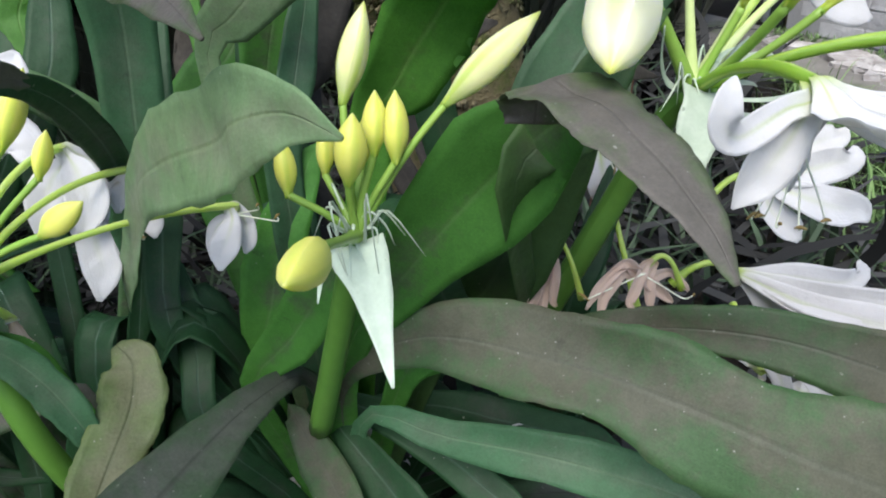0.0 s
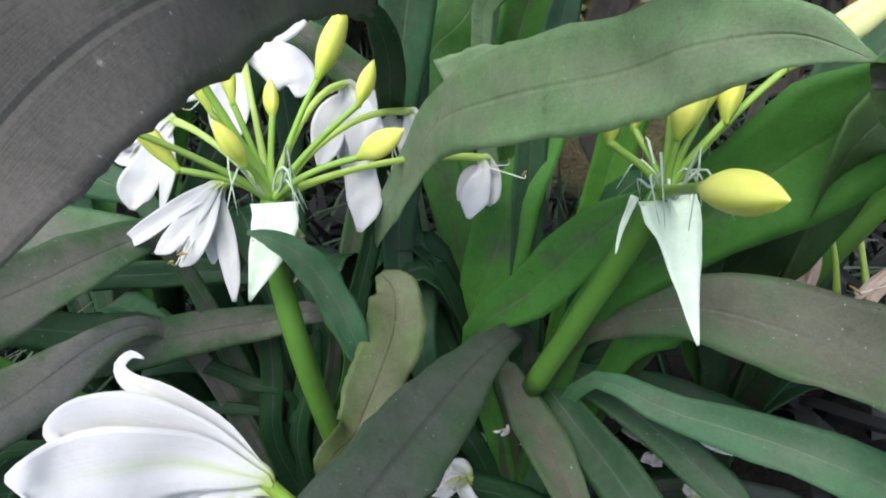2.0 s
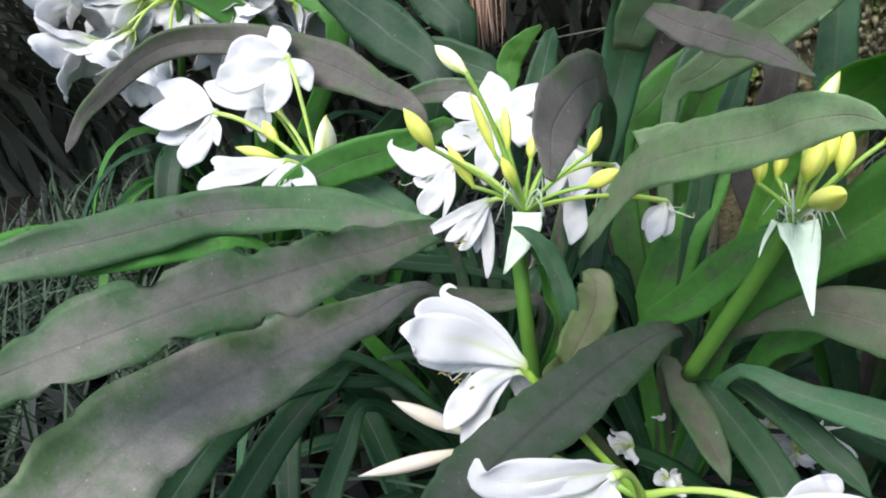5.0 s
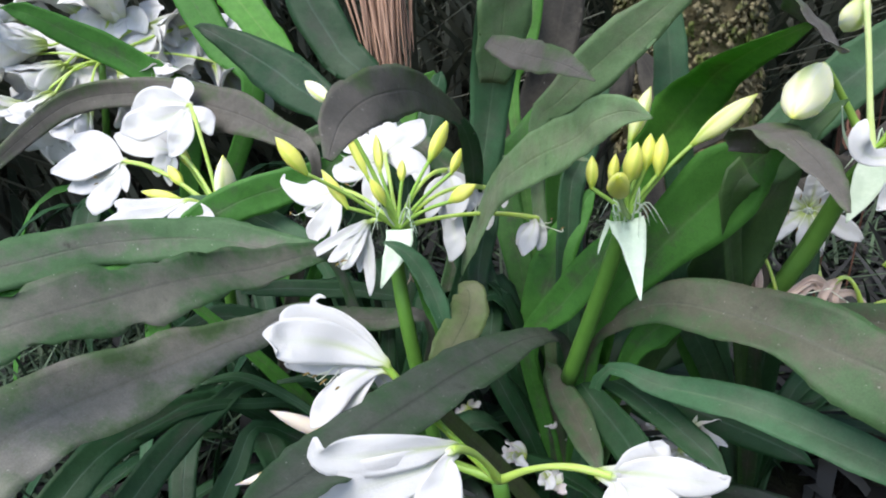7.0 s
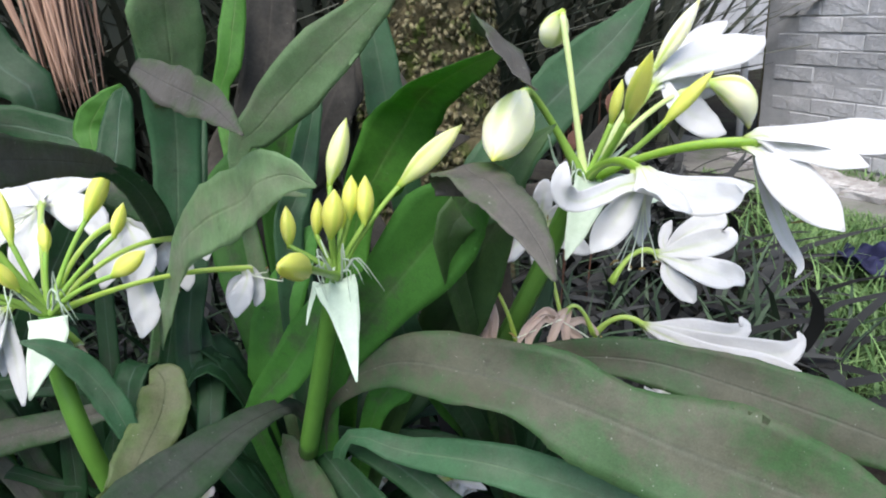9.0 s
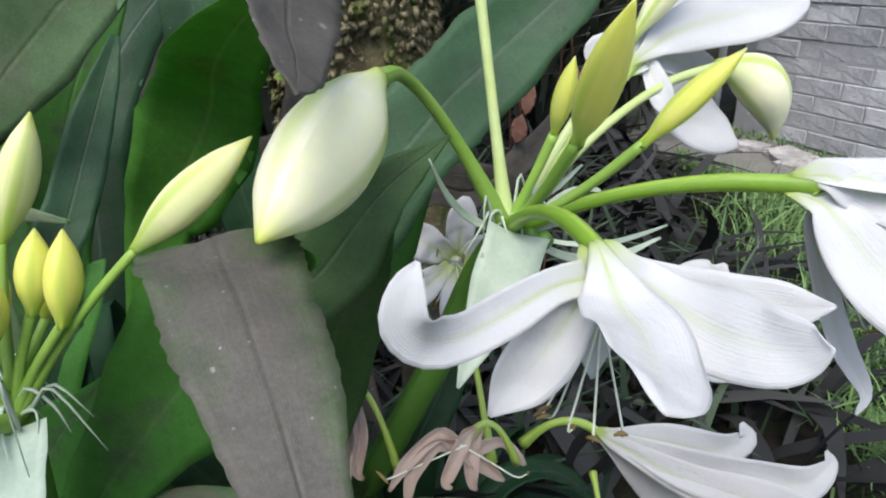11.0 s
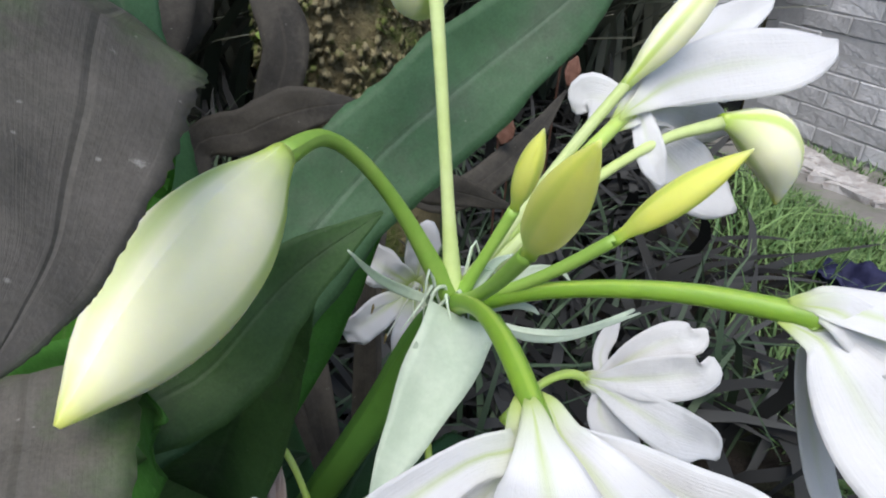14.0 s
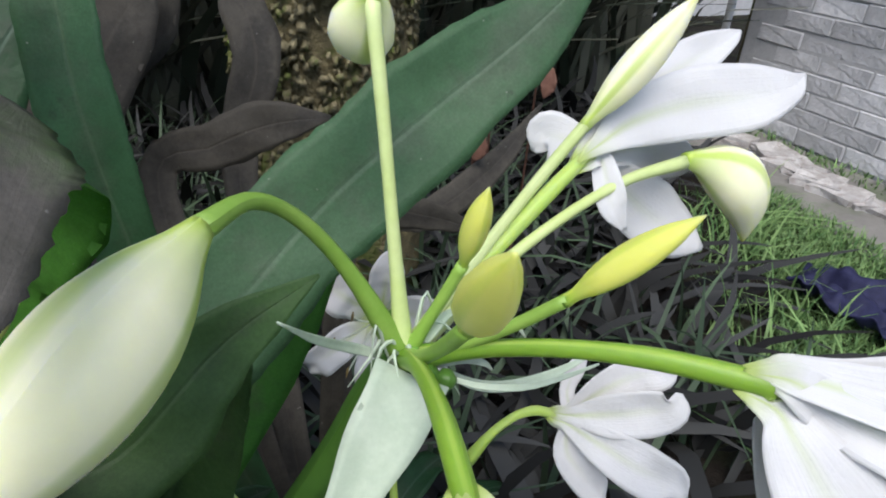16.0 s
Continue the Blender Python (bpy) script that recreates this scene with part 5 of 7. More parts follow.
sheet("leaf", [(-0.750, 0.850, 0.030, 0.0120), (-0.626, 0.813, 0.406, 0.0200), (-0.474, 0.769, 0.713, 0.0247), (-0.540, 0.800, 0.813, 0.0371), (-0.593, 0.830, 0.912, 0.0371), (-0.624, 0.853, 0.985, 0.0247), (-0.639, 0.864, 1.017, 0.0153), (-0.649, 0.872, 1.032, 0.0008)], (0.310, -0.949, -0.052), GREEN, lily_g, ragged=0.06)
sheet("leaf", [(-0.750, 0.850, 0.030, 0.0120), (-0.516, 0.763, 0.386, 0.0200), (-0.230, 0.656, 0.678, 0.0298), (-0.267, 0.688, 0.779, 0.0459), (-0.317, 0.716, 0.871, 0.0459), (-0.346, 0.738, 0.940, 0.0230), (-0.359, 0.748, 0.969, 0.0142), (-0.369, 0.755, 0.983, 0.0008)], (0.156, -0.987, -0.031), DARK, lily_g, ragged=0.06)
sheet("leaf", [(-0.440, 0.400, 0.030, 0.0120), (-0.354, 0.415, 0.366, 0.0200), (-0.249, 0.434, 0.640, 0.0253), (-0.331, 0.513, 0.728, 0.0447), (-0.411, 0.582, 0.782, 0.0381), (-0.482, 0.595, 0.828, 0.0170), (-0.504, 0.600, 0.840, 0.0105), (-0.520, 0.603, 0.845, 0.0008)], (0.238, -0.971, 0.024), DARK, lily_e, ragged=0.06)

# ---- open flowers, petal by petal ----
bloom(lily_c, hub_c, (0.351, -0.133, 0.663), [
    ([(0.348, -0.135, 0.660, 0.0030), (0.328, -0.138, 0.656, 0.0072), (0.304, -0.145, 0.654, 0.0084), (0.282, -0.155, 0.656, 0.0080), (0.267, -0.162, 0.663, 0.0094), (0.260, -0.165, 0.673, 0.0083), (0.262, -0.164, 0.684, 0.0055), (0.266, -0.162, 0.690, 0.0008)], (-0.32, -0.84, 0.44)),
    ([(0.347, -0.135, 0.657, 0.0037), (0.336, -0.138, 0.642, 0.0103), (0.323, -0.139, 0.628, 0.0136), (0.310, -0.139, 0.616, 0.0114), (0.299, -0.140, 0.606, 0.0009)], (-0.32, -0.84, 0.44)),
    ([(0.349, -0.138, 0.661, 0.0046), (0.345, -0.154, 0.654, 0.0148), (0.336, -0.177, 0.654, 0.0193), (0.322, -0.201, 0.659, 0.0176), (0.314, -0.215, 0.663, 0.0105), (0.309, -0.221, 0.663, 0.0007)], (-0.32, -0.84, 0.44)),
    ([(0.352, -0.137, 0.660, 0.0047), (0.362, -0.154, 0.652, 0.0117), (0.364, -0.180, 0.651, 0.0154), (0.368, -0.200, 0.654, 0.0139), (0.373, -0.212, 0.659, 0.0089), (0.373, -0.218, 0.662, 0.0007)], (-0.32, -0.84, 0.44)),
    ([(0.354, -0.135, 0.660, 0.0038), (0.372, -0.150, 0.651, 0.0093), (0.387, -0.167, 0.649, 0.0107), (0.398, -0.181, 0.651, 0.0094), (0.407, -0.193, 0.655, 0.0008)], (-0.32, -0.84, 0.44)),
    ([(0.353, -0.131, 0.654, 0.0039), (0.357, -0.125, 0.632, 0.0083), (0.359, -0.122, 0.613, 0.0087), (0.360, -0.122, 0.593, 0.0009)], (-0.32, -0.84, 0.44)),
], "wide open white flower with spreading petals facing down", stamens=[((0.357, -0.123, 0.620), (0.335, -0.131, 0.588)), ((0.359, -0.124, 0.620), (0.339, -0.136, 0.582)), ((0.359, -0.120, 0.617), (0.334, -0.123, 0.583)), ((0.361, -0.124, 0.620), (0.344, -0.147, 0.585)), ((0.363, -0.125, 0.620), (0.351, -0.157, 0.592))], stem=0.0037, tube_r=0.005, rise=0.014, stem_mat=TUBEGREEN)
bloom(lily_c, hub_c, (0.475, -0.120, 0.666), [
    ([(0.478, -0.122, 0.665, 0.0049), (0.492, -0.135, 0.664, 0.0108), (0.504, -0.153, 0.661, 0.0137), (0.517, -0.174, 0.655, 0.0120), (0.529, -0.190, 0.649, 0.0008)], (-0.34, -0.81, 0.48)),
    ([(0.476, -0.123, 0.664, 0.0048), (0.479, -0.140, 0.651, 0.0140), (0.486, -0.159, 0.634, 0.0206), (0.497, -0.180, 0.614, 0.0165), (0.504, -0.196, 0.600, 0.0008)], (-0.34, -0.81, 0.48)),
    ([(0.477, -0.122, 0.661, 0.0036), (0.487, -0.123, 0.636, 0.0061), (0.496, -0.127, 0.608, 0.0079), (0.507, -0.136, 0.575, 0.0072), (0.519, -0.146, 0.550, 0.0042), (0.511, -0.149, 0.540, 0.0008)], (-0.34, -0.81, 0.48)),
    ([(0.488, -0.132, 0.668, 0.0075), (0.516, -0.151, 0.668, 0.0138), (0.546, -0.166, 0.665, 0.0168), (0.577, -0.180, 0.665, 0.0146), (0.597, -0.191, 0.666, 0.0016)], (-0.25, -0.91, 0.94)),
    ([(0.480, -0.121, 0.664, 0.0040), (0.506, -0.128, 0.664, 0.0101), (0.536, -0.139, 0.661, 0.0137), (0.565, -0.152, 0.655, 0.0092), (0.584, -0.158, 0.653, 0.0009)], (-0.34, -0.81, 0.48)),
], "white flower drooping over a long stalk", stamens=[((0.485, -0.127, 0.642), (0.501, -0.148, 0.596)), ((0.488, -0.128, 0.642), (0.509, -0.157, 0.597)), ((0.490, -0.124, 0.639), (0.515, -0.142, 0.596)), ((0.487, -0.127, 0.642), (0.513, -0.164, 0.599)), ((0.491, -0.122, 0.633), (0.510, -0.134, 0.596))], stem=0.004, tube_r=0.0058, rise=0.011, stem_mat=TUBEGREEN)
bloom(lily_c, hub_c, (0.474, 0.010, 0.706), [
    ([(0.479, 0.010, 0.710, 0.0047), (0.506, 0.017, 0.720, 0.0146), (0.543, 0.018, 0.727, 0.0194), (0.581, 0.016, 0.729, 0.0187), (0.607, 0.014, 0.733, 0.0105), (0.620, 0.018, 0.739, 0.0010)], (-0.34, -0.81, 0.48)),
    ([(0.485, 0.015, 0.712, 0.0042), (0.521, 0.034, 0.728, 0.0121), (0.558, 0.045, 0.741, 0.0132), (0.589, 0.051, 0.752, 0.0068), (0.602, 0.055, 0.756, 0.0010)], (-0.34, -0.81, 0.48)),
    ([(0.477, 0.011, 0.706, 0.0042), (0.501, 0.017, 0.686, 0.0134), (0.526, 0.013, 0.666, 0.0192), (0.548, 0.008, 0.651, 0.0153), (0.563, 0.003, 0.643, 0.0017)], (-0.34, -0.81, 0.48)),
    ([(0.473, 0.008, 0.707, 0.0035), (0.478, 0.002, 0.696, 0.0071), (0.485, -0.004, 0.685, 0.0078), (0.492, -0.010, 0.672, 0.0015)], (-0.34, -0.81, 0.48)),
    ([(0.473, 0.011, 0.704, 0.0036), (0.472, 0.026, 0.707, 0.0116), (0.467, 0.035, 0.709, 0.0131), (0.461, 0.038, 0.700, 0.0019)], (-0.34, -0.81, 0.48)),
    ([(0.480, 0.011, 0.708, 0.0042), (0.514, 0.027, 0.702, 0.0129), (0.552, 0.036, 0.691, 0.0155), (0.581, 0.037, 0.682, 0.0018)], (-0.34, -0.81, 0.48)),
], "white flower held up and outward", stem=0.0036, rise=0.004)
bloom(lily_c, (0.437, 0.032, 0.481), (0.502, 0.031, 0.503), [
    ([(0.506, 0.030, 0.505, 0.0049), (0.533, 0.026, 0.521, 0.0129), (0.556, 0.021, 0.533, 0.0145), (0.571, 0.013, 0.537, 0.0112), (0.578, 0.012, 0.545, 0.0016)], (-0.34, -0.81, 0.48)),
    ([(0.504, 0.028, 0.504, 0.0049), (0.530, 0.012, 0.513, 0.0151), (0.554, 0.000, 0.519, 0.0165), (0.567, -0.008, 0.525, 0.0124), (0.572, -0.004, 0.534, 0.0023)], (-0.34, -0.81, 0.48)),
    ([(0.502, 0.024, 0.503, 0.0048), (0.522, 0.002, 0.496, 0.0134), (0.541, -0.019, 0.488, 0.0179), (0.555, -0.033, 0.486, 0.0138), (0.562, -0.042, 0.478, 0.0019)], (-0.34, -0.81, 0.48)),
    ([(0.508, 0.035, 0.504, 0.0033), (0.517, 0.043, 0.513, 0.0058), (0.528, 0.051, 0.524, 0.0067), (0.540, 0.057, 0.531, 0.0013)], (-0.34, -0.81, 0.48)),
    ([(0.501, 0.028, 0.498, 0.0049), (0.506, 0.015, 0.480, 0.0114), (0.518, 0.000, 0.463, 0.0130), (0.524, -0.009, 0.452, 0.0033)], (-0.34, -0.81, 0.48)),
    ([(0.499, 0.029, 0.498, 0.0028), (0.496, 0.025, 0.489, 0.0057), (0.501, 0.016, 0.477, 0.0016)], (-0.34, -0.81, 0.48)),
], "white flower low on the clump", stem=0.003, rise=0.02)
bloom(lily_c, (0.401, 0.013, 0.431), (0.457, -0.011, 0.437), [
    ([(0.462, -0.013, 0.437, 0.0063), (0.499, -0.030, 0.431, 0.0153), (0.534, -0.048, 0.425, 0.0145), (0.557, -0.052, 0.429, 0.0096), (0.555, -0.047, 0.442, 0.0021)], (-0.25, -0.91, 0.34)),
    ([(0.463, -0.016, 0.434, 0.0063), (0.503, -0.047, 0.420, 0.0164), (0.546, -0.073, 0.410, 0.0203), (0.580, -0.088, 0.408, 0.0161), (0.600, -0.090, 0.420, 0.0067), (0.599, -0.086, 0.430, 0.0013)], (-0.25, -0.91, 0.34)),
    ([(0.463, -0.016, 0.433, 0.0063), (0.504, -0.055, 0.412, 0.0136), (0.552, -0.085, 0.397, 0.0175), (0.582, -0.102, 0.389, 0.0093), (0.589, -0.110, 0.385, 0.0013)], (-0.25, -0.91, 0.34)),
    ([(0.459, -0.013, 0.433, 0.0056), (0.484, -0.019, 0.405, 0.0141), (0.512, -0.029, 0.370, 0.0172), (0.527, -0.044, 0.341, 0.0036)], (-0.25, -0.91, 0.34)),
], "white flower resting on a leaf", stem=0.003, rise=0.018)
bloom(lily_d, hub_d, (-0.149, -0.099, 0.474), [
    ([(-0.156, -0.096, 0.480, 0.0050), (-0.184, -0.088, 0.501, 0.0169), (-0.212, -0.086, 0.518, 0.0200), (-0.231, -0.091, 0.529, 0.0141), (-0.240, -0.096, 0.531, 0.0079), (-0.242, -0.102, 0.529, 0.0013)], (-0.03, -0.87, 0.50)),
    ([(-0.153, -0.095, 0.481, 0.0043), (-0.173, -0.081, 0.499, 0.0100), (-0.197, -0.066, 0.514, 0.0094), (-0.216, -0.055, 0.522, 0.0055), (-0.223, -0.046, 0.527, 0.0033), (-0.217, -0.041, 0.531, 0.0026), (-0.209, -0.045, 0.530, 0.0007)], (-0.03, -0.87, 0.50)),
    ([(-0.156, -0.098, 0.480, 0.0053), (-0.185, -0.099, 0.497, 0.0186), (-0.214, -0.107, 0.510, 0.0239), (-0.236, -0.115, 0.516, 0.0219), (-0.248, -0.122, 0.520, 0.0158), (-0.251, -0.125, 0.520, 0.0088)], (-0.03, -0.87, 0.50)),
    ([(-0.158, -0.098, 0.476, 0.0050), (-0.187, -0.098, 0.477, 0.0092), (-0.215, -0.104, 0.482, 0.0097), (-0.238, -0.108, 0.487, 0.0054), (-0.244, -0.112, 0.491, 0.0010)], (-0.03, -0.87, 0.50)),
    ([(-0.163, -0.099, 0.473, 0.0036), (-0.185, -0.110, 0.463, 0.0119), (-0.202, -0.122, 0.451, 0.0145), (-0.214, -0.133, 0.440, 0.0103), (-0.221, -0.139, 0.433, 0.0014)], (-0.03, -0.87, 0.50)),
    ([(-0.162, -0.099, 0.470, 0.0032), (-0.176, -0.109, 0.451, 0.0078), (-0.190, -0.121, 0.434, 0.0107), (-0.199, -0.132, 0.417, 0.0092), (-0.204, -0.142, 0.401, 0.0011)], (-0.03, -0.87, 0.50)),
    ([(-0.150, -0.088, 0.458, 0.0030), (-0.144, -0.090, 0.434, 0.0103), (-0.146, -0.099, 0.417, 0.0084), (-0.149, -0.106, 0.405, 0.0011)], (-0.03, -0.87, 0.50)),
], "white flower held sideways with a curled petal", stamens=[((-0.186, -0.098, 0.478), (-0.206, -0.116, 0.466)), ((-0.194, -0.103, 0.479), (-0.213, -0.118, 0.472)), ((-0.190, -0.099, 0.476), (-0.218, -0.115, 0.476)), ((-0.194, -0.099, 0.476), (-0.198, -0.110, 0.457))], stem=0.0034, tube_r=0.005, rise=-0.004, stem_mat=TUBEGREEN, fold=0.22)
bloom(lily_d, hub_d, (-0.082, -0.221, 0.455), [
    ([(-0.087, -0.223, 0.457, 0.0042), (-0.114, -0.234, 0.466, 0.0136), (-0.147, -0.243, 0.471, 0.0178), (-0.173, -0.248, 0.474, 0.0159), (-0.188, -0.251, 0.481, 0.0096), (-0.189, -0.247, 0.494, 0.0017)], (0.01, -0.95, 0.30)),
    ([(-0.088, -0.224, 0.454, 0.0047), (-0.116, -0.239, 0.450, 0.0173), (-0.149, -0.250, 0.449, 0.0223), (-0.180, -0.257, 0.446, 0.0185), (-0.198, -0.262, 0.441, 0.0022)], (0.01, -0.95, 0.30)),
    ([(-0.087, -0.222, 0.451, 0.0047), (-0.094, -0.237, 0.438, 0.0156), (-0.102, -0.252, 0.424, 0.0198), (-0.113, -0.265, 0.402, 0.0027)], (0.01, -0.95, 0.30)),
    ([(-0.088, -0.219, 0.454, 0.0042), (-0.108, -0.226, 0.458, 0.0139), (-0.136, -0.233, 0.455, 0.0165), (-0.164, -0.239, 0.451, 0.0023)], (0.01, -0.95, 0.30)),
    ([(-0.086, -0.218, 0.450, 0.0043), (-0.120, -0.234, 0.433, 0.0204), (-0.152, -0.248, 0.424, 0.0200), (-0.180, -0.256, 0.417, 0.0018)], (0.01, -0.95, 0.30)),
], "open white flower low in the clump", stem=0.003, rise=0.01)
bloom(lily_d, hub_d, (0.045, -0.206, 0.407), [
    ([(0.049, -0.206, 0.408, 0.0044), (0.071, -0.201, 0.413, 0.0129), (0.092, -0.195, 0.413, 0.0150), (0.097, -0.189, 0.418, 0.0081), (0.085, -0.188, 0.421, 0.0020)], (0.01, -0.95, 0.30)),
    ([(0.048, -0.207, 0.407, 0.0044), (0.078, -0.208, 0.406, 0.0147), (0.106, -0.214, 0.404, 0.0175), (0.128, -0.220, 0.401, 0.0125), (0.145, -0.219, 0.402, 0.0058), (0.139, -0.218, 0.406, 0.0010)], (0.01, -0.95, 0.30)),
    ([(0.048, -0.209, 0.405, 0.0044), (0.071, -0.218, 0.391, 0.0175), (0.092, -0.228, 0.377, 0.0193), (0.108, -0.239, 0.358, 0.0019)], (0.01, -0.95, 0.30)),
    ([(0.047, -0.208, 0.405, 0.0044), (0.051, -0.220, 0.388, 0.0146), (0.053, -0.231, 0.368, 0.0164), (0.054, -0.243, 0.349, 0.0019)], (0.01, -0.95, 0.30)),
], "white flower on a long pale stalk low in the clump", stem=0.003, rise=0.012)
bloom(lily_a, hub_a, (-0.215, 0.184, 0.596), [
    ([(-0.219, 0.183, 0.594, 0.0052), (-0.243, 0.187, 0.591, 0.0177), (-0.270, 0.200, 0.591, 0.0159), (-0.292, 0.216, 0.599, 0.0097), (-0.304, 0.228, 0.608, 0.0043), (-0.302, 0.234, 0.616, 0.0011)], (-0.03, -0.87, 0.50)),
    ([(-0.221, 0.178, 0.590, 0.0051), (-0.236, 0.168, 0.567, 0.0134), (-0.253, 0.162, 0.546, 0.0146), (-0.258, 0.155, 0.533, 0.0026)], (-0.03, -0.87, 0.50)),
    ([(-0.219, 0.177, 0.588, 0.0036), (-0.223, 0.159, 0.562, 0.0067), (-0.232, 0.143, 0.535, 0.0015)], (-0.03, -0.87, 0.50)),
    ([(-0.218, 0.189, 0.595, 0.0047), (-0.238, 0.204, 0.600, 0.0106), (-0.260, 0.215, 0.598, 0.0097), (-0.282, 0.218, 0.592, 0.0022)], (-0.03, -0.87, 0.50)),
    ([(-0.221, 0.185, 0.588, 0.0042), (-0.242, 0.185, 0.576, 0.0137), (-0.261, 0.188, 0.570, 0.0106), (-0.272, 0.190, 0.573, 0.0021)], (-0.03, -0.87, 0.50)),
], "wilting white flower with curled petals", stamens=[((-0.245, 0.182, 0.582), (-0.283, 0.186, 0.566)), ((-0.245, 0.181, 0.580), (-0.262, 0.184, 0.563))], stem=0.0026)
bloom(lily_a, hub_a, (-0.159, 0.263, 0.627), [
    ([(-0.162, 0.262, 0.625, 0.0051), (-0.192, 0.252, 0.615, 0.0191), (-0.218, 0.244, 0.611, 0.0200), (-0.234, 0.248, 0.616, 0.0045)], (-0.03, -0.87, 0.50)),
    ([(-0.160, 0.269, 0.628, 0.0051), (-0.184, 0.281, 0.638, 0.0172), (-0.212, 0.298, 0.645, 0.0198), (-0.235, 0.306, 0.647, 0.0029)], (-0.03, -0.87, 0.50)),
    ([(-0.159, 0.255, 0.623, 0.0050), (-0.172, 0.230, 0.599, 0.0177), (-0.177, 0.211, 0.576, 0.0153), (-0.179, 0.201, 0.557, 0.0022)], (-0.03, -0.87, 0.50)),
    ([(-0.155, 0.262, 0.627, 0.0051), (-0.130, 0.257, 0.619, 0.0203), (-0.111, 0.248, 0.603, 0.0192), (-0.114, 0.239, 0.589, 0.0028)], (-0.03, -0.87, 0.50)),
    ([(-0.154, 0.270, 0.629, 0.0051), (-0.132, 0.283, 0.644, 0.0195), (-0.112, 0.300, 0.654, 0.0210), (-0.100, 0.308, 0.669, 0.0029)], (-0.03, -0.87, 0.50)),
    ([(-0.159, 0.275, 0.627, 0.0052), (-0.160, 0.297, 0.646, 0.0210), (-0.163, 0.319, 0.665, 0.0213), (-0.168, 0.331, 0.685, 0.0024)], (-0.03, -0.87, 0.50)),
], "white flower open towards the path", stamens=[((-0.170, 0.249, 0.622), (-0.203, 0.212, 0.596)), ((-0.170, 0.249, 0.622), (-0.215, 0.234, 0.634)), ((-0.167, 0.249, 0.622), (-0.184, 0.216, 0.624)), ((-0.167, 0.249, 0.622), (-0.194, 0.212, 0.617))], stem=0.0026)
bloom(lily_a, hub_a, (-0.176, 0.103, 0.568), [
    ([(-0.180, 0.102, 0.567, 0.0028), (-0.206, 0.097, 0.557, 0.0070), (-0.235, 0.090, 0.543, 0.0070), (-0.254, 0.086, 0.534, 0.0019)], (-0.03, -0.87, 0.50)),
    ([(-0.180, 0.101, 0.565, 0.0028), (-0.199, 0.092, 0.548, 0.0080), (-0.217, 0.085, 0.534, 0.0075), (-0.227, 0.082, 0.529, 0.0014)], (-0.03, -0.87, 0.50)),
    ([(-0.178, 0.100, 0.563, 0.0028), (-0.190, 0.088, 0.542, 0.0080), (-0.202, 0.079, 0.525, 0.0066), (-0.211, 0.076, 0.519, 0.0014)], (-0.03, -0.87, 0.50)),
    ([(-0.176, 0.105, 0.561, 0.0028), (-0.177, 0.093, 0.530, 0.0086), (-0.177, 0.082, 0.501, 0.0067), (-0.179, 0.076, 0.481, 0.0015)], (-0.03, -0.87, 0.50)),
    ([(-0.178, 0.105, 0.562, 0.0028), (-0.184, 0.104, 0.539, 0.0077), (-0.189, 0.098, 0.518, 0.0068), (-0.191, 0.092, 0.508, 0.0015)], (-0.03, -0.87, 0.50)),
    ([(-0.178, 0.111, 0.561, 0.0029), (-0.201, 0.109, 0.537, 0.0097), (-0.221, 0.106, 0.521, 0.0078), (-0.231, 0.106, 0.519, 0.0015)], (-0.03, -0.87, 0.50)),
], "wilted white flower with limp narrow petals", stamens=[((-0.200, 0.086, 0.537), (-0.211, 0.068, 0.525)), ((-0.196, 0.086, 0.537), (-0.206, 0.069, 0.527))], stem=0.0024, rise=0.008)
bloom(lily_a, hub_a, (-0.070, 0.193, 0.610), [
    ([(-0.071, 0.192, 0.608, 0.0042), (-0.063, 0.175, 0.590, 0.0155), (-0.061, 0.158, 0.571, 0.0174), (-0.070, 0.146, 0.552, 0.0041)], (-0.03, -0.87, 0.50)),
    ([(-0.073, 0.191, 0.607, 0.0042), (-0.085, 0.175, 0.588, 0.0134), (-0.093, 0.159, 0.570, 0.0133), (-0.101, 0.148, 0.555, 0.0020)], (-0.03, -0.87, 0.50)),
    ([(-0.067, 0.196, 0.605, 0.0042), (-0.048, 0.191, 0.588, 0.0138), (-0.041, 0.180, 0.569, 0.0127), (-0.045, 0.171, 0.553, 0.0021)], (-0.03, -0.87, 0.50)),
    ([(-0.074, 0.176, 0.561, 0.0064), (-0.067, 0.158, 0.539, 0.0147), (-0.067, 0.143, 0.517, 0.0147), (-0.075, 0.130, 0.499, 0.0021)], (-0.03, -0.87, 0.50)),
    ([(-0.074, 0.200, 0.602, 0.0042), (-0.069, 0.191, 0.578, 0.0182), (-0.070, 0.177, 0.552, 0.0182), (-0.078, 0.160, 0.532, 0.0032)], (-0.03, -0.87, 0.50)),
], "wilted white flower hanging limp", stem=0.0026, rise=0.02)
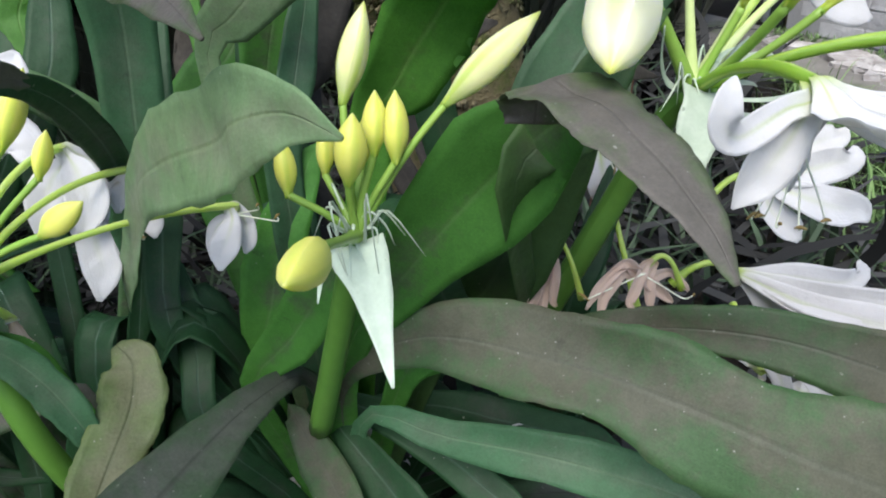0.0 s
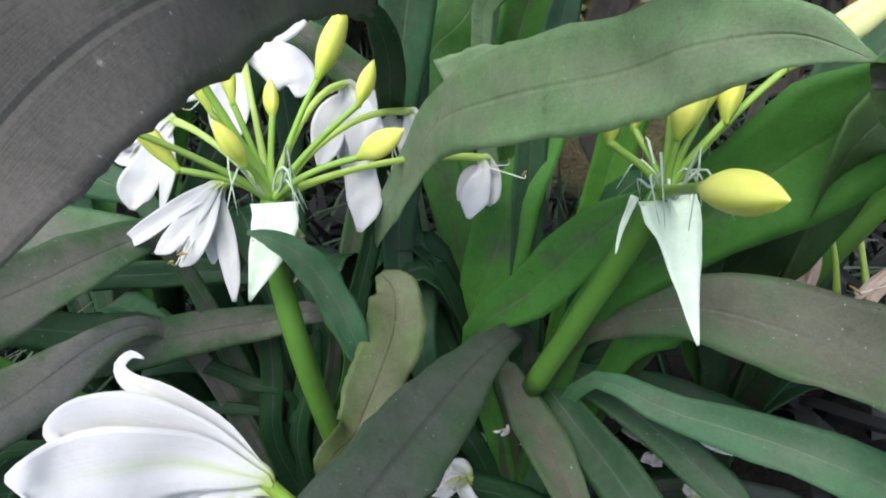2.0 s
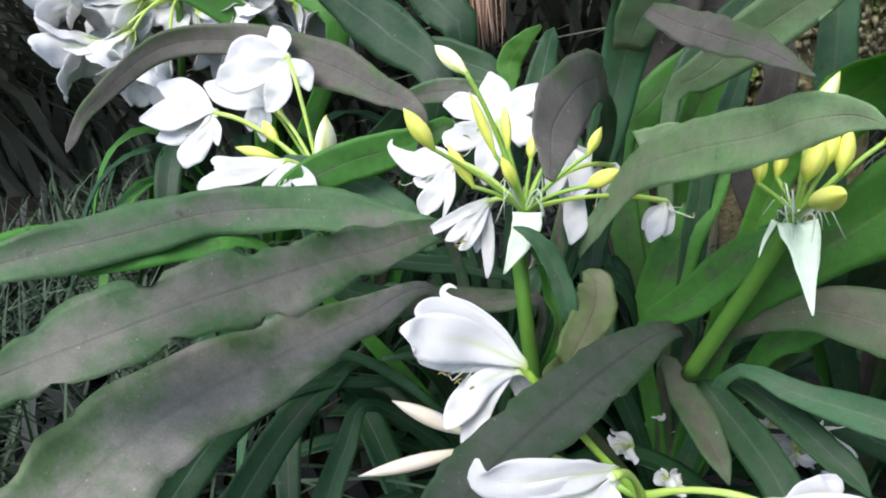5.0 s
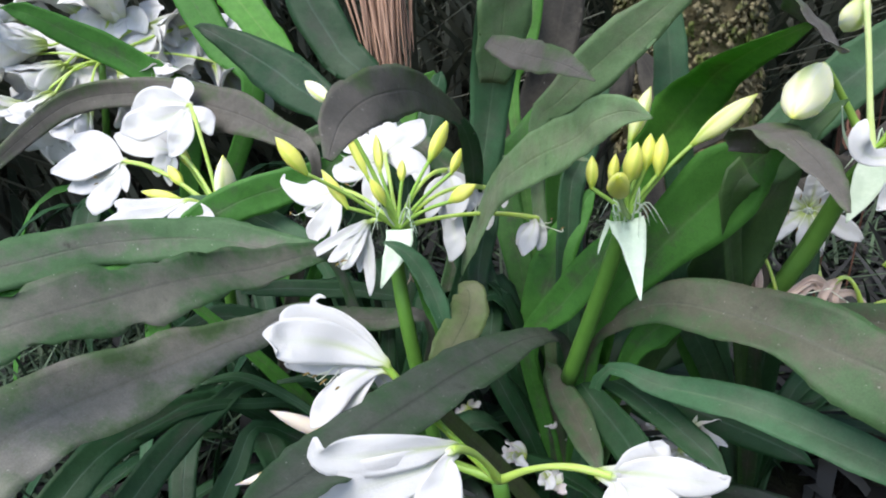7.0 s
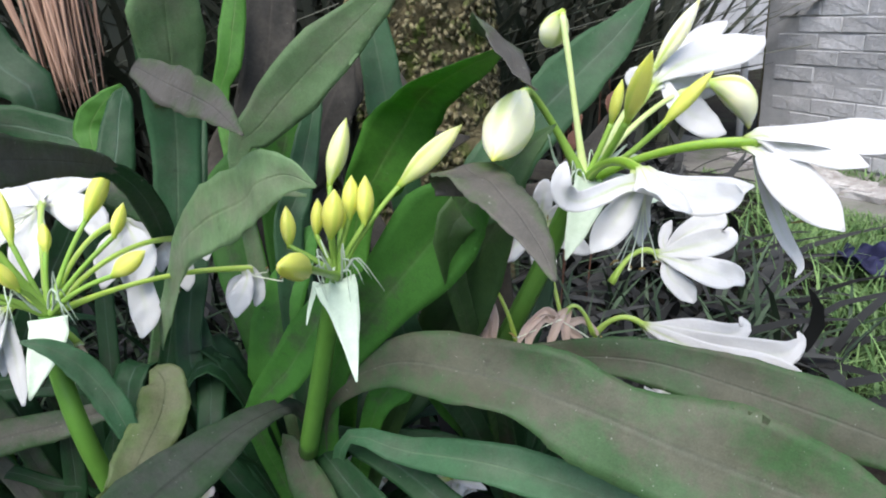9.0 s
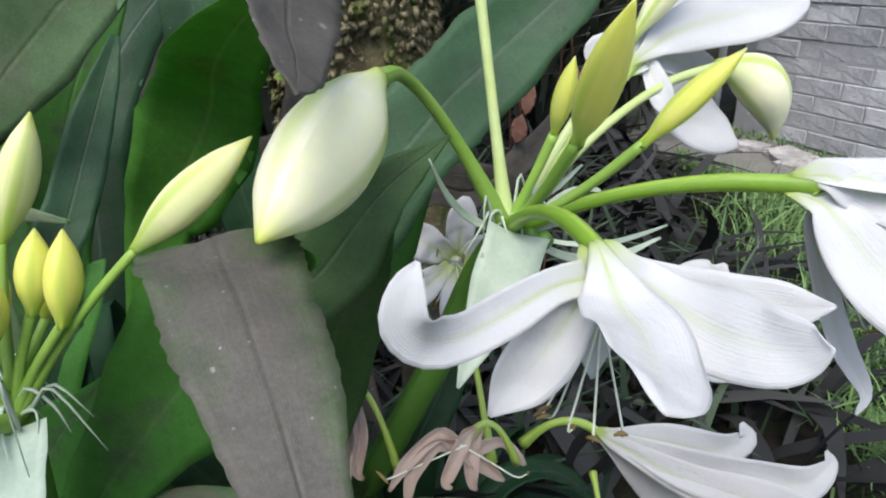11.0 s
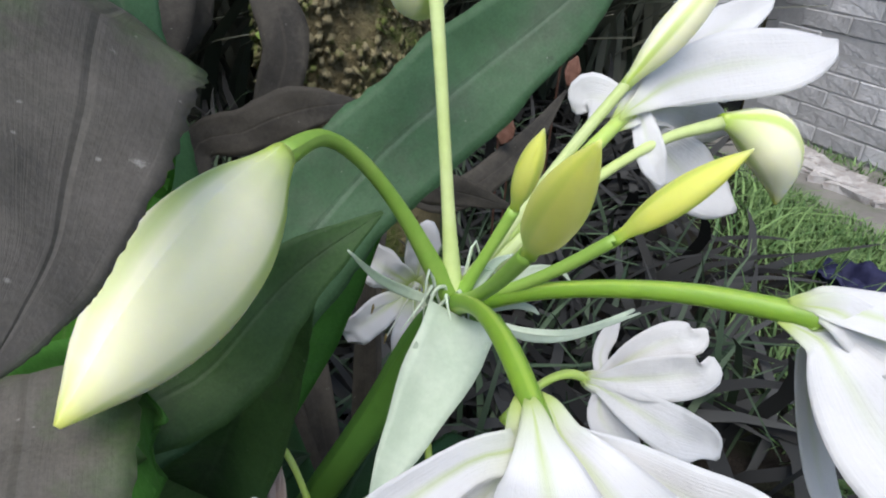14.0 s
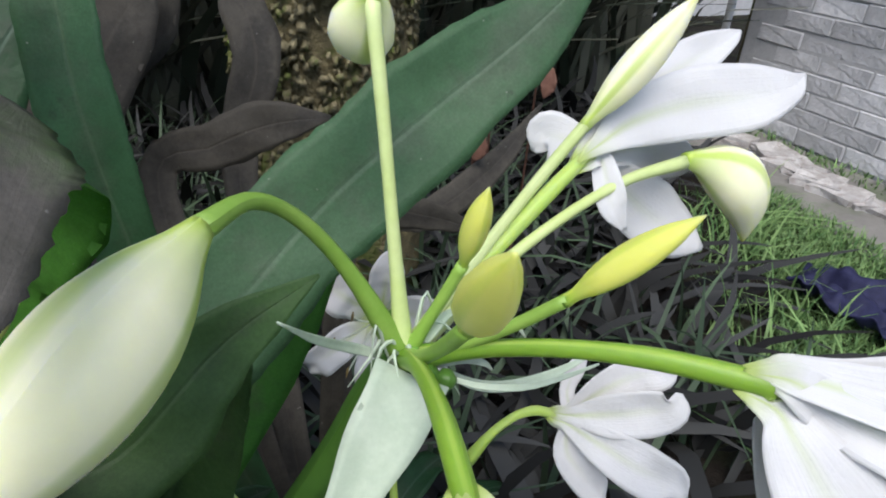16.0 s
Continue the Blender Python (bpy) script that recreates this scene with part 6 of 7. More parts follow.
bloom(lily_a, hub_a, (-0.017, 0.186, 0.582), [
    ([(-0.018, 0.185, 0.580, 0.0037), (-0.004, 0.182, 0.575, 0.0095), (0.002, 0.176, 0.565, 0.0085), (0.004, 0.171, 0.556, 0.0016)], (-0.03, -0.87, 0.50)),
    ([(-0.020, 0.185, 0.579, 0.0037), (-0.030, 0.183, 0.576, 0.0106), (-0.038, 0.178, 0.567, 0.0095), (-0.043, 0.172, 0.555, 0.0016)], (-0.03, -0.87, 0.50)),
    ([(-0.021, 0.180, 0.580, 0.0037), (-0.021, 0.169, 0.561, 0.0105), (-0.021, 0.158, 0.542, 0.0095), (-0.022, 0.152, 0.532, 0.0016)], (-0.03, -0.87, 0.50)),
], stamens=[((-0.034, 0.174, 0.560), (-0.041, 0.160, 0.534)), ((-0.034, 0.174, 0.560), (-0.031, 0.158, 0.531)), ((-0.031, 0.174, 0.559), (-0.025, 0.161, 0.536))], stem=0.0026, rise=0.02)
bloom(lily_a, hub_a, (0.044, 0.161, 0.541), [
    ([(0.043, 0.160, 0.539, 0.0037), (0.037, 0.146, 0.525, 0.0105), (0.027, 0.134, 0.513, 0.0125), (0.021, 0.127, 0.500, 0.0021)], (-0.03, -0.87, 0.50)),
    ([(0.041, 0.160, 0.539, 0.0037), (0.028, 0.154, 0.528, 0.0074), (0.020, 0.148, 0.517, 0.0053), (0.016, 0.144, 0.510, 0.0016)], (-0.03, -0.87, 0.50)),
    ([(0.047, 0.164, 0.537, 0.0037), (0.051, 0.161, 0.521, 0.0086), (0.049, 0.153, 0.507, 0.0075), (0.044, 0.148, 0.499, 0.0016)], (-0.03, -0.87, 0.50)),
], stamens=[((0.044, 0.157, 0.534), (0.078, 0.149, 0.522)), ((0.044, 0.157, 0.534), (0.065, 0.156, 0.534))], stem=0.0026, rise=0.012)
bloom(lily_e, hub_e, (-0.615, 0.417, 0.629), [
    ([(-0.621, 0.417, 0.628, 0.0067), (-0.661, 0.426, 0.631, 0.0257), (-0.705, 0.430, 0.625, 0.0286), (-0.756, 0.434, 0.620, 0.0034)], (-0.03, -0.87, 0.50)),
    ([(-0.624, 0.424, 0.630, 0.0068), (-0.656, 0.441, 0.648, 0.0245), (-0.692, 0.455, 0.660, 0.0260), (-0.729, 0.469, 0.672, 0.0034)], (-0.03, -0.87, 0.50)),
    ([(-0.618, 0.412, 0.625, 0.0060), (-0.634, 0.392, 0.594, 0.0187), (-0.656, 0.378, 0.569, 0.0227), (-0.663, 0.368, 0.551, 0.0033)], (-0.03, -0.87, 0.50)),
    ([(-0.615, 0.412, 0.625, 0.0047), (-0.611, 0.399, 0.608, 0.0087), (-0.610, 0.391, 0.594, 0.0093), (-0.608, 0.384, 0.582, 0.0020)], (-0.03, -0.87, 0.50)),
    ([(-0.624, 0.422, 0.626, 0.0061), (-0.661, 0.424, 0.608, 0.0233), (-0.702, 0.430, 0.596, 0.0236), (-0.733, 0.431, 0.586, 0.0035)], (-0.03, -0.87, 0.50)),
], "white flower on an arching stalk", stamens=[((-0.627, 0.398, 0.615), (-0.645, 0.382, 0.607)), ((-0.627, 0.398, 0.615), (-0.649, 0.378, 0.598))], stem=0.0036, rise=0.02)
bloom(lily_e, hub_e, (-0.463, 0.271, 0.583), [
    ([(-0.467, 0.270, 0.582, 0.0052), (-0.501, 0.268, 0.576, 0.0152), (-0.542, 0.269, 0.575, 0.0163), (-0.568, 0.274, 0.583, 0.0105), (-0.574, 0.273, 0.581, 0.0017)], (-0.03, -0.87, 0.50)),
    ([(-0.469, 0.269, 0.580, 0.0052), (-0.512, 0.258, 0.568, 0.0127), (-0.550, 0.252, 0.566, 0.0149), (-0.576, 0.244, 0.560, 0.0114), (-0.588, 0.240, 0.553, 0.0023)], (-0.03, -0.87, 0.50)),
    ([(-0.462, 0.263, 0.579, 0.0046), (-0.467, 0.248, 0.563, 0.0172), (-0.472, 0.233, 0.548, 0.0194), (-0.475, 0.225, 0.533, 0.0028)], (-0.03, -0.87, 0.50)),
    ([(-0.458, 0.263, 0.580, 0.0046), (-0.438, 0.248, 0.565, 0.0149), (-0.423, 0.235, 0.554, 0.0125), (-0.411, 0.231, 0.547, 0.0023)], (-0.03, -0.87, 0.50)),
    ([(-0.462, 0.268, 0.578, 0.0047), (-0.450, 0.256, 0.557, 0.0152), (-0.448, 0.245, 0.540, 0.0117), (-0.449, 0.240, 0.529, 0.0023)], (-0.03, -0.87, 0.50)),
], "white flower nodding over a bronze leaf", stamens=[((-0.463, 0.252, 0.571), (-0.468, 0.225, 0.553)), ((-0.461, 0.252, 0.571), (-0.459, 0.223, 0.551)), ((-0.461, 0.252, 0.571), (-0.454, 0.224, 0.553))], stem=0.003, rise=0.006)
bloom(lily_e, hub_e, (-0.516, 0.397, 0.640), [
    ([(-0.519, 0.396, 0.638, 0.0059), (-0.536, 0.392, 0.629, 0.0144), (-0.547, 0.386, 0.618, 0.0131), (-0.547, 0.378, 0.604, 0.0026)], (-0.03, -0.87, 0.50)),
    ([(-0.516, 0.396, 0.638, 0.0059), (-0.522, 0.381, 0.621, 0.0117), (-0.526, 0.373, 0.607, 0.0104), (-0.523, 0.363, 0.590, 0.0026)], (-0.03, -0.87, 0.50)),
    ([(-0.520, 0.404, 0.642, 0.0059), (-0.559, 0.415, 0.648, 0.0225), (-0.603, 0.434, 0.659, 0.0242), (-0.641, 0.454, 0.671, 0.0034)], (-0.03, -0.87, 0.50)),
    ([(-0.518, 0.406, 0.645, 0.0059), (-0.538, 0.427, 0.671, 0.0238), (-0.568, 0.453, 0.694, 0.0242), (-0.598, 0.475, 0.711, 0.0034)], (-0.03, -0.87, 0.50)),
], "white flower nodding behind the buds", stem=0.003, rise=0.02)
bloom(lily_e, hub_e, (-0.468, 0.370, 0.714), [
    ([(-0.473, 0.369, 0.709, 0.0081), (-0.517, 0.364, 0.697, 0.0243), (-0.558, 0.361, 0.690, 0.0252), (-0.582, 0.358, 0.682, 0.0036)], (0.01, -0.95, 0.30)),
    ([(-0.475, 0.375, 0.714, 0.0081), (-0.510, 0.384, 0.725, 0.0218), (-0.542, 0.388, 0.724, 0.0219), (-0.573, 0.389, 0.710, 0.0037)], (0.01, -0.95, 0.30)),
    ([(-0.464, 0.363, 0.709, 0.0072), (-0.449, 0.355, 0.698, 0.0161), (-0.441, 0.350, 0.684, 0.0143), (-0.435, 0.345, 0.668, 0.0027)], (0.01, -0.95, 0.30)),
    ([(-0.470, 0.363, 0.708, 0.0072), (-0.481, 0.347, 0.676, 0.0214), (-0.492, 0.340, 0.654, 0.0161), (-0.504, 0.336, 0.641, 0.0027)], (0.01, -0.95, 0.30)),
    ([(-0.471, 0.382, 0.719, 0.0073), (-0.485, 0.397, 0.734, 0.0202), (-0.493, 0.407, 0.747, 0.0166), (-0.501, 0.415, 0.757, 0.0028)], (0.01, -0.95, 0.30)),
], "white flower open above a bronze leaf", stem=0.003, rise=0.02)
bloom(lily_g, hub_g, (-1.037, 0.976, 0.896), [
    ([(-1.044, 0.976, 0.894, 0.0110), (-1.060, 0.951, 0.884, 0.0297), (-1.082, 0.935, 0.868, 0.0268), (-1.100, 0.930, 0.851, 0.0040)], (0.01, -0.95, 0.30)),
    ([(-1.030, 0.975, 0.893, 0.0110), (-0.993, 0.951, 0.881, 0.0270), (-0.964, 0.935, 0.861, 0.0268), (-0.950, 0.927, 0.836, 0.0040)], (0.01, -0.95, 0.30)),
    ([(-1.031, 0.963, 0.887, 0.0109), (-1.026, 0.934, 0.861, 0.0322), (-1.025, 0.915, 0.835, 0.0293), (-1.021, 0.909, 0.814, 0.0040)], (0.01, -0.95, 0.30)),
    ([(-1.042, 0.989, 0.902, 0.0110), (-1.039, 1.005, 0.920, 0.0305), (-1.038, 1.022, 0.939, 0.0279), (-1.031, 1.027, 0.955, 0.0042)], (0.01, -0.95, 0.30)),
], stem=0.0035, rise=0.02)
bloom(lily_g, hub_g, (-0.941, 0.974, 0.885), [
    ([(-0.948, 0.974, 0.883, 0.0110), (-0.966, 0.949, 0.874, 0.0297), (-0.989, 0.933, 0.858, 0.0268), (-1.006, 0.928, 0.841, 0.0040)], (0.01, -0.95, 0.30)),
    ([(-0.935, 0.973, 0.882, 0.0110), (-0.899, 0.949, 0.871, 0.0270), (-0.871, 0.933, 0.850, 0.0268), (-0.857, 0.925, 0.826, 0.0040)], (0.01, -0.95, 0.30)),
    ([(-0.936, 0.961, 0.877, 0.0109), (-0.933, 0.932, 0.850, 0.0322), (-0.932, 0.913, 0.825, 0.0293), (-0.928, 0.907, 0.804, 0.0040)], (0.01, -0.95, 0.30)),
    ([(-0.947, 0.987, 0.891, 0.0110), (-0.942, 1.003, 0.910, 0.0305), (-0.941, 1.020, 0.929, 0.0279), (-0.934, 1.025, 0.944, 0.0042)], (0.01, -0.95, 0.30)),
], stem=0.0035, rise=0.02)
bloom(lily_g, hub_g, (-0.836, 0.986, 0.916), [
    ([(-0.843, 0.985, 0.914, 0.0110), (-0.862, 0.961, 0.904, 0.0297), (-0.885, 0.944, 0.888, 0.0268), (-0.903, 0.939, 0.871, 0.0040)], (0.01, -0.95, 0.30)),
    ([(-0.829, 0.985, 0.913, 0.0110), (-0.794, 0.961, 0.901, 0.0270), (-0.767, 0.944, 0.880, 0.0268), (-0.753, 0.936, 0.856, 0.0040)], (0.01, -0.95, 0.30)),
    ([(-0.831, 0.972, 0.907, 0.0109), (-0.829, 0.943, 0.880, 0.0322), (-0.829, 0.924, 0.855, 0.0293), (-0.825, 0.918, 0.834, 0.0040)], (0.01, -0.95, 0.30)),
    ([(-0.840, 0.998, 0.922, 0.0110), (-0.835, 1.015, 0.941, 0.0305), (-0.833, 1.031, 0.960, 0.0279), (-0.826, 1.036, 0.975, 0.0042)], (0.01, -0.95, 0.30)),
], stem=0.0035, rise=0.02)
bloom(lily_g, hub_g, (-0.760, 0.975, 0.880), [
    ([(-0.768, 0.974, 0.878, 0.0110), (-0.788, 0.950, 0.868, 0.0297), (-0.811, 0.934, 0.852, 0.0268), (-0.829, 0.929, 0.835, 0.0040)], (0.01, -0.95, 0.30)),
    ([(-0.754, 0.974, 0.876, 0.0110), (-0.720, 0.950, 0.865, 0.0270), (-0.693, 0.934, 0.845, 0.0268), (-0.679, 0.926, 0.821, 0.0040)], (0.01, -0.95, 0.30)),
    ([(-0.757, 0.962, 0.871, 0.0109), (-0.755, 0.933, 0.845, 0.0322), (-0.756, 0.914, 0.819, 0.0293), (-0.752, 0.907, 0.799, 0.0040)], (0.01, -0.95, 0.30)),
    ([(-0.764, 0.987, 0.885, 0.0110), (-0.759, 1.004, 0.904, 0.0305), (-0.756, 1.020, 0.923, 0.0279), (-0.749, 1.025, 0.938, 0.0042)], (0.01, -0.95, 0.30)),
], stem=0.0035, rise=0.02)
bloom(lily_g, hub_g, (-0.671, 0.963, 0.837), [
    ([(-0.678, 0.962, 0.835, 0.0110), (-0.699, 0.938, 0.826, 0.0297), (-0.723, 0.922, 0.810, 0.0268), (-0.741, 0.917, 0.794, 0.0040)], (0.01, -0.95, 0.30)),
    ([(-0.664, 0.962, 0.834, 0.0110), (-0.632, 0.938, 0.823, 0.0270), (-0.605, 0.921, 0.803, 0.0268), (-0.591, 0.914, 0.779, 0.0040)], (0.01, -0.95, 0.30)),
    ([(-0.668, 0.950, 0.829, 0.0109), (-0.667, 0.921, 0.803, 0.0322), (-0.668, 0.902, 0.778, 0.0293), (-0.665, 0.895, 0.757, 0.0040)], (0.01, -0.95, 0.30)),
    ([(-0.674, 0.975, 0.842, 0.0110), (-0.668, 0.991, 0.861, 0.0305), (-0.665, 1.008, 0.879, 0.0279), (-0.658, 1.013, 0.895, 0.0042)], (0.01, -0.95, 0.30)),
], stem=0.0035, rise=0.02)
bloom(lily_g, hub_g, (-0.966, 0.945, 0.796), [
    ([(-0.973, 0.945, 0.794, 0.0110), (-0.990, 0.921, 0.785, 0.0297), (-1.012, 0.905, 0.770, 0.0268), (-1.030, 0.900, 0.753, 0.0040)], (0.01, -0.95, 0.30)),
    ([(-0.959, 0.945, 0.793, 0.0110), (-0.923, 0.921, 0.782, 0.0270), (-0.894, 0.904, 0.763, 0.0268), (-0.880, 0.897, 0.738, 0.0040)], (0.01, -0.95, 0.30)),
    ([(-0.960, 0.933, 0.788, 0.0109), (-0.956, 0.904, 0.763, 0.0322), (-0.955, 0.885, 0.738, 0.0293), (-0.952, 0.879, 0.717, 0.0040)], (0.01, -0.95, 0.30)),
    ([(-0.971, 0.958, 0.801, 0.0110), (-0.967, 0.974, 0.819, 0.0305), (-0.965, 0.990, 0.837, 0.0279), (-0.958, 0.995, 0.853, 0.0042)], (0.01, -0.95, 0.30)),
], stem=0.0035, rise=0.02)
bloom(lily_g, hub_g, (-0.874, 0.944, 0.788), [
    ([(-0.881, 0.944, 0.786, 0.0110), (-0.900, 0.920, 0.778, 0.0297), (-0.923, 0.904, 0.762, 0.0268), (-0.940, 0.898, 0.746, 0.0040)], (0.01, -0.95, 0.30)),
    ([(-0.868, 0.943, 0.785, 0.0110), (-0.832, 0.920, 0.775, 0.0270), (-0.805, 0.903, 0.755, 0.0268), (-0.791, 0.896, 0.731, 0.0040)], (0.01, -0.95, 0.30)),
    ([(-0.870, 0.931, 0.780, 0.0109), (-0.867, 0.903, 0.755, 0.0322), (-0.866, 0.884, 0.730, 0.0293), (-0.863, 0.878, 0.710, 0.0040)], (0.01, -0.95, 0.30)),
    ([(-0.879, 0.957, 0.793, 0.0110), (-0.874, 0.973, 0.811, 0.0305), (-0.872, 0.989, 0.830, 0.0279), (-0.865, 0.994, 0.845, 0.0042)], (0.01, -0.95, 0.30)),
], stem=0.0035, rise=0.02)
bloom(lily_g, hub_g, (-1.089, 0.923, 0.730), [
    ([(-1.096, 0.922, 0.728, 0.0110), (-1.112, 0.898, 0.721, 0.0297), (-1.134, 0.883, 0.705, 0.0268), (-1.151, 0.877, 0.689, 0.0040)], (0.01, -0.95, 0.30)),
    ([(-1.083, 0.922, 0.727, 0.0110), (-1.045, 0.899, 0.718, 0.0270), (-1.016, 0.882, 0.698, 0.0268), (-1.002, 0.875, 0.674, 0.0040)], (0.01, -0.95, 0.30)),
    ([(-1.083, 0.910, 0.722, 0.0109), (-1.078, 0.881, 0.698, 0.0322), (-1.076, 0.863, 0.674, 0.0293), (-1.073, 0.856, 0.653, 0.0040)], (0.01, -0.95, 0.30)),
    ([(-1.095, 0.935, 0.735, 0.0110), (-1.092, 0.951, 0.752, 0.0305), (-1.092, 0.967, 0.770, 0.0279), (-1.085, 0.972, 0.786, 0.0042)], (0.01, -0.95, 0.30)),
], stem=0.0035, rise=0.02)
bloom(lily_g, hub_g, (-1.017, 0.926, 0.737), [
    ([(-1.024, 0.925, 0.735, 0.0110), (-1.041, 0.902, 0.728, 0.0297), (-1.063, 0.886, 0.712, 0.0268), (-1.081, 0.881, 0.696, 0.0040)], (0.01, -0.95, 0.30)),
    ([(-1.011, 0.925, 0.734, 0.0110), (-0.974, 0.902, 0.725, 0.0270), (-0.945, 0.885, 0.705, 0.0268), (-0.931, 0.878, 0.681, 0.0040)], (0.01, -0.95, 0.30)),
    ([(-1.012, 0.913, 0.730, 0.0109), (-1.007, 0.885, 0.705, 0.0322), (-1.006, 0.866, 0.680, 0.0293), (-1.002, 0.860, 0.660, 0.0040)], (0.01, -0.95, 0.30)),
    ([(-1.023, 0.938, 0.742, 0.0110), (-1.019, 0.954, 0.760, 0.0305), (-1.018, 0.970, 0.778, 0.0279), (-1.011, 0.976, 0.793, 0.0042)], (0.01, -0.95, 0.30)),
], stem=0.0035, rise=0.02)
bloom(lily_g, hub_g, (-0.544, 0.977, 0.875), [
    ([(-0.551, 0.976, 0.873, 0.0110), (-0.574, 0.952, 0.864, 0.0297), (-0.599, 0.936, 0.847, 0.0268), (-0.616, 0.930, 0.831, 0.0040)], (0.01, -0.95, 0.30)),
    ([(-0.537, 0.976, 0.872, 0.0110), (-0.506, 0.952, 0.861, 0.0270), (-0.481, 0.935, 0.840, 0.0268), (-0.467, 0.928, 0.816, 0.0040)], (0.01, -0.95, 0.30)),
    ([(-0.541, 0.964, 0.866, 0.0109), (-0.543, 0.934, 0.840, 0.0322), (-0.545, 0.916, 0.815, 0.0293), (-0.541, 0.909, 0.794, 0.0040)], (0.01, -0.95, 0.30)),
    ([(-0.546, 0.989, 0.881, 0.0110), (-0.540, 1.005, 0.899, 0.0305), (-0.535, 1.022, 0.918, 0.0279), (-0.528, 1.027, 0.933, 0.0042)], (0.01, -0.95, 0.30)),
], stem=0.0035, rise=0.02)
bloom(lily_c, (0.300, 0.005, 0.453), (0.281, 0.031, 0.511), [
    ([(0.279, 0.030, 0.507, 0.0034), (0.264, 0.023, 0.484, 0.0060), (0.247, 0.016, 0.459, 0.0040), (0.241, 0.015, 0.452, 0.0013)], (-0.25, -0.91, 0.34)),
    ([(0.280, 0.030, 0.507, 0.0034), (0.268, 0.020, 0.480, 0.0060), (0.256, 0.013, 0.457, 0.0040), (0.251, 0.011, 0.450, 0.0013)], (-0.25, -0.91, 0.34)),
    ([(0.282, 0.029, 0.506, 0.0034), (0.275, 0.018, 0.479, 0.0060), (0.265, 0.010, 0.456, 0.0040), (0.266, 0.006, 0.447, 0.0013)], (-0.25, -0.91, 0.34)),
    ([(0.283, 0.029, 0.506, 0.0034), (0.280, 0.017, 0.482, 0.0053), (0.273, 0.009, 0.461, 0.0040), (0.276, 0.006, 0.453, 0.0013)], (-0.25, -0.91, 0.34)),
], "shrivelled tan spent flower", mat=SHRIVEL, stem=0.002, rise=0.02, fold=0.9, wave=0.4)
bloom(lily_c, (0.371, -0.033, 0.463), (0.343, -0.022, 0.488), [
    ([(0.339, -0.021, 0.487, 0.0032), (0.317, -0.020, 0.489, 0.0052), (0.301, -0.024, 0.475, 0.0051), (0.293, -0.032, 0.453, 0.0019)], (-0.25, -0.91, 0.34)),
    ([(0.341, -0.021, 0.488, 0.0032), (0.322, -0.019, 0.496, 0.0052), (0.299, -0.021, 0.483, 0.0045), (0.285, -0.025, 0.467, 0.0013)], (-0.25, -0.91, 0.34)),
    ([(0.342, -0.022, 0.486, 0.0032), (0.328, -0.027, 0.478, 0.0052), (0.321, -0.031, 0.467, 0.0039), (0.323, -0.035, 0.462, 0.0013)], (-0.25, -0.91, 0.34)),
    ([(0.344, -0.023, 0.486, 0.0032), (0.339, -0.029, 0.475, 0.0052), (0.337, -0.035, 0.464, 0.0039), (0.339, -0.038, 0.457, 0.0013)], (-0.25, -0.91, 0.34)),
    ([(0.346, -0.024, 0.485, 0.0032), (0.353, -0.030, 0.473, 0.0052), (0.354, -0.034, 0.462, 0.0039), (0.359, -0.038, 0.457, 0.0013)], (-0.25, -0.91, 0.34)),
    ([(0.349, -0.022, 0.485, 0.0033), (0.363, -0.025, 0.478, 0.0039), (0.372, -0.032, 0.468, 0.0033), (0.376, -0.035, 0.461, 0.0013)], (-0.25, -0.91, 0.34)),
], "tangled tan spent flower", stamens=[((0.333, -0.025, 0.487), (0.365, -0.043, 0.462)), ((0.339, -0.027, 0.486), (0.285, -0.026, 0.478))], mat=SHRIVEL, stem=0.002, rise=0.02, fold=0.9, wave=0.4)
bloom(lily_c, (0.440, -0.024, 0.419), (0.421, -0.066, 0.411), [
    ([(0.422, -0.067, 0.409, 0.0039), (0.433, -0.081, 0.395, 0.0078), (0.436, -0.094, 0.377, 0.0077), (0.426, -0.096, 0.364, 0.0058), (0.418, -0.094, 0.363, 0.0013)], (-0.25, -0.91, 0.34)),
    ([(0.425, -0.068, 0.408, 0.0039), (0.449, -0.074, 0.394, 0.0059), (0.474, -0.084, 0.371, 0.0093), (0.488, -0.098, 0.345, 0.0066), (0.495, -0.104, 0.332, 0.0013)], (-0.25, -0.91, 0.34)),
], "limp white petals under a leaf", stem=0.002, rise=0.0)

SPRIG_AT = (0.405, 0.880, 0.584)
RED_AT = [(0.671, 0.499, 0.579), (0.738, 0.487, 0.603), (0.583, 0.363, 0.574)]
TRUNK = (0.555, 0.993, 0.17)
FIB_TOP, FIB_END = (-0.186, 0.863, 0.977), (-0.167, 0.712, 0.674)
FALLEN = [(0.053, 0.126, 0.232), (0.085, 0.145, 0.215), (0.110, 0.120, 0.190), (0.000, 0.070, 0.220), (0.267, 0.312, 0.098), (0.200, 0.260, 0.110), (0.150, 0.200, 0.130), (0.475, -0.039, 0.326), (0.531, -0.070, 0.296), (0.230, 0.065, 0.239), (0.111, 0.095, 0.270), (0.248, 0.122, 0.163), (0.559, -0.037, 0.220), (0.024, -0.020, 0.250), (0.223, 0.088, 0.200), (0.213, -0.004, 0.220), (0.209, 0.135, 0.200), (0.048, 0.139, 0.220), (0.124, 0.187, 0.200), (0.163, 0.166, 0.200), (0.267, 0.095, 0.200), (-0.065, 0.152, 0.250), (0.254, 0.098, 0.200)]

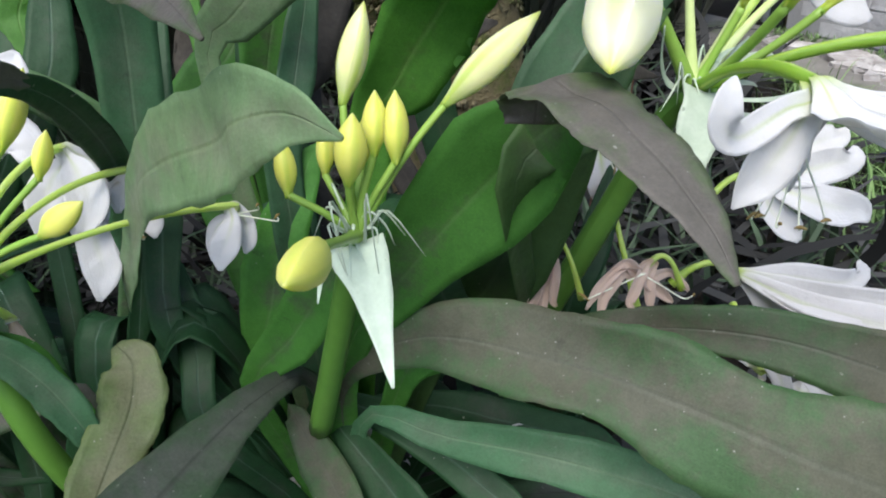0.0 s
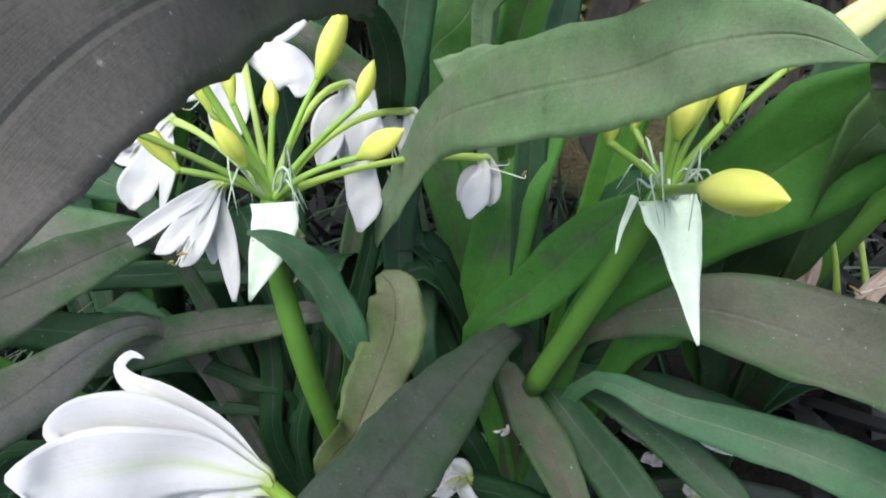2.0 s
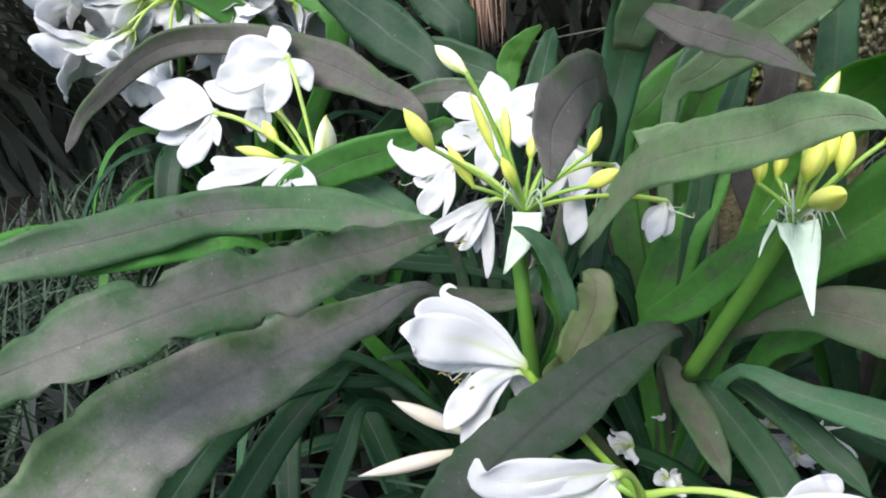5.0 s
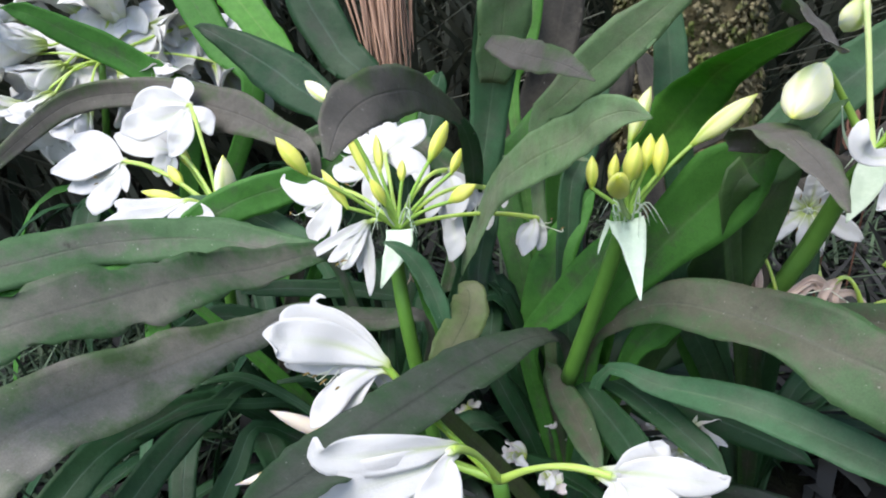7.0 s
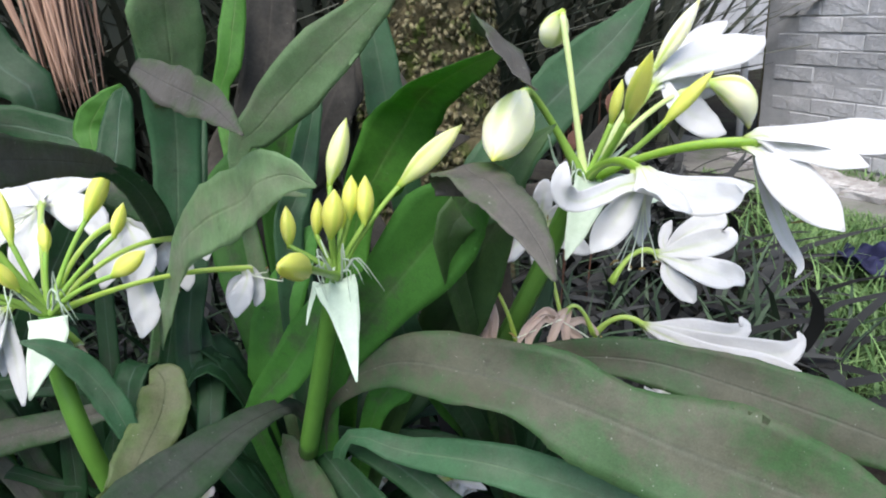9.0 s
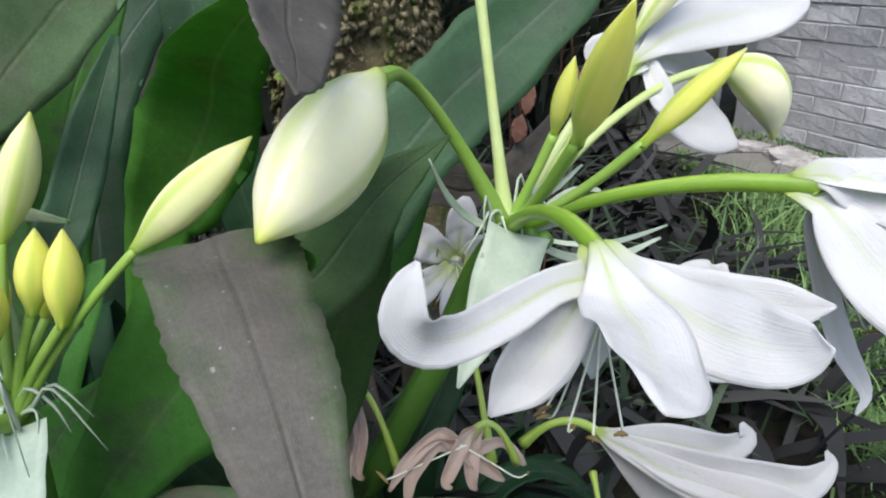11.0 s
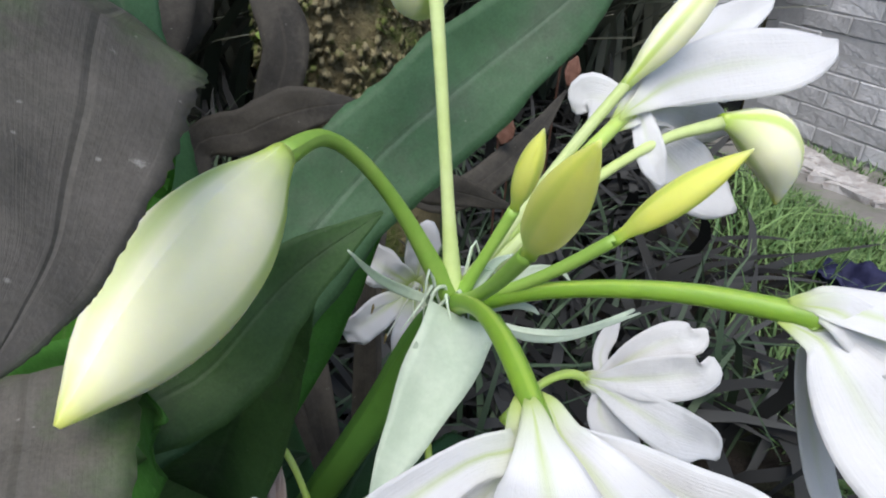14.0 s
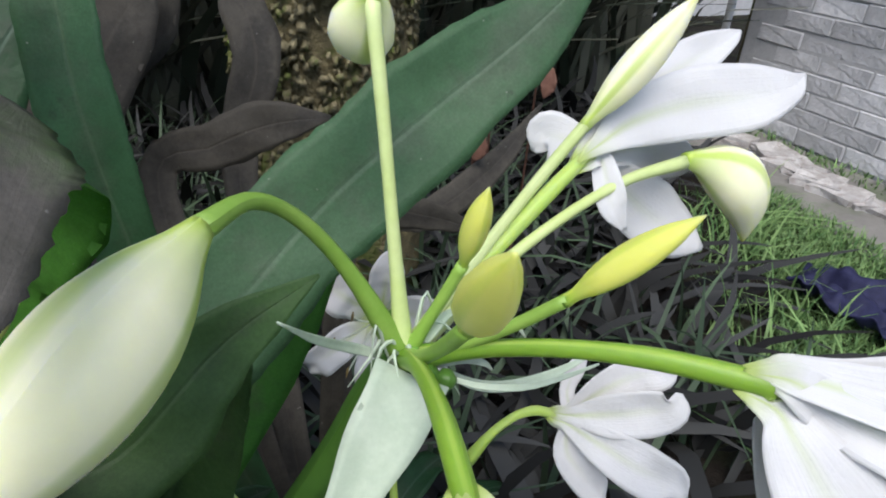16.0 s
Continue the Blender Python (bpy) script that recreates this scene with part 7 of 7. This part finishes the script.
# ---- the setting: ground, wall, path, trunk ----
# soil colour halved to stand in for shade in the gaps between plants
SOIL = plain_material("soil_dark", (0.012, 0.01, 0.009), (0.026, 0.022, 0.018), 14, 0.9, 0.8, 0.02, 0.1, (0.03, 0.035, 0.02))
BRICK = plain_material("brick_grey", (0.44, 0.44, 0.45), (0.66, 0.65, 0.67), 9, 0.9, 0.9, 0.012, 0.12, (0.5, 0.5, 0.51))
MORTAR = plain_material("mortar_grey", (0.5, 0.5, 0.51), (0.62, 0.61, 0.62), 20, 0.9, 0.5, 0.004, 0.1)
CONCRETE = plain_material("path_concrete", (0.2, 0.19, 0.18), (0.27, 0.26, 0.24), 7, 0.85, 0.4, 0.004, 0.15, (0.15, 0.17, 0.12))
KERB = plain_material("kerb_worn", (0.48, 0.47, 0.47), (0.32, 0.28, 0.26), 26, 0.85, 0.8, 0.01, 0.15, (0.58, 0.56, 0.55))
BARK = plain_material("bark_mossy", (0.13, 0.11, 0.065), (0.26, 0.22, 0.12), 22, 0.9, 0.9, 0.02, 0.1, (0.09, 0.12, 0.03))
BARKCHIP = plain_material("bark_plate", (0.14, 0.12, 0.07), (0.4, 0.35, 0.21), 45, 0.9, 0.7, 0.006, 0.1, (0.12, 0.15, 0.04))
FIBRE = blade_material("fibre_dry", (0.2, 0.12, 0.085), (0.34, 0.21, 0.15), 0.8)
GRASS = blade_material("grass_blades", (0.05, 0.12, 0.035), (0.13, 0.21, 0.075), 0.55)
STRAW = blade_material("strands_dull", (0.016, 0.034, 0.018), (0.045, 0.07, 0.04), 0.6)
# grey litter taken down to near black, shade of the gaps included
LITTER = blade_material("litter_grey_shaded", (0.005, 0.005, 0.0045), (0.029, 0.03, 0.03), 0.75)
HEDGE = blade_material("hedge_leaves", (0.038, 0.052, 0.035), (0.105, 0.108, 0.085), 0.5)
CLOTH = plain_material("cloth_navy", (0.014, 0.015, 0.045), (0.035, 0.038, 0.1), 30, 0.7, 0.4, 0.004, 0.2)
POST = plain_material("post_pale", (0.6, 0.6, 0.6), (0.45, 0.45, 0.46), 12, 0.5, 0.2, 0.002)


def grid_mesh(name, x0, x1, y0, y1, nx, ny, height, mat):
    xs, ys = np.linspace(x0, x1, nx + 1), np.linspace(y0, y1, ny + 1)
    verts = [(x, y, height(x, y)) for y in ys for x in xs]
    faces = [(j * (nx + 1) + i, j * (nx + 1) + i + 1, (j + 1) * (nx + 1) + i + 1, (j + 1) * (nx + 1) + i) for j in range(ny) for i in range(nx)]
    uvs = [(x, y) for y in ys for x in xs]
    return mesh_of(name, verts, faces, uvs, mat)


def bed(x, y):
    return 0.02 * noise.noise((x * 3, y * 3, 0.3)) + 0.008 * noise.noise((x * 14, y * 14, 1.3)) - (0.012 if x > 1.9 and x < 2.7 else 0)


ground = tagged(new("ground", grid_mesh("ground", -6, 9, -6, 9, 150, 150, bed, SOIL)), "dark garden soil between the plants, blackened for shade in gaps", "ground", kind="structure")
far = tagged(new("ground_far", mesh_of("ground_far", [(-300, -300, -0.08), (300, -300, -0.08), (300, 300, -0.08), (-300, 300, -0.08)], [(0, 1, 2, 3)], [(0, 0), (1, 0), (1, 1), (0, 1)], SOIL)), "bare dark earth that runs to the distance", "ground", kind="structure")


def box_data(x0, x1, y0, y1, z0, z1, bev=0.004, jitter=0.0, rnd=None):
    bm = bmesh.new()
    bmesh.ops.create_cube(bm, size=1.0)
    for v in bm.verts:
        v.co = Vector((x0 + (v.co.x + 0.5) * (x1 - x0), y0 + (v.co.y + 0.5) * (y1 - y0), z0 + (v.co.z + 0.5) * (z1 - z0)))
        if rnd:
            v.co += Vector([rnd.uniform(-jitter, jitter) for _ in range(3)])
    if bev:
        bmesh.ops.bevel(bm, geom=bm.edges[:], offset=bev, segments=1, affect="EDGES")
    return bm


def part(name, bm, mat, parent, label=""):
    me = bpy.data.meshes.new(name)
    bm.to_mesh(me)
    bm.free()
    me.materials.append(mat)
    ob = new(name, me)
    ob.parent = parent
    return tagged(ob, label) if label else ob


WALL_X = 2.52
wall = part("wall_brick", box_data(WALL_X + 0.003, WALL_X + 0.16, -2.2, 1.86, -0.05, 2.3, 0), MORTAR, None)
tagged(wall, "grey weathered brick wall behind the grass", "wall", kind="structure")
path = part("path", box_data(1.98, 2.5, -2.2, 3.2, -0.05, 0.012, 0.006), CONCRETE, None)
tagged(path, "worn grey concrete strip beside the wall", "path", kind="structure")
back_wall = part("wall_back", box_data(-6, 6, 4.2, 4.35, -0.05, 3.0, 0), MORTAR, None)
tagged(back_wall, "plain wall at the far side of the garden", "wall", kind="structure")


def blades(name, mat, count, area, height, width, seed, lean=0.5, base=0.0, kind="stuff", keep=None, label="", category="", bend=0.5, fine=False):
    """Many thin bent blades in one mesh."""
    rnd = random.Random(seed)
    verts, faces, uvs = [], [], []
    while count > 0:
        x, y = rnd.uniform(area[0], area[1]), rnd.uniform(area[2], area[3])
        if keep and not keep(x, y):
            count -= 0.2
            continue
        count -= 1
        a, h, w = rnd.uniform(0, 6.283), height * rnd.uniform(0.5, 1.2), width * rnd.uniform(0.6, 1.3)
        d = Vector((math.cos(a), math.sin(a), 0))
        s = Vector((-d.y, d.x, 0))
        l = lean * rnd.uniform(0.2, 1.3)
        i = len(verts)
        for k, (q, f) in enumerate(((0, 0.8), (0.2, 0.95), (0.4, 1.0), (0.6, 0.9), (0.8, 0.62), (0.93, 0.3), (1.0, 0.04)) if fine else ((0, 1.0), (0.4, 0.95), (0.75, 0.6), (1.0, 0.06))):
            sway = math.sin(4 * q + a * 3) * 0.1 * h if fine else 0.0
            c = Vector((x, y, base)) + d * (h * l * q**1.6) + s * sway + Vector((0, 0, h * (q - bend * l * q * q)))
            verts += [c - s * w * f, c + s * w * f + Vector((0, 0, 0.15 * w))]
            uvs += [(q, 0), (q, 1)]
            if k:
                faces.append((i + 2 * k - 2, i + 2 * k - 1, i + 2 * k + 1, i + 2 * k))
    ob = new(name, mesh_of(name, verts, faces, uvs, mat))
    return tagged(ob, label, category, kind=kind)


def lawn_edge(y):
    return 1.04 + 0.62 * max(y, 0.1)


blades("lawn_grass", GRASS, 30000, (1.1, 2.04, -1.4, 1.9), 0.05, 0.0022, 5, 0.9, label="short bright green grass beside the bed", category="grass", keep=lambda x, y: x > lawn_edge(y) + 0.22 * noise.noise((x * 3, y * 3.5, 0)) and y > -1.15 + 0.5 * noise.noise((x * 4, y * 4, 6)))
blades("long_grass", GRASS, 700, (0.85, 1.95, -0.6, 1.2), 0.2, 0.0028, 6, 1.1, keep=lambda x, y: abs(x - lawn_edge(y) - 0.04) < 0.16, label="longer grass blades flopping over the edge", category="grass")
blades("wall_weeds", GRASS, 1500, (2.38, 2.51, -1.5, 1.9), 0.05, 0.003, 7, 0.8, label="small weeds along the foot of the wall", category="weeds")
blades("leaf_litter", LITTER, 2600, (-1.6, 1.9, 0.15, 2.6), 0.3, 0.0135, 8, 1.4, keep=lambda x, y: x < lawn_edge(y) - 0.14 + 0.1 * noise.noise((x * 4, y * 4, 3)), label="tangle of dry grey strap leaves, darkened for shade between them", category="litter", bend=0.45, fine=True)
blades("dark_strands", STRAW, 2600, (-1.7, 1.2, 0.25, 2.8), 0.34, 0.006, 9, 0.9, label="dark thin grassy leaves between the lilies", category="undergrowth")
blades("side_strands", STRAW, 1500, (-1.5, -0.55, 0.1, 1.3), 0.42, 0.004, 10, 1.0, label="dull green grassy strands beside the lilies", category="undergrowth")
blades("hedge", HEDGE, 9000, (-3.2, 2.2, 2.0, 3.6), 1.3, 0.022, 11, 0.7, label="dark dense foliage at the back of the garden", category="hedge")
blades("hedge_tall", HEDGE, 5000, (-3.6, 2.3, 2.6, 4.0), 2.4, 0.03, 12, 0.6, label="tall dark shrubs against the back", category="hedge")


# low leaves that fill the foot of each clump, mostly in the shade-darkened green
def rosette(owner, centre, count, reach, height, seed, mats, width=0.026, arc0=0.0, arc1=6.283):
    rnd = random.Random(seed)
    for k in range(count):
        a = arc0 + (arc1 - arc0) * (k + rnd.uniform(0, 0.8)) / count
        r, h = reach * rnd.uniform(0.65, 1.1), height * rnd.uniform(0.5, 1.15)
        d = np.array((math.cos(a), math.sin(a)))
        rows = []
        for s, q, w in ((0.03, 0.1, 0.4), (0.2, 0.62, 0.8), (0.45, 0.98, 1.0), (0.72, 0.92, 0.95), (0.9, 0.62, 0.6), (1.0, 0.38, 0.04)):
            sway = 0.06 * r * math.sin(3 * s + k)
            rows.append((centre[0] + d[0] * r * s - d[1] * sway, centre[1] + d[1] * r * s + d[0] * sway, 0.02 + h * q, width * w * rnd.uniform(0.9, 1.1)))
        sheet("leaf", rows, (d[0] * -0.5, d[1] * -0.5, 1.0), mats[k % len(mats)], owner, fold=0.2, wave=0.05, n=18, m=6, seed=seed * 50 + k)


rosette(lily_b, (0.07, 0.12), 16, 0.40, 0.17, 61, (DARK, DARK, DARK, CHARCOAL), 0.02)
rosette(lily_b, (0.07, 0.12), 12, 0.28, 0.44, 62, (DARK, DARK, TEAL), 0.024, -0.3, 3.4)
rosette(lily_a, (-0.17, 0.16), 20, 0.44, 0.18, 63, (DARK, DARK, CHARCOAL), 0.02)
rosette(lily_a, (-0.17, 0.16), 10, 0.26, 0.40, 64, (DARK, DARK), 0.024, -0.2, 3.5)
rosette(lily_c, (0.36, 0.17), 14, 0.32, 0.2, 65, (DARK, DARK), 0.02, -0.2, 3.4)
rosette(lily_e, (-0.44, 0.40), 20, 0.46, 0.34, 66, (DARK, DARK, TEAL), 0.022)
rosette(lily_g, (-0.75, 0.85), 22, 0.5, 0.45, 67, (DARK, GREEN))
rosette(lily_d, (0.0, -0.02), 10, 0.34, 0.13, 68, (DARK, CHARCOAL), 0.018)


# tree trunk with a crust of plates and moss
def trunk(x, y, r, h, seed):
    rnd = random.Random(seed)
    t = new("tree_trunk", None)
    t.location = (x, y, 0)
    tagged(t, "thick tree trunk with scaly mossy bark", "tree")
    tube("trunk", [(x, y, -0.03), (x + 0.01, y, 0.5), (x, y + 0.02, 1.2), (x + 0.03, y, h)], [r * 1.25, r, r * 0.95, r * 0.9], BARK, t, n=20, sides=28, lobes=0.03, lobe_count=5)
    verts, faces, uvs = [], [], []
    for k in range(4200):
        a, z = rnd.uniform(2.6, 6.9), rnd.uniform(0.3, 1.7)
        d, s = np.array((math.cos(a), math.sin(a), 0)), np.array((-math.sin(a), math.cos(a), 0))
        c = np.array((x, y, z)) + d * (r * 1.0)
        w, l, o = rnd.uniform(0.003, 0.011), rnd.uniform(0.004, 0.013), rnd.uniform(0.004, 0.014)
        i = len(verts)
        turn = rnd.uniform(-0.7, 0.7)
        for u, v in ((-1, -1), (1, -0.8), (0.9, 1), (-0.8, 0.9)):
            u, v = u * rnd.uniform(0.3, 1.3), v * rnd.uniform(0.3, 1.4)
            p, q = w * u * math.cos(turn) - l * v * math.sin(turn), w * u * math.sin(turn) + l * v * math.cos(turn)
            verts.append(c + s * p + np.array((0, 0, q)) + d * (o * rnd.uniform(0.1, 0.5) if v > 0 else o * rnd.uniform(0.6, 1.2)))
            uvs.append((u, v))
        verts.append(c - d * 0.01)
        uvs.append((0, 0))
        faces += [(i, i + 1, i + 2, i + 3), (i + 1, i, i + 4), (i + 2, i + 1, i + 4), (i + 3, i + 2, i + 4), (i, i + 3, i + 4)]
    tagged(child("bark", mesh_of("bark", verts, faces, uvs, BARKCHIP), t), kind="stuff")
    return t


trunk(TRUNK[0], TRUNK[1], TRUNK[2], 2.6, 71)

# bundle of dry fibres hanging at the back
fib = new("dry_fibre_bundle", None)
fib.location = FIB_TOP
tagged(fib, "reddish-brown bundle of dry hanging fibres", "dry leaf")
rnd = random.Random(72)
top, end = np.array(FIB_TOP), np.array(FIB_END)
for k in range(70):
    o = np.array((rnd.gauss(0, 1), rnd.gauss(0, 1), 0))
    L = rnd.uniform(0.7, 1.03)
    pts = [tuple(top + o * 0.035 * (1 - 0.35 * s) + (end - top) * s * L + np.array((math.sin(3 * s + k), math.cos(2 * s + k), 0)) * 0.006) for s in (0, 0.33, 0.66, 1)]
    tube("fibre", pts, [0.003, 0.0032, 0.0024, 0.0008], FIBRE, fib, n=7, sides=5)

# small green sprig growing on the trunk
SPRIG = blade_material("sprig_green", (0.1, 0.17, 0.03), (0.2, 0.28, 0.06))
sprig = new("sprig", None)
sprig.location = SPRIG_AT
tagged(sprig, "small yellow-green sprig growing on mossy bark", "plant")
rnd = random.Random(75)
for k in range(11):
    a, h = 6.283 * k / 11, rnd.uniform(-0.03, 0.03)
    c = np.array(SPRIG_AT) + np.array((math.cos(a) * rnd.uniform(0.004, 0.02), -0.012 * rnd.random(), h))
    d = np.array((math.cos(a), -0.3, 0.6 * math.sin(a)))
    sheet("leaf", [(*(c + d * 0.016 * s), 0.008 * w) for s, w in ((0, 0.2), (0.3, 0.9), (0.6, 1.0), (0.9, 0.6), (1.1, 0.05))], (0.1, -1, 0.4), SPRIG, sprig, fold=0.2, n=8, m=4, seed=300 + k)

# dry reddish leaves caught between the stems
REDDISH = plain_material("leaf_reddish", (0.11, 0.05, 0.035), (0.2, 0.1, 0.07), 60, 0.7, 0.4, 0.002)
for k, (p, size) in enumerate(zip(RED_AT, (0.05, 0.04, 0.035))):
    p = np.array(p)
    o = new("dry_leaf", None)
    o.location = tuple(p)
    tagged(o, "curled reddish-brown dry leaf hanging among the stems", "dry leaf", "dry reddish leaves")
    sheet("blade", [(p[0] + 0.25 * size * s, p[1], p[2] + size * (s - 0.5), 0.011 * w) for s, w in ((0, 0.1), (0.25, 0.8), (0.5, 1.0), (0.75, 0.8), (1, 0.1))], (-0.5, -1, 0.1), REDDISH, o, fold=0.5, wave=0.2, twist=50, n=12, m=5, seed=320 + k)
    tube("stem", [tuple(p + (0.12 * size, 0, 0.48 * size)), tuple(p + (0.2 * size, 0.03, 0.1)), tuple(p + (0.1, 0.2, -0.3)), (p[0] + 0.1, p[1] + 0.25, 0.0)], [0.0012, 0.0015, 0.002, 0.002], REDDISH, o, n=8, sides=5)

# navy cloth scrap lying on the grass
cloth = tagged(new("cloth_scrap", grid_mesh("cloth_scrap", -0.15, 0.15, -0.09, 0.09, 40, 24, lambda x, y: 0.07 + 0.055 * noise.noise((x * 13, y * 18, 2.0)) + 0.025 * noise.noise((x * 34, y * 30, 5.0)), CLOTH)), "crumpled navy blue cloth lying on the grass", "cloth")
cloth.matrix_world = pose(1.64, 0.49, 0.0, 0, 0, -70)
sol = cloth.modifiers.new("thick", "SOLIDIFY")
sol.thickness = 0.003

# pale post and dark pole past the end of the wall
for name, x, y, r, mat, label in (("garden_post", 2.62, 2.08, 0.018, POST, "thin pale garden post by the wall"), ("dark_pole", 2.6, 1.92, 0.02, BARK, "dark upright pole at the wall's end")):
    p = new(name, None)
    p.location = (x, y, 0)
    tagged(p, label, "post")
    tube("shaft", [(x, y, -0.05), (x + 0.004, y, 0.9), (x, y, 2.0)], [r, r, r * 0.95], mat, p, n=8, sides=12)
    tube("cap", [(x, y, 1.998), (x, y, 2.01), (x, y, 2.02)], [r * 1.2, r * 1.25, r * 0.7], mat, p, n=4, sides=12)

# fallen petals under the leaves
def fallen(x, y, z, size, seed):
    rnd = random.Random(seed)
    o = new("fallen_flower", None)
    o.location = (x, y, z)
    tagged(o, "withered white flower fallen among the leaves", "flower", "fallen flowers")
    for k in range(5):
        a, h = rnd.uniform(0, 6.28), rnd.uniform(-0.5, 0.6)
        d = np.array((math.cos(a), math.sin(a), 0))
        reach = size * rnd.uniform(0.5, 1.1)
        rows = [(x + d[0] * reach * s + 0.15 * size * math.sin(5 * s + k), y + d[1] * reach * s, z + h * reach * math.sin(2.6 * s) + 0.004 * k, 0.009 * w * rnd.uniform(0.7, 1.2)) for s, w in ((0, 0.4), (0.3, 0.9), (0.6, 1.0), (0.85, 0.7), (1, 0.1))]
        sheet("petal", rows, (rnd.uniform(-1, 1), -0.6, 0.8), PETAL if k else WILTED, o, fold=rnd.uniform(0.2, 0.9), wave=0.3, waves=2, twist=rnd.uniform(-70, 70), n=14, m=6, seed=seed + k)


for k, (x, y, z) in enumerate(FALLEN):
    fallen(x, y, z, 0.045 if k < 13 else 0.032, 80 + k)

# bricks of the wall and kerb
rnd = random.Random(90)
shapes = []
for k in range(6):
    bm = box_data(0, 0.03, 0, 0.208, 0, 0.063, 0.003, 0.0025, rnd)
    me = bpy.data.meshes.new("brick")
    bm.to_mesh(me)
    bm.free()
    me.materials.append(BRICK)
    shapes.append(me)
for row in range(24):
    for col in range(14):
        y = -1.1 + col * 0.215 + (0.107 if row % 2 else 0)
        if y > 1.62:
            continue
        b = new("brick", shapes[rnd.randrange(6)])
        b.parent = wall
        b.location = (WALL_X - 0.001 + rnd.uniform(-0.003, 0.003), y, 0.012 + row * 0.068)
kerb_shapes = []
for k in range(7):
    bm = box_data(0, rnd.uniform(0.07, 0.15), 0, rnd.uniform(0.06, 0.17), 0, rnd.uniform(0.03, 0.05), 0)
    bmesh.ops.subdivide_edges(bm, edges=bm.edges[:], cuts=2, use_grid_fill=True)
    for v in bm.verts:
        v.co += Vector([0.02 * noise.noise((v.co.x * 22 + 9 * k, v.co.y * 22, v.co.z * 22 + 5 * q)) for q in range(3)])
    me = bpy.data.meshes.new("kerb_piece")
    bm.to_mesh(me)
    bm.free()
    me.materials.append(KERB)
    kerb_shapes.append(me)
kerb = new("kerb", None)
tagged(kerb, "worn pale kerb of broken masonry along the wall", "kerb", kind="structure")
for k in range(44):
    b = new("kerb_piece", kerb_shapes[rnd.randrange(7)])
    b.parent = kerb
    b.location = (2.2 + rnd.uniform(-0.02, 0.09), -0.95 + k * 0.062 + rnd.uniform(-0.02, 0.02), -0.012)
    b.rotation_euler = (0, 0, rnd.uniform(-0.5, 0.5))
